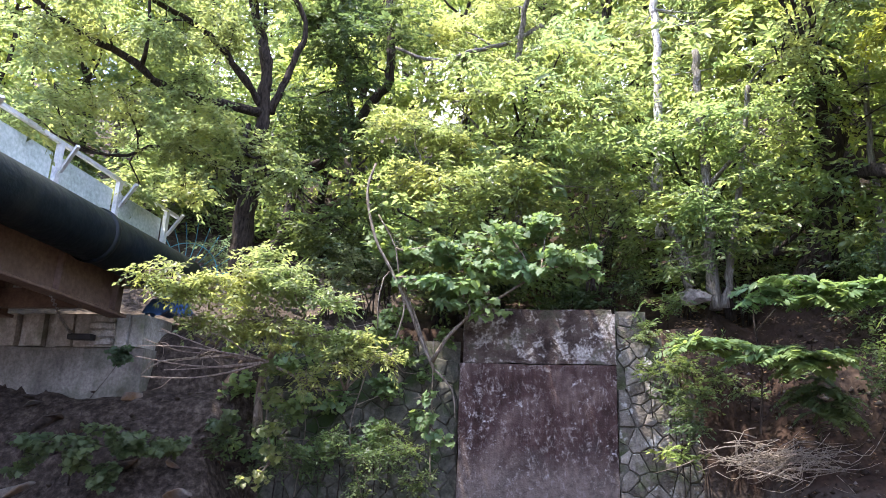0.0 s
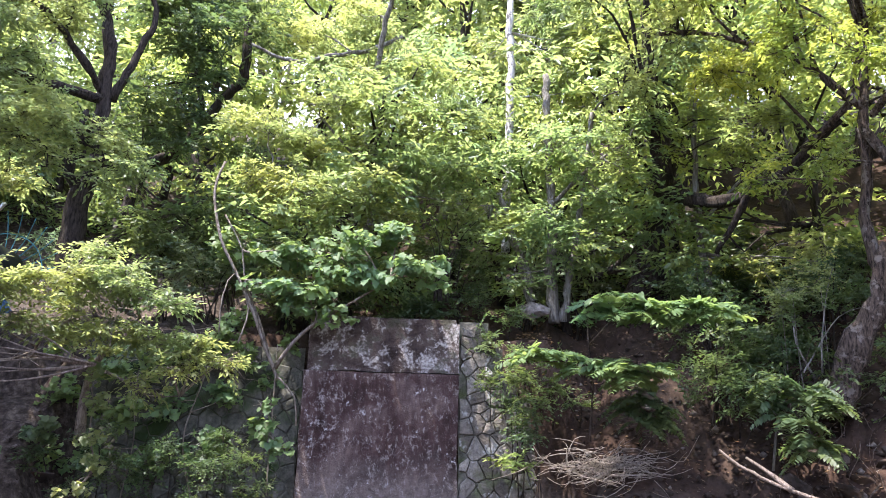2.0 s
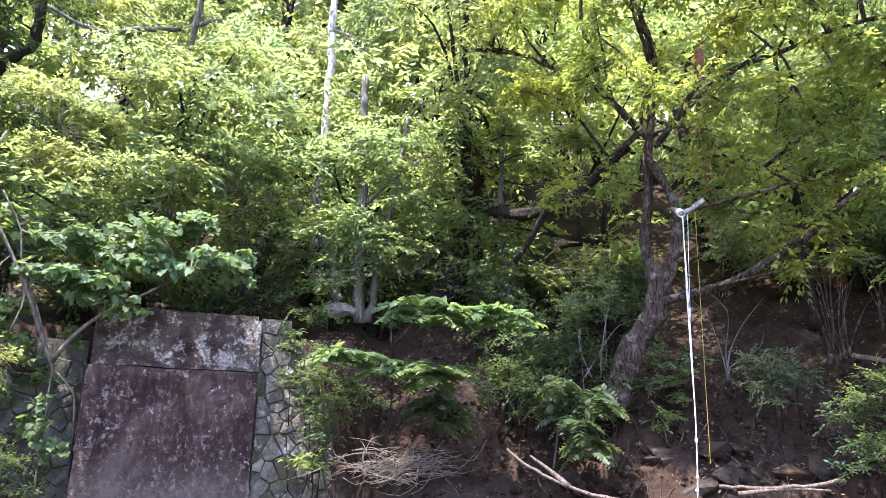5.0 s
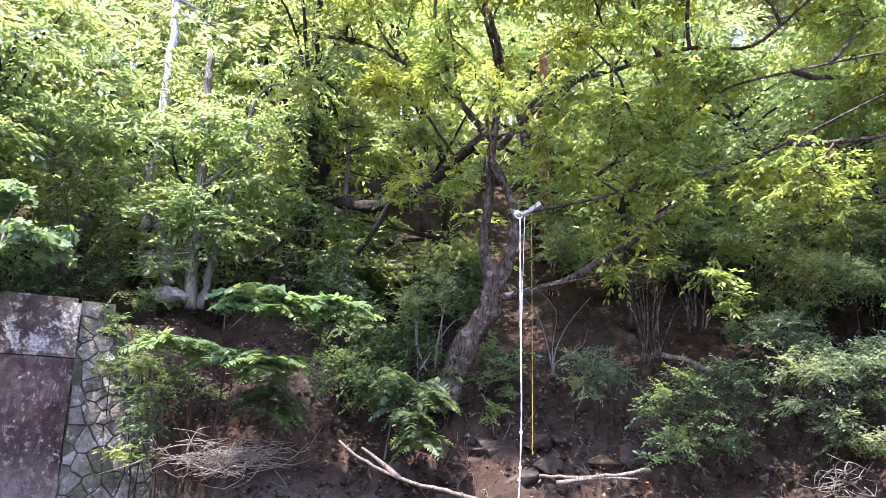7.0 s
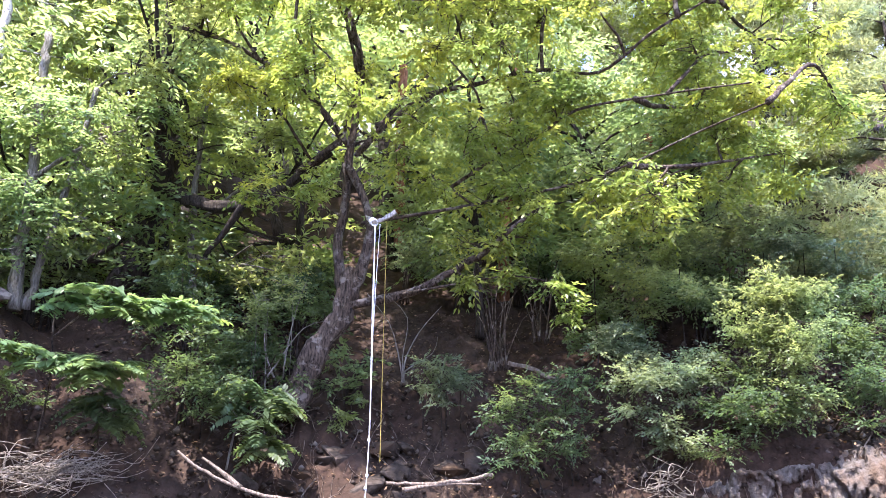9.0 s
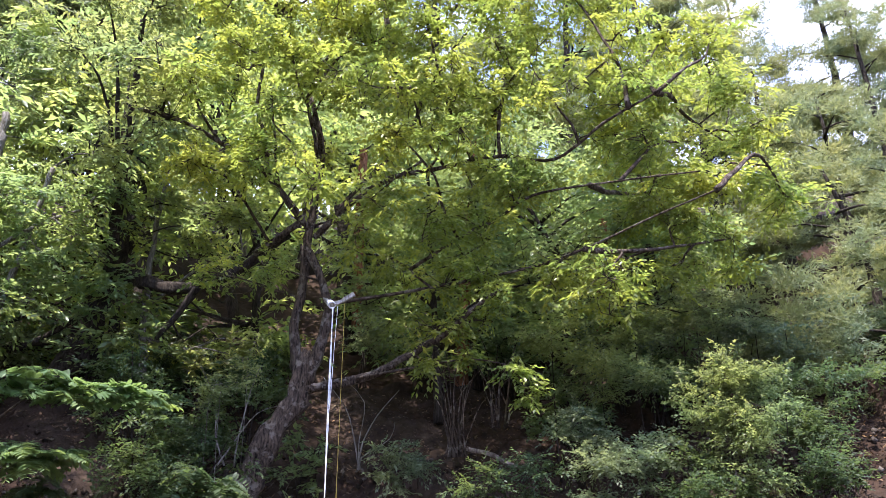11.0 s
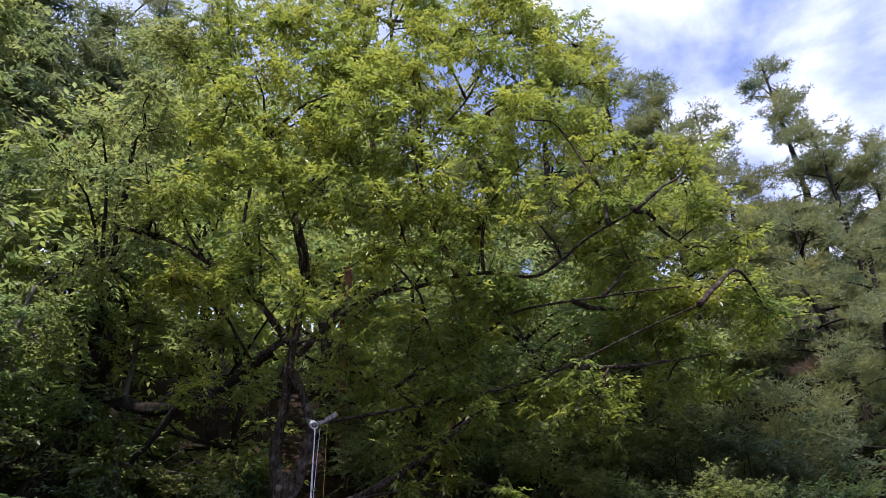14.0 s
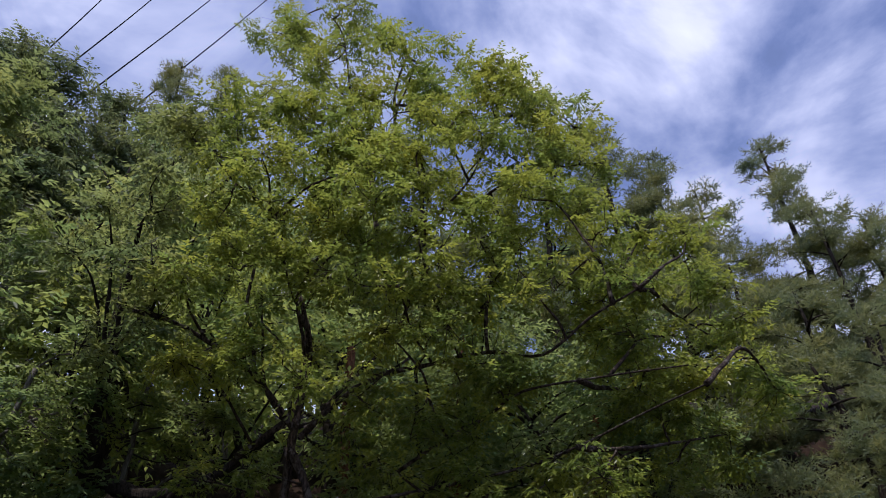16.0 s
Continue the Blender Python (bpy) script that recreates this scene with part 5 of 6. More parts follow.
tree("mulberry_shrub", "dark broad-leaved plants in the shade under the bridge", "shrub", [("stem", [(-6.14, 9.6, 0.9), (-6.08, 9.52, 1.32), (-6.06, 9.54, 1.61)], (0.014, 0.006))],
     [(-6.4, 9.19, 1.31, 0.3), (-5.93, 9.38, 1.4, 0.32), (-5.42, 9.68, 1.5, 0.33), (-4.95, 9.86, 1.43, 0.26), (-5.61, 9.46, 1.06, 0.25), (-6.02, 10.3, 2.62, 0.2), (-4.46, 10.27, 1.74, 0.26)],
     LEAF_DEEP_SHADED, BARK_DARK, 58, "lobed", leaf=0.095, cover=1.8, pad=dict(per=10, size=0.5, flat=0.45), twig=0.006)
# these two take the darker leaf colour in place of the maples' shade
bush("dark shrub in the shade of the wall", [(-4.5, 10.43, 1.5, 0.2), (-3.77, 10.55, 1.7, 0.22), (-3.62, 10.49, 1.3, 0.22), (-4.09, 10.32, 1.1, 0.15)], LEAF_DEEP_SHADED, 42)
bush("creeping green plants on the rubble wall", [(-1.8, 10.95, 1.07, 0.2), (-2.93, 10.81, 1.5, 0.22), (-2.46, 10.93, 1.35, 0.25), (-1.97, 10.92, 1.4, 0.26), (-3.21, 10.73, 1.2, 0.2), (-2.3, 11.1, 1.75, 0.2), (-2.57, 10.8, 1.05, 0.19)], LEAF_DEEP_SHADED, 43)
tree("ivy", "pale-leaved ivy climbing the abutment's edge", "vine", [("stem", [(-1.67, 11.18, 0.99), (-1.67, 11.13, 1.6), (-1.67, 11.13, 2.4), (-1.68, 11.18, 3.06)], (0.014, 0.008))],
     [(-1.72, 11.07, 2.23, 0.15), (-1.67, 11.07, 1.92, 0.16), (-1.47, 11, 1.61, 0.17), (-1.72, 11.07, 1.68, 0.14)], LEAF_VINE, VINE, 44, "lobed", leaf=0.11, cover=1.4, pad=dict(per=4, size=0.6, flat=0.9))
tree("ivy", "dappled ivy climbing a leaning trunk by the wall", "vine", [("stem", [(-3.72, 9.82, 1.08), (-3.54, 9.89, 1.33), (-3.65, 9.85, 1.68), (-3.65, 9.84, 2.08), (-3.74, 9.81, 2.48)], (0.014, 0.008))],
     [(-3.67, 9.63, 2.46, 0.16), (-3.58, 9.66, 2.07, 0.15), (-3.58, 9.66, 1.68, 0.17), (-3.47, 9.7, 1.33, 0.17), (-3.65, 9.63, 1.09, 0.15)], LEAF_ZELKOVA, VINE, 64, "lobed", leaf=0.08, cover=1.2, pad=dict(per=5, size=0.6, flat=0.9), twig=0.005)
tree("ivy", "dark ivy spreading over the shaded rubble wall", "vine", [("stem", [(-2.71, 11.48, 0.77), (-2.93, 11.43, 1.73), (-2.73, 11.48, 2.74), (-3.05, 11.5, 3.44)], (0.014, 0.008)), ("stem", [(-3.71, 11.41, 0.74), (-3.63, 11.44, 1.88), (-3.98, 11.43, 2.89)], (0.012, 0.008))],
     [(-4.01, 11.31, 2.7, 0.39), (-3.43, 11.39, 2.89, 0.39), (-2.84, 11.45, 3.08, 0.39), (-2.22, 11.49, 2.92, 0.34), (-3.77, 11.29, 2.03, 0.38), (-3.12, 11.38, 2.22, 0.34), (-2.44, 11.44, 2.32, 0.34), (-1.85, 11.45, 2.59, 0.25), (-3.38, 11.3, 1.39, 0.33), (-2.57, 11.41, 1.66, 0.33),
      (-4.03, 11.2, 1.37, 0.33), (-1.91, 11.44, 1.92, 0.21), (-2.35, 11.56, 3.45, 0.35), (-1.62, 11.49, 3.1, 0.19), (-4.6, 11.25, 2.3, 0.34), (-4.65, 11.2, 1.5, 0.32), (-4.6, 11.2, 3.0, 0.3)],
     LEAF_VINE, VINE, 49, "lobed", leaf=0.10, cover=1.1, pad=dict(per=8, size=0.5, flat=0.7), twig=0.006)
bush("weeds growing out of the stone wall", [(1.41, 11.21, 2.63, 0.15), (1.69, 11.07, 2.31, 0.15), (1.47, 11.51, 3.15, 0.15), (1.87, 11.35, 2.81, 0.15), (1.85, 11.05, 1.94, 0.11), (1.33, 11.62, 3.41, 0.13)], LEAF_DEEP_SHADED, 45, leaf=0.08, width=0.03)
bush("bright clump of leaves at the foot of the wall", [(1.74, 10.86, 1.56, 0.14)], LEAF_OAK, 46, leaf=0.09, width=0.05)
bush("leafy undergrowth on the slope", [(1.97, 11.43, 3.15, 0.20), (2.35, 11.15, 2.97, 0.17), (1.79, 12.07, 3.77, 0.24), (1.36, 12.53, 4.2, 0.25), (1.8, 10.75, 2.11, 0.18)], LEAF_DEEP_SHADED, 47)
bush("low green weeds on the bank beside the stone wall", [(2, 10.72, 2.3, 0.2), (1.95, 10.5, 1.9, 0.16), (1.76, 11.06, 2.7, 0.2), (2.27, 10.97, 2.6, 0.2), (2.6, 10.7, 2.35, 0.14)], LEAF_DEEP_SHADED, 61)
bush("shaded weeds below the wood's edge", [(4.41, 10.51, 2.8, 0.2), (4.82, 10.44, 3.0, 0.22), (4.1, 10.45, 2.5, 0.15), (5.21, 10.48, 3.2, 0.2)], LEAF_DEEP_SHADED, 62)
tree("tree_of_heaven_sapling", "young slender tree with tiers of long feathery leaves", "tree", [
    ("trunk", [(2.64, 10.37, 1.81), (2.7, 10.35, 2.57), (2.65, 10.37, 3.27), (2.66, 10.31, 3.57)], (0.018, 0.009)),
    ("limb", [(2.67, 10.36, 3.11), (2.99, 9.96, 3.47), (3.43, 9.6, 3.55), (4.08, 9.24, 3.5)], (0.014, 0.006)),
    ("limb", [(2.68, 10.36, 2.65), (2.92, 9.98, 2.85), (3.19, 9.58, 2.75)], (0.012, 0.006)),
    ("limb", [(2.68, 10.36, 2.72), (2.28, 10.25, 2.85), (1.87, 10.13, 2.81)], (0.012, 0.006))],
    [(2.64, 9.85, 3.49, 0.17), (2.97, 9.65, 3.57, 0.19), (3.33, 9.54, 3.57, 0.19), (3.71, 9.39, 3.54, 0.19), (3.98, 9.18, 3.41, 0.16), (3.16, 9.49, 3.4, 0.19), (2.84, 9.69, 2.81, 0.16), (3.16, 9.49, 2.7, 0.18), (2.18, 10.17, 2.91, 0.17), (1.9, 10.33, 2.95, 0.17),
     (2.98, 9.65, 2.6, 0.16), (2.46, 10, 2.72, 0.17)],
    LEAF_VINE, BARK, 48, "frond", length=0.42, leaf=0.15, width=0.062, pairs=10, each=5, pad=dict(per=3, size=0.3, flat=0.15), twig=0.006, shoots=0)
tree("tree_of_heaven_sapling", "low dark sapling with hanging feathery leaves on the bank", "tree", [
    ("trunk", [(4.79, 9.68, 1.51), (4.88, 9.64, 2.17), (4.91, 9.51, 2.68)], (0.018, 0.01))],
    [(4.75, 9.36, 2.59, 0.19), (5, 9.23, 2.44, 0.19), (4.57, 9.34, 2.29, 0.21), (4.83, 9.1, 2.07, 0.2), (5.07, 9.08, 2.29, 0.16), (4.9, 8.95, 1.86, 0.15)],
    LEAF_DEEP_SHADED, BARK_PALE, 59, "frond", length=0.34, leaf=0.12, width=0.052, each=6, droop=0.8, pad=dict(per=3, size=0.3, flat=0.3), twig=0.006, shoots=0)

tree("tree_of_heaven_sapling", "small dark sapling in the shade below a taller one", "tree", [
    ("trunk", [(3.31, 10.17, 1.68), (3.28, 10.18, 2.13), (3.31, 10.18, 2.51)], (0.012, 0.007))],
    [(3.25, 9.99, 2.41, 0.2), (3.46, 9.91, 2.2, 0.18), (3.06, 10.15, 2.27, 0.18), (3.22, 9.89, 2.04, 0.15)],
    LEAF_DEEP_SHADED, BARK, 60, "frond", length=0.34, leaf=0.12, width=0.05, each=5, droop=0.8, pad=dict(per=3, size=0.3, flat=0.3), twig=0.005, shoots=0)

# ---- pines on the far slope ----
def pine(label, foot, height, spread, seed, red=True, low=0.2):
    rng = np.random.default_rng(seed)
    f = np.array(foot)
    top = f + (rng.normal(0, 0.25), rng.normal(0, 0.25), height)
    stems = [("trunk", [tuple(f), tuple((f + top) / 2 + rng.normal(0, 0.15, 3)), tuple(top)], (0.05 + height * 0.013, 0.03))]
    clumps = []
    n = int(height * 2.8)
    for k in range(n):
        t = low + (1 - low) * (k + rng.random()) / n
        a = rng.uniform(0, 2 * math.pi)
        reach = spread * (1.05 - t) ** 0.75 * rng.uniform(0.55, 1.1) + 0.15
        b = f + (top - f) * t
        e = b + (math.cos(a) * reach, math.sin(a) * reach, 0.12 * reach * rng.uniform(-0.6, 1.2))
        stems.append(("branch", [tuple(b), tuple((b + e) / 2 + (0, 0, 0.08 * reach)), tuple(e)], (0.035, 0.01)))
        clumps.append((*e, 0.36 + 0.24 * reach))
        if reach > 1.2:
            clumps.append((*((b + 2 * e) / 3), 0.28 + 0.2 * reach))
    clumps.append((*top, 0.3))
    return tree("pine_tree", label, "tree", stems, clumps, NEEDLE, BARK_RED if red else BARK_DARK, seed, "needle", "pines on the far slope", pad=dict(per=8, size=0.46, flat=0.2), twig=0.010, shoots=0, fine=False,
                **(dict(length=0.10, width=0.009, cover=1.5) if math.hypot(f[0], f[1]) < 15.5 else dict(length=0.13, width=0.013, cover=1.1)))


PINE_LABEL = "tall grey-green pine with ragged tiers on the wooded slope"
PINES = [((23.25, 5.94, 21.32), 2.6, 0.12), ((21.62, 7.86, 19.34), 2.6, 0.1), ((21.55, 4.42, 16.79), 2.8, 0.1), ((23.69, 3.86, 16.73), 2.6, 0.1), ((19.09, 8.74, 19.7), 2.6, 0.25),
         ((17.66, 9.38, 21.11), 2.4, 0.3), ((16.86, 4.69, 11.59), 2.6, 0.05), ((16.16, 3.35, 10.04), 2.6, 0.05), ((19.89, 2.1, 12.9), 2.8, 0.1), ((8.87, 24.44, 29.42), 2.2, 0.4),
         ((10.21, 22.82, 29.53), 2.2, 0.4), ((17.48, 6.07, 13.1), 2.6, 0.05), ((15.76, 10.61, 19.48), 2.4, 0.25), ((16.5, 7.2, 14.55), 2.4, 0.1), ((14.79, 2.48, 8.09), 2.4, 0.05), ((15.46, 12.69, 18.87), 2.4, 0.25), ((14.6, 15.09, 23.99), 2.4, 0.2), ((13.24, 17.57, 23.61), 2.4, 0.2), ((13.99, 3.79, 8.1), 2.2, 0.0), ((13.18, 2.93, 6.85), 2.0, 0.0)]
for (px, py, pz), s_, low in PINES:
    g = height_at(px, py) - 0.2
    pine(PINE_LABEL, (px, py, g), pz - g, s_, int(1000 + px * 37 + py * 11), False, low)


# ---- the woods behind ----
def wood_tree(seed, height, mat, bark, leaf, label, slim, low):
    """A woodland tree standing at the origin."""
    rng = np.random.default_rng(seed)
    top = np.array((rng.normal(0, 0.5), rng.normal(0, 0.5), height))
    stems = [("trunk", [(0, 0, -0.4), tuple(top * 0.35 + rng.normal(0, 0.2, 3)), tuple(top * 0.7 + rng.normal(0, 0.25, 3)), tuple(top)], (0.05 + height * 0.011, 0.03))]
    clumps = []
    for k in range(15):
        t = rng.uniform(low, 1.0)
        a = rng.uniform(0, 2 * math.pi)
        reach = slim * (1.25 - 0.75 * t) * rng.uniform(0.35, 1.0)
        b = top * max(0.15, t - 0.12)
        e = top * t + (math.cos(a) * reach, math.sin(a) * reach, rng.uniform(-0.2, 0.5))
        stems.append(("limb", [tuple(b), tuple((b + e) / 2 + rng.normal(0, 0.12, 3)), tuple(e)], (0.05, 0.012)))
        clumps.append((*e, rng.uniform(0.75, 1.15)))
    return tree("woodland_tree", label, "tree", stems, clumps, mat, bark, seed, group="trees of the wood", leaf=leaf, width=leaf * 0.42, cover=0.85, spray=0.6, pairs=5, hang=0.15, shoots=0, fine=False, pad=dict(per=5, size=0.52, flat=0.4))


WOOD = [wood_tree(61, 9.5, LEAF_BACK, BARK_DARK, 0.24, "sunlit woodland tree with a slender dark trunk", 2.4, 0.18),
        wood_tree(62, 11.5, LEAF_BACK, BARK_PALE, 0.26, "tall pale-stemmed woodland tree", 2.2, 0.2),
        wood_tree(63, 6.0, LEAF_OAK, BARK_DARK, 0.21, "yellow-green woodland tree on the slope", 2.2, 0.08),
        wood_tree(64, 12.5, LEAF_WALNUT, BARK, 0.27, "tall drooping-leaved woodland tree", 2.6, 0.2),
        wood_tree(65, 4.2, LEAF_WALNUT, BARK_DARK, 0.16, "low deep green woodland tree", 2.0, 0.05)]


def woods():
    rng = np.random.default_rng(77)
    spots = []
    for r0, step, kinds in ((15.2, 6.4, (4, 2, 2)), (17.6, 7.2, (2, 2, 0)), (21.0, 5.6, (0, 2, 1)), (25.5, 5.0, (1, 0, 3)), (30, 6, (1, 3, 0)), (36, 8, (3, 1))):
        for a in np.arange(-44, 96, step * 20 / (r0 + 2)):
            az = a + rng.normal(0, 1.2)
            r = r0 + rng.normal(0, 0.9)
            # the open sky stands over the right-hand slope
            k = int(rng.choice(kinds))
            if az > (62 if r0 < 22 else 50) or (r0 > 24 and az < -34) or (r0 > 30 and not -14 < az < 42):
                continue
            if az > 40:
                k = 4 if r0 < 20 else 2
            if az < -20 and r < 18:
                r += 3.5
            spots.append((az, r, k))
    used = set()
    for az, r, k in spots:
        x, y = math.sin(radians(az)) * r, math.cos(radians(az)) * r
        m = pose(x, y, height_at(x, y), rng.normal(0, 3), rng.normal(0, 3), rng.uniform(0, 360))
        if k in used:
            copy_thing(WOOD[k], m)
        else:
            WOOD[k].matrix_basis = m
            used.add(k)


woods()


def shrub(seed, height, spread, mat, leaf, label):
    """A low many-stemmed shrub standing at the origin."""
    rng = np.random.default_rng(seed)
    stems, clumps = [], []
    for k in range(6):
        a, t = rng.uniform(0, 2 * math.pi), rng.uniform(0.35, 1.0)
        e = np.array((math.cos(a) * spread * rng.uniform(0.3, 1), math.sin(a) * spread * rng.uniform(0.3, 1), height * t))
        stems.append(("stem", [(rng.normal(0, 0.08), rng.normal(0, 0.08), -0.15), tuple(e * (0.3, 0.3, 0.55)), tuple(e)], (0.016, 0.006)))
        clumps.append((*e, rng.uniform(0.26, 0.42)))
    return tree("shrub", label, "shrub", stems, clumps, mat, BARK_DARK, seed, group="undergrowth on the bank", fine=False, leaf=leaf, width=leaf * 0.5, hang=0.1, droop=0.15, cover=1.15, spray=0.32, twig=0.006, shoots=0, pad=dict(per=5, size=0.55, flat=0.4))


SHRUBS = [shrub(81, 1.1, 0.55, LEAF_DEEP_SHADED, 0.08, "deep green shrub in the shade of the bank"), shrub(82, 1.6, 0.6, LEAF_DEEP_SHADED, 0.075, "taller thin shrub with small dark leaves"),
          shrub(83, 0.8, 0.6, LEAF_DEEP_SHADED, 0.085, "low soft green shrub on the slope"), shrub(84, 1.4, 0.6, LEAF_GREY, 0.072, "dull grey-green shrub on the slope")]


def undergrowth():
    rng = np.random.default_rng(5)
    used = set()
    for r0, step, lo, hi in ((12.6, 3.8, 24, 42), (13.6, 4.4, -12, 78), (14.8, 6.0, 26, 80), (13.0, 3.2, 45, 60), (11.4, 5.0, 22, 29), (12.8, 4.6, 56, 80), (13.4, 5, -22, -6)):
        for a in np.arange(lo, hi, step):
            az, r, k = a + rng.normal(0, 0.9), r0 + rng.normal(0, 0.25), int(rng.integers(0, 4))
            if 33 < az < 54 and r < 14.4:
                continue
            x, y = math.sin(radians(az)) * r, math.cos(radians(az)) * r
            m = pose(x, y, height_at(x, y), rng.normal(0, 4), rng.normal(0, 4), rng.uniform(0, 360))
            if k in used:
                copy_thing(SHRUBS[k], m)
            else:
                SHRUBS[k].matrix_basis = m
                used.add(k)


undergrowth()


def leaf_litter():
    """Fallen leaves and chips strewn over the slope."""
    rng = np.random.default_rng(6)
    n = 9000
    az, r = np.radians(rng.uniform(9, 80, n)), rng.uniform(9.6, 14.5, n)
    x, y = np.sin(az) * r, np.cos(az) * r
    z = ground_height(np.degrees(az), r) + rng.uniform(0.03, 0.12, n)
    p = np.stack([x, y, z], 1)
    ang = rng.uniform(0, 6.283, n)
    d = np.stack([np.cos(ang), np.sin(ang), rng.normal(0, 0.4, n)], 1) * rng.uniform(0.015, 0.036, n)[:, None]
    w = np.cross(d, (0.0, -0.45, 1.0)) * 0.55
    v = np.stack([p - d, p + w, p + d, p - w], 1).reshape(-1, 3)
    i = np.arange(n)[:, None] * 4
    ob = mesh_ob("leaf_litter", v, np.vstack([i + (0, 1, 2), i + (0, 2, 3)]), LITTER)
    tagged(ob, "dry brown fallen leaves strewn over the earth slope", "leaf litter", kind="stuff")


leaf_litter()


def clods():
    """Stones and lumps of earth that lie all over the bank."""
    rng = np.random.default_rng(16)
    n = 5200
    az, r = np.radians(rng.uniform(-40, 80, n)), rng.uniform(9.2, 12.6, n) + rng.uniform(0, 1.0, n) * (rng.random(n) < 0.4)
    az[:3800] = np.radians(rng.uniform(9, 78, 3800))
    keep = ~((np.degrees(az) < 11) & (np.degrees(az) > -22) & (r > 11.0))
    az, r = az[keep], r[keep]
    n = len(r)
    p = np.stack([np.sin(az) * r, np.cos(az) * r, ground_height(np.degrees(az), r) + 0.02], 1)
    k = 0.014 + 0.05 * rng.random(n) ** 3
    ico = np.array([(0, 0, 1), (0.9, 0, 0.3), (0.3, 0.85, 0.3), (-0.75, 0.5, 0.3), (-0.75, -0.5, 0.3), (0.3, -0.85, 0.3), (0, 0, -0.5)], float)
    v = p[:, None] + ico[None] * k[:, None, None] * rng.uniform(0.6, 1.5, (n, 7, 3))
    t = np.array([(0, 1, 2), (0, 2, 3), (0, 3, 4), (0, 4, 5), (0, 5, 1), (6, 2, 1), (6, 3, 2), (6, 4, 3), (6, 5, 4), (6, 1, 5)])
    f = (np.arange(n)[:, None, None] * 7 + t[None]).reshape(-1, 3)
    tagged(mesh_ob("gravel", v.reshape(-1, 3), f, CLOD), "loose stones and clods of earth on the bank", "gravel", kind="stuff")


CLOD = material("earthy_stone", lambda n, l, co: ramp(n, l, n.new("ShaderNodeNewGeometry").outputs["Random Per Island"], [(0.0, (0.016, 0.011, 0.008)), (0.7, (0.046, 0.034, 0.025)), (1.0, (0.13, 0.11, 0.09))]), 0.95, 0, 0.5, 60, 0.15)
clods()


def rock(label, at, size, mat, seed, squash=(1.2, 0.8, 0.8), group="rocks along the bank"):
    """An angular broken rock."""
    rng = np.random.default_rng(seed)
    bm = bmesh.new()
    for q in rng.uniform(-1, 1, (16, 3)):
        q = q / max(1.0, np.linalg.norm(q) * 0.85)
        bm.verts.new(Vector(q * size * np.array(squash)))
    r = bmesh.ops.convex_hull(bm, input=bm.verts)
    bmesh.ops.delete(bm, geom=[g for g in r["geom_interior"] if isinstance(g, bmesh.types.BMVert)], context="VERTS")
    bmesh.ops.bevel(bm, geom=bm.edges[:], offset=size * 0.06, segments=1, affect="EDGES")
    ob = part("rock", bm, mat, None, label)
    ob.location = at
    ob.rotation_euler = (rng.normal(0, 0.3), rng.normal(0, 0.3), rng.uniform(0, 6))
    return tagged(ob, label, "rock", group)


ROCK_LEDGE = material("weathered_grey_rock", lambda n, l, co: blend(n, l, ramp(n, l, noise_fac(n, l, co, 1.7, 6, 0.6), [(0.48, (0, 0, 0)), (0.6, (0.8, 0.8, 0.8))]),
                      ramp(n, l, noise_fac(n, l, co, 8, 9, 0.7, (1.5, 1.5, 0.5)), [(0.3, (0.045, 0.038, 0.032)), (0.5, (0.095, 0.08, 0.068)), (0.75, (0.17, 0.15, 0.13))]),
                      ramp(n, l, noise_fac(n, l, co, 6, 8, 0.65), [(0.3, (0.036, 0.023, 0.015)), (0.7, (0.125, 0.080, 0.050))])), 0.92, 0, 1.0, 34, 0.2)


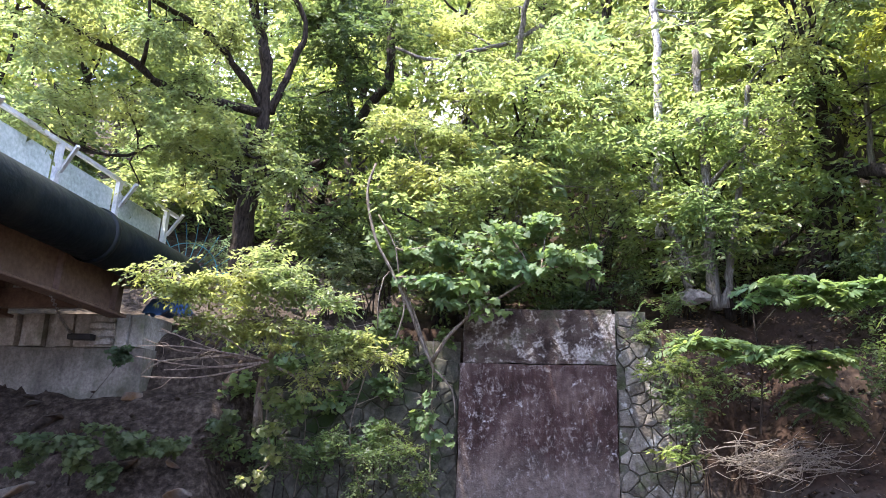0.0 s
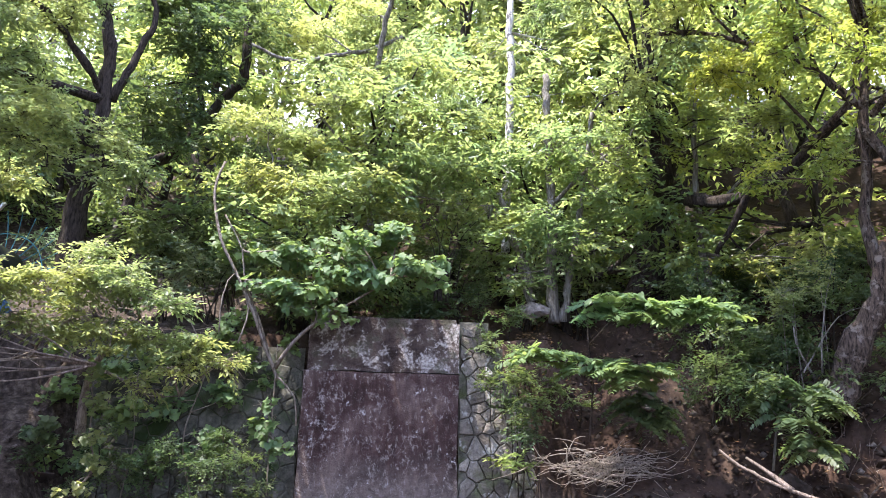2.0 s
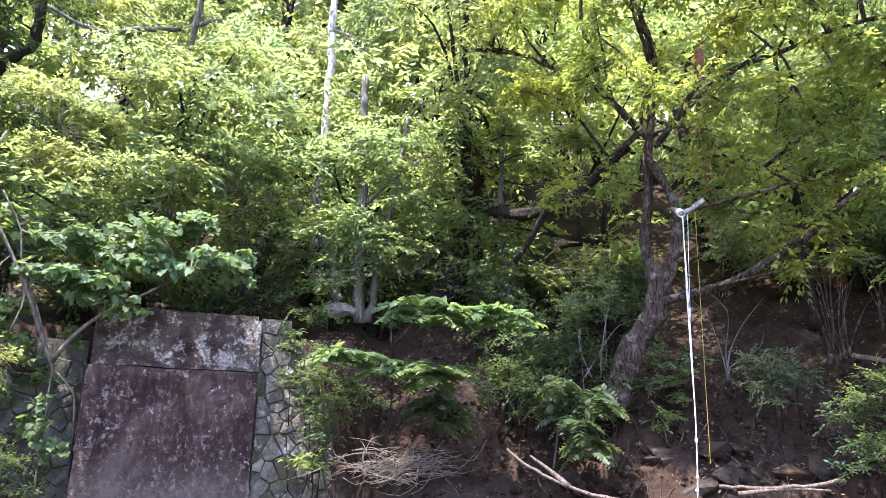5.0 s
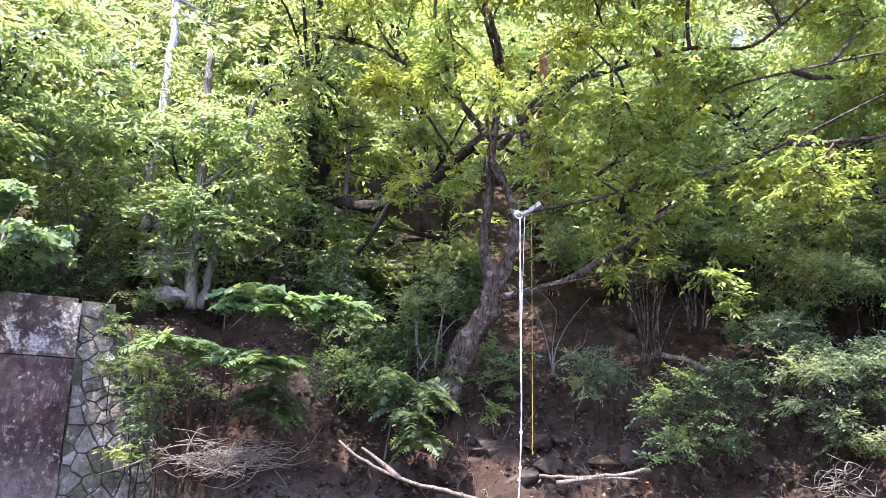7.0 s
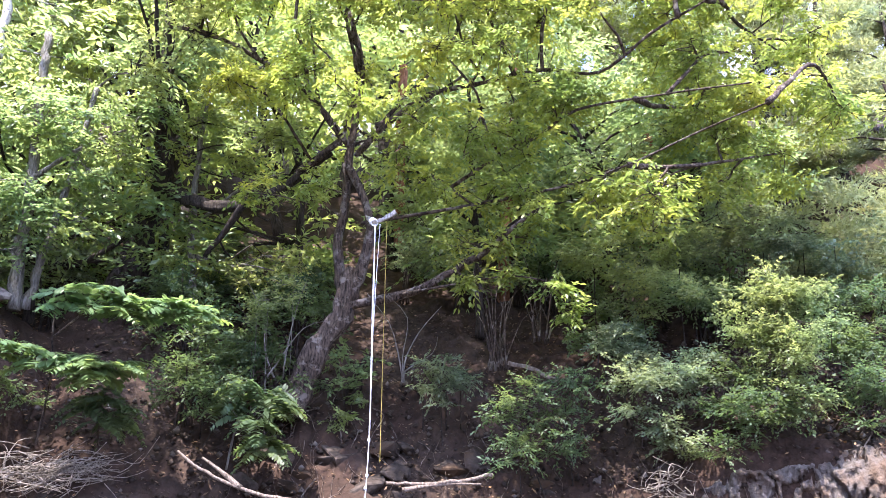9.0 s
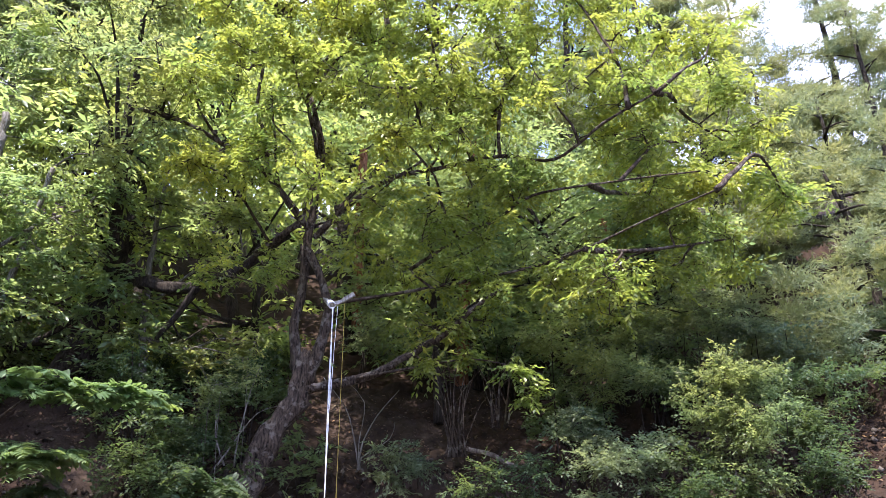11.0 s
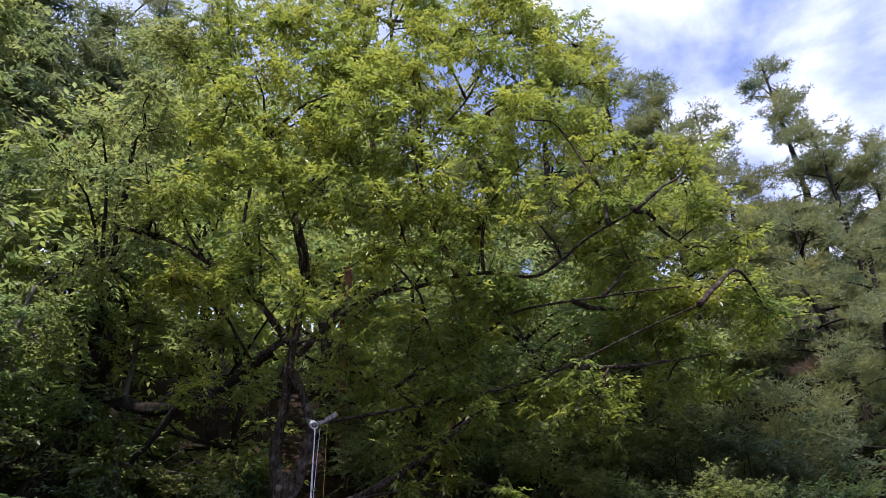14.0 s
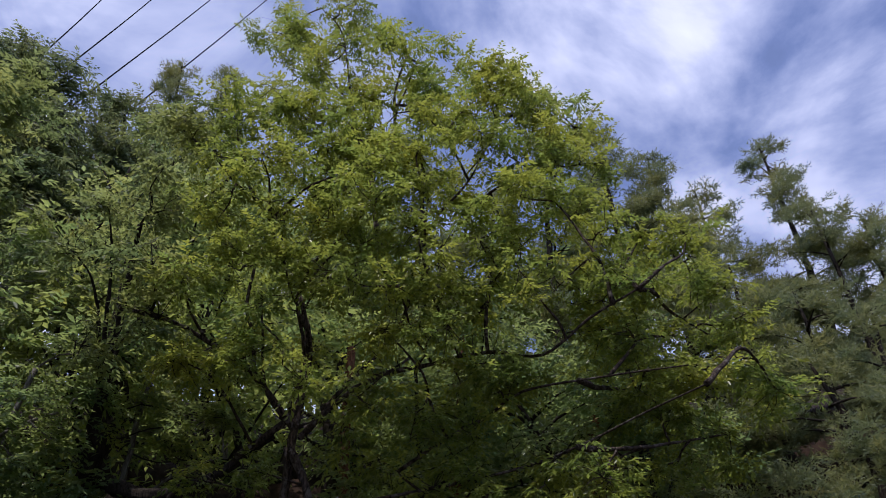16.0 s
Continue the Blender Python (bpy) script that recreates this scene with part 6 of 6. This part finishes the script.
def rock_face():
    """A low broken cliff with upright cracks and stepped layers along the foot of the bank."""
    na, nz = 420, 50
    A, T = np.meshgrid(np.radians(np.linspace(40, 82, na)), np.linspace(0, 1, nz), indexing="ij")
    deg = np.degrees(A)
    top = 1.42 * np.interp(deg, [40, 47, 56, 62, 82], [0.2, 0.45, 0.62, 1, 1.1])
    z = 0.15 + T * (top + 0.25)
    r = 9.76 + 0.30 * T ** 1.4 + 0.55 * np.clip(T - 0.82, 0, 1) * 5
    x, y = np.sin(A) * r, np.cos(A) * r
    v = np.zeros((na, nz, 3))
    for i in range(na):
        for j in range(nz):
            p = Vector((x[i, j], y[i, j], z[i, j]))
            q = Vector((p.x * 2.0 + 0.3 * p.z, p.y * 2.0, p.z * 0.55)) + noise.noise_vector(p * 1.7) * 0.25
            d = 0.0
            for size, deep in ((1.3, 0.11), (2.7, 0.09), (5.5, 0.05)):
                near, cell = noise.voronoi(q * size)
                d += deep * (noise.noise(cell[0] * 7.3) + 0.6 * (q * size - cell[0]).dot(noise.noise_vector(cell[0] * 3.1)))
                d += deep * 0.5 * max(0.0, 1 - (near[1] - near[0]) / 0.05)
            d += 0.07 * abs(noise.noise(Vector((p.x * 13, p.y * 13, p.z * 2.2)))) + 0.07 * noise.fractal(Vector((p.x * 6, p.y * 6, p.z * 3)), 0.8, 2.0, 5)
            k = 1 + d / 9.8
            v[i, j] = (p.x * k, p.y * k, p.z + 0.05 * noise.noise(p * 5) + 0.08 * T[i, j] * noise.noise(p * 2))
    i, j = np.meshgrid(np.arange(na - 1), np.arange(nz - 1), indexing="ij")
    f = np.stack([i * nz + j, i * nz + j + 1, (i + 1) * nz + j + 1, (i + 1) * nz + j], -1).reshape(-1, 4)
    tagged(mesh_ob("rock_face", v.reshape(-1, 3), f, ROCK_LEDGE), "low cracked grey-brown rock face at the foot of the bank", "rock", kind="structure")


rock_face()
rng = np.random.default_rng(15)
for k in range(8):
    az = rng.uniform(48, 78)
    r = 10.3 + rng.uniform(-0.1, 0.8)
    x, y = math.sin(radians(az)) * r, math.cos(radians(az)) * r
    rock("weathered grey rock lying on the bank", (x, y, height_at(x, y) + rng.uniform(-0.10, -0.02)), rng.uniform(0.06, 0.16), ROCK_LEDGE, 400 + k, (1.3, 0.8, rng.uniform(0.5, 0.9)), "rocks along the bank")
rng = np.random.default_rng(14)
for k in range(24):
    az = rng.uniform(50, 76) if k < 12 else rng.uniform(26, 50)
    r = 10.0 + rng.uniform(-0.25, 0.7)
    x, y = math.sin(radians(az)) * r, math.cos(radians(az)) * r
    rock("angular grey-brown rock embedded in the bank" if k < 12 else "dark broken rock at the bank's foot", (x, y, height_at(x, y) + rng.uniform(-0.12, -0.03)), rng.uniform(0.08, 0.24), ROCK_DARK, 300 + k, (1.2, 0.9, rng.uniform(0.45, 0.8)))

rng = np.random.default_rng(18)
for k in range(44):
    az = rng.uniform(27, 56)
    r = 9.9 + 1.5 * rng.random() ** 1.5
    x, y = math.sin(radians(az)) * r, math.cos(radians(az)) * r
    rock("dark angular slab of rock set in the earth bank", (x, y, height_at(x, y) + rng.uniform(-0.16, -0.06)), rng.uniform(0.12, 0.30), ROCK_DARK, 500 + k, (1.4, 1.0, rng.uniform(0.35, 0.6)))

rng = np.random.default_rng(21)
for k in range(46):
    az = rng.uniform(-42, -22)
    r = bank_toe(np.array(az)) + rng.uniform(-1.2, 1.6)
    x, y = math.sin(radians(az)) * r, math.cos(radians(az)) * r
    rock("dark rubble stone on the shaded slope under the bridge", (x, y, height_at(x, y) + rng.uniform(-0.02, 0.05)), rng.uniform(0.09, 0.24), ROCK if k % 4 == 0 else ROCK_DARK, 600 + k, (1.4, 1.0, rng.uniform(0.35, 0.6)), "rubble under the bridge")

# tall drooping trees against the sky
tree("tall_walnut", "tall dark green tree with drooping leaves against the sky", "tree", [
    ("trunk", [(4.85, 18.37, 9.71), (3.67, 18.64, 14.25), (2.87, 18.78, 17.09), (2.48, 18.84, 19.65)], (0.16, 0.05)),
    ("limb", [(3.67, 18.64, 14.25), (2.5, 18.83, 16.88), (1.89, 18.91, 18.51)], (0.07, 0.03))],
    [(2.25, 18.36, 19.8, 1.13), (1.97, 18.39, 18.62, 1.09), (3.08, 18.14, 18.81, 1.03), (2.81, 18.08, 17.41, 1.07), (3.66, 17.83, 16.73, 0.88), (2.62, 18.01, 15.95, 0.93), (3.38, 17.68, 14.83, 1), (4.27, 17.49, 14.46, 0.83), (3.03, 17.74, 13.74, 0.87), (1.08, 18.47, 18.67, 1.24),
     (1.74, 18.32, 15.98, 1.16), (3.47, 18.17, 15.2, 0.9), (2.85, 18.28, 16.5, 0.9), (3.67, 18.44, 18.0, 0.8), (3.23, 17.71, 13.4, 0.9)],
    LEAF_GREY, BARK_DARK, 71, leaf=0.19, width=0.06, cover=2.6, spray=0.6, pairs=7, hang=0.5)
tree("tall_walnut", "dark green round-topped tree with drooping leaves against the sky", "tree", [
    ("trunk", [(6.78, 18.82, 11.8), (5.97, 19.09, 15.73), (5.72, 19.16, 18.09), (5.39, 19.26, 20.17)], (0.14, 0.04)),
    ("limb", [(5.96, 19.09, 16.16), (6.29, 18.99, 18.09), (6.31, 18.98, 19.32)], (0.05, 0.02))],
    [(5.11, 18.92, 20.23, 0.92), (4.76, 18.91, 18.95, 0.83), (5.93, 18.58, 19.16, 0.82), (5.54, 18.59, 18.06, 0.95), (6.35, 18.33, 17.93, 0.69), (5.15, 18.71, 16.97, 0.85), (6.22, 18.27, 16.68, 0.85), (4.6, 17.92, 15.7, 0.9), (5.05, 18.32, 17.9, 0.8), (5.2, 17.9, 15.0, 0.9)],
    LEAF_GREY, BARK_DARK, 72, leaf=0.19, width=0.06, cover=2.6, spray=0.6, pairs=7, hang=0.5)

# red pine stems inside the wood
for pts in ([(10.79, 10.42, 4.21), (10.9, 10.31, 7.18), (10.97, 10.23, 9.03), (11.05, 10.15, 10.39)], [(9.88, 12.58, 6.14), (9.86, 12.6, 7.69), (9.87, 12.59, 9.32), (9.9, 12.57, 10.45)], [(12.14, 7.92, 5.3), (12.2, 7.84, 6.76), (12.24, 7.77, 7.82)]):
    st = thing("red_pine", pts[0], "bare reddish pine stem inside the wood", "tree")
    p, q = smooth_line(pts, (0.13, 0.10))
    v, f = tube(p - np.array(pts[0]), q, 12, 0.04, np.random.default_rng(3))
    mesh_ob("trunk", v, f, BARK_RED, st, smooth=True)

# ---- ropes ----
def rope(name, label, pts, r, mat, knots=()):
    t = thing(name, pts[0], label, "rope")
    p, q = smooth_line(pts, (r, r), 0.06)
    q = q * (1 + 0.25 * np.sin(np.arange(len(q)) * 2.2))
    v, f = tube(p - np.array(pts[0]), q, 6)
    mesh_ob("strand", v, f, mat, t, smooth=True)
    for k in knots:
        bm = bmesh.new()
        bmesh.ops.create_icosphere(bm, subdivisions=2, radius=r * 2.4)
        for vv in bm.verts:
            vv.co = Vector((vv.co.x, vv.co.y, vv.co.z * 1.4)) + noise.noise_vector(vv.co * 40) * r * 0.8 + Vector(k) - Vector(pts[0])
        part("knot", bm, mat, t, smooth=True)
    return t


rope("rope", "long knotted white rope hanging from a branch stub", [(5.91, 8.07, 4.72), (5.9, 8.07, 3.44), (5.91, 8.07, 2.34), (5.9, 8.07, 1.85), (5.89, 8.08, 1.44), (5.87, 8.09, 1.1), (5.85, 8.11, 0.93)], 0.0085, ROPE_WHITE,
     [(5.9, 8.07, 1.88), (5.89, 8.08, 1.45), (5.88, 8.09, 1.3)])
rope("rope", "second white rope hanging double from the stub", [(5.9, 8.07, 4.72), (5.91, 8.06, 3.97), (5.91, 8.06, 3.07), (5.91, 8.07, 2.34)], 0.005, ROPE_WHITE)
rope("rope", "thin pale line hanging beside the white rope", [(5.96, 8.03, 4.73), (5.94, 8.05, 4.05), (5.92, 8.06, 3.36)], 0.004, ROPE_WHITE)
rope("rope", "thin yellow rope with a knotted end", [(6.03, 7.97, 4.78), (6.03, 7.98, 3.82), (6.02, 7.98, 2.7), (6.02, 7.99, 1.61)], 0.0042, ROPE_YELLOW, [(6.02, 7.99, 1.63)])
stub = thing("branch_stub", (6.44, 9.02, 5.15), "pale sawn branch stub wrapped with white rope", "branch")
p, q = smooth_line([(6.4, 8.95, 5.15), (6.1, 8.42, 4.91), (5.92, 8.12, 4.77), (5.99, 7.99, 4.8), (6.1, 7.86, 4.9)], [0.04, 0.04, 0.034, 0.026, 0.034], 0.05)
v, f = tube(p - np.array(stub.location), q, 14, 0.16, np.random.default_rng(4))
mesh_ob("stub_wood", v, f, STUB_WOOD, stub, "bleached barkless wood", smooth=True)
for k in range(9):
    c = np.array((5.93, 8.13, 4.775)) + np.array((0.017, 0.030, 0.014)) * (k - 2) * (1 if k < 6 else 0.9)
    d = np.array((0.017, 0.030, 0.014)) / np.linalg.norm((0.017, 0.030, 0.014))
    u = np.cross(d, (0, 0, 1.0))
    u /= np.linalg.norm(u)
    w = np.cross(d, u)
    g = np.linspace(0, 2 * math.pi, 13)
    ring = c + 0.044 * (np.outer(np.cos(g), u) + np.outer(np.sin(g), w)) + np.outer(np.sin(g + k) * 0.012, d)
    v, f = tube(ring - np.array(stub.location), np.full(len(ring), 0.009), 5)
    mesh_ob("rope_coil", v, f, ROPE_WHITE, stub, "white rope lashed round the stub", smooth=True)

# ---- dead wood, roots and stones on the bank ----
def log(name, label, pts, r0, r1, mat, extra=()):
    t = thing(name, pts[0], label, "branch")
    p, q = smooth_line(pts, (r0, r1), 0.08)
    rng = np.random.default_rng(len(pts) * 7 + int(100 * r0))
    p[1:-1] += rng.normal(0, 0.006, (len(p) - 2, 3))
    v, f = tube(p - np.array(pts[0]), q, 8, 0.06, rng)
    mesh_ob("stem", v, f, mat, t, smooth=True)
    for e in extra:
        p, q = smooth_line(e, (r1 * 1.4, r1 * 0.5), 0.08)
        v, f = tube(p - np.array(pts[0]), q, 6, 0.06, rng)
        mesh_ob("side_branch", v, f, mat, t, smooth=True)


log("fallen_branch", "long bleached fallen branch lying on the earth bank", [(3.95, 9.29, 1.74), (4.16, 9.04, 1.52), (4.6, 8.65, 1.27), (5, 8.37, 1.17), (5.38, 8.07, 1.04)], 0.014, 0.028, DEAD_WOOD, [[(4.52, 8.72, 1.31), (4.33, 8.9, 1.51), (4.18, 9.09, 1.66)]])
log("fallen_branch", "short bleached log caught on the slope", [(8.1, 7.73, 3), (8.28, 7.46, 2.91), (8.49, 7.15, 2.72)], 0.035, 0.03, DEAD_WOOD)
log("fallen_branch", "driftwood pole at the foot of the bank", [(6.08, 7.94, 1.36), (6.64, 7.48, 1.36), (7.15, 7.13, 1.46)], 0.02, 0.025, DEAD_WOOD, [[(6.21, 7.77, 1.28), (6.64, 7.48, 1.35), (6.98, 7.16, 1.35)]])


def brush_pile(label, centre, w, d, n, seed):
    rng = np.random.default_rng(seed)
    c = np.array(centre)
    t = thing("brush_pile", centre, label, "brushwood", kind="stuff")
    out = []
    for _ in range(n):
        a = c + rng.normal(0, 1, 3) * (w * 0.42, d * 0.4, 0.10)
        ang = rng.normal(0.35, 0.6) + (math.pi if rng.random() < 0.3 else 0)
        ln = rng.uniform(0.3, 1.0) * w
        e = a + (math.cos(ang) * ln, rng.normal(0, 0.12), math.sin(ang) * ln * 0.45)
        p, q = smooth_line([a, (a + e) / 2 + rng.normal(0, 0.07, 3), e], (rng.uniform(0.004, 0.010), 0.003), 0.12)
        out.append(tube(p - c, q, 4))
    v, f = joined(out)
    mesh_ob("sticks", v, f, VINE, t)


brush_pile("heap of dry bare sticks on the earth bank", (2.63, 9.8, 1.49), 0.75, 0.35, 190, 5)
brush_pile("heap of dry stalks under the bushes", (8.35, 5.32, 1.34), 0.55, 0.25, 45, 6)

low_twigs = thing("bare_branch", (-3.42, 9.13, 2.49), "dead bleached branch with bare forked twigs", "branch")
rng = np.random.default_rng(9)
root = np.array((-3.42, 9.13, 2.49))
tips = [(-4.59, 8.09, 2.42), (-4.51, 8.13, 2.2), (-4.57, 8.21, 2.63), (-4.43, 8.29, 2.76), (-4.6, 8.14, 2.54), (-4.11, 8.57, 2.78), (-4.25, 8.38, 2.4), (-4.33, 8.29, 2.29)]
for e in tips:
    e = np.array(e)
    p, q = smooth_line([root, root + (e - root) * 0.3 + rng.normal(0, 0.05, 3), root + (e - root) * 0.7 + rng.normal(0, 0.05, 3) - (0, 0, 0.05), e], (0.016, 0.005), 0.1)
    v, f = tube(p - root, q, 5)
    mesh_ob("twig", v, f, DEAD_WOOD, low_twigs)
    for _ in range(2):
        k = p[int(len(p) * rng.uniform(0.4, 0.9))]
        w = k + rng.normal(0, 0.14, 3) * (1.2, 0.6, 0.8) + (-0.1, 0, 0)
        p2, q2 = smooth_line([k, (k + w) / 2 + rng.normal(0, 0.02, 3), w], (0.007, 0.003), 0.1)
        v, f = tube(p2 - root, q2, 4)
        mesh_ob("twig", v, f, DEAD_WOOD, low_twigs)


def boulder(label, at, size, mat, seed, squash=(1, 1, 0.7)):
    bm = bmesh.new()
    bmesh.ops.create_icosphere(bm, subdivisions=3, radius=size)
    for v in bm.verts:
        p = v.co.copy()
        k = 1 + 0.35 * noise.noise(p / size * 1.1 + Vector((seed, 0, 0))) + 0.12 * noise.cell(p / size * 2.2 + Vector((0, seed, 0)))
        v.co = Vector((p.x * squash[0], p.y * squash[1], p.z * squash[2])) * k
    ob = part("boulder", bm, mat, None, label)
    ob.location = at
    return tagged(ob, label, "rock")


boulder("pale rounded stone beside the grey stems", (2.29, 12.39, 3.94), 0.22, ROCK_PALE, 3, (1.1, 0.7, 0.6))


def bare_stems(label, foot, n, height, seed, mat):
    """A clump of thin bare stems rising from one stool."""
    rng = np.random.default_rng(seed)
    t = thing("bare_shrub", foot, label, "shrub")
    for _ in range(n):
        a, h = rng.uniform(0, 6.28), height * rng.uniform(0.35, 1.1)
        e = np.array((math.cos(a) * rng.uniform(0.3, 1.0), math.sin(a) * 0.5 * rng.random(), h))
        o = np.array((rng.normal(0, 0.09), rng.normal(0, 0.06), -0.15))
        p, q = smooth_line([o, o * 0.8 + e * (0.15, 0.2, 0.3) + rng.normal(0, 0.05, 3), o * 0.4 + e * (0.5, 0.5, 0.7) + rng.normal(0, 0.07, 3), e], (rng.uniform(0.008, 0.022), 0.004), 0.15)
        v, f = tube(p, q, 5)
        mesh_ob("stem", v, f, mat, t, smooth=True)


bare_stems("clump of thin bare grey stems on the slope", (8.57, 8.4, 3.13), 15, 1.7, 1, BARK)
bare_stems("clump of thin bare brown stems on the slope", (9.44, 8.34, 3.66), 9, 1.6, 2, BARK)
bare_stems("slender leaning bare stems", (7.28, 9.04, 2.91), 4, 1.2, 3, BARK_PALE)
bare_stems("pale bare stems beside the fern shrub", (5.54, 9.85, 2.92), 3, 1.1, 4, BARK_PALE)
bare_stems("thin upright stems above the wall", (0.73, 12.58, 4.21), 8, 1.5, 5, BARK_DARK)


def hanging_roots():
    rng = np.random.default_rng(8)
    t = thing("exposed_roots", (5.89, 9.29, 2.25), "bare twisting roots hanging over the eroded bank", "roots", kind="stuff")
    o = np.array((5.89, 9.29, 2.25))
    out = []
    for k in range(80):
        az = math.radians(rng.normal(33, 2.2) if k < 30 else rng.uniform(26, 76))
        r = rng.uniform(10.5, 12.2)
        pts = []
        for i in range(5):
            x, y = math.sin(az) * r, math.cos(az) * r
            pts.append((x, y, height_at(x, y) + rng.uniform(0.02, 0.14)))
            r -= rng.uniform(0.08, 0.28)
            az += rng.normal(0, 0.012)
        p, q = smooth_line(pts, (rng.uniform(0.004, 0.014), 0.003), 0.1)
        out.append(tube(p - o, q, 5))
    v, f = joined(out)
    mesh_ob("root", v, f, BARK, t, smooth=True)


hanging_roots()

# ---- power lines over the wood ----
for a, b in (((5.1, 39.67, 40.05), (11.14, 58.96, 72.07)), ((7.1, 39.36, 41.43), (15.86, 57.87, 76.08)), ((9.24, 38.92, 41.13), (21.39, 56.06, 79.23)), ((11.88, 38.19, 41.04), (26.38, 53.89, 80.57))):
    w = thing("power_line", a, "thin black overhead cable against the sky", "cable")
    a, b = np.array(a), np.array(b)
    p, q = smooth_line([a - (b - a) * 0.6, a, (a + b) / 2 - (0, 0, 0.1), b, b + (b - a) * 1.2], (0.05, 0.05), 2.0)
    v, f = tube(p - a, q, 6)
    mesh_ob("wire", v, f, CABLE, w, smooth=True)

# ---- stones of the rubble walls ----
stone_wall("wall_east", "battered rubble stone wing wall with open mossy joints", (0.99, 11.4, 0.1), 10, 18, 0.225, right_face, 51, lambda w: 0.22 + 0.58 * max(0.0, 3.3 - w), STONE)
stone_wall("wall_west", "shaded rubble stone wall beside the abutment", (-1.36, 11.6, 0.1), 13, 13, 0.27, left_face, 52, lambda w: 3.4, STONE_MOSSY_SHADED)
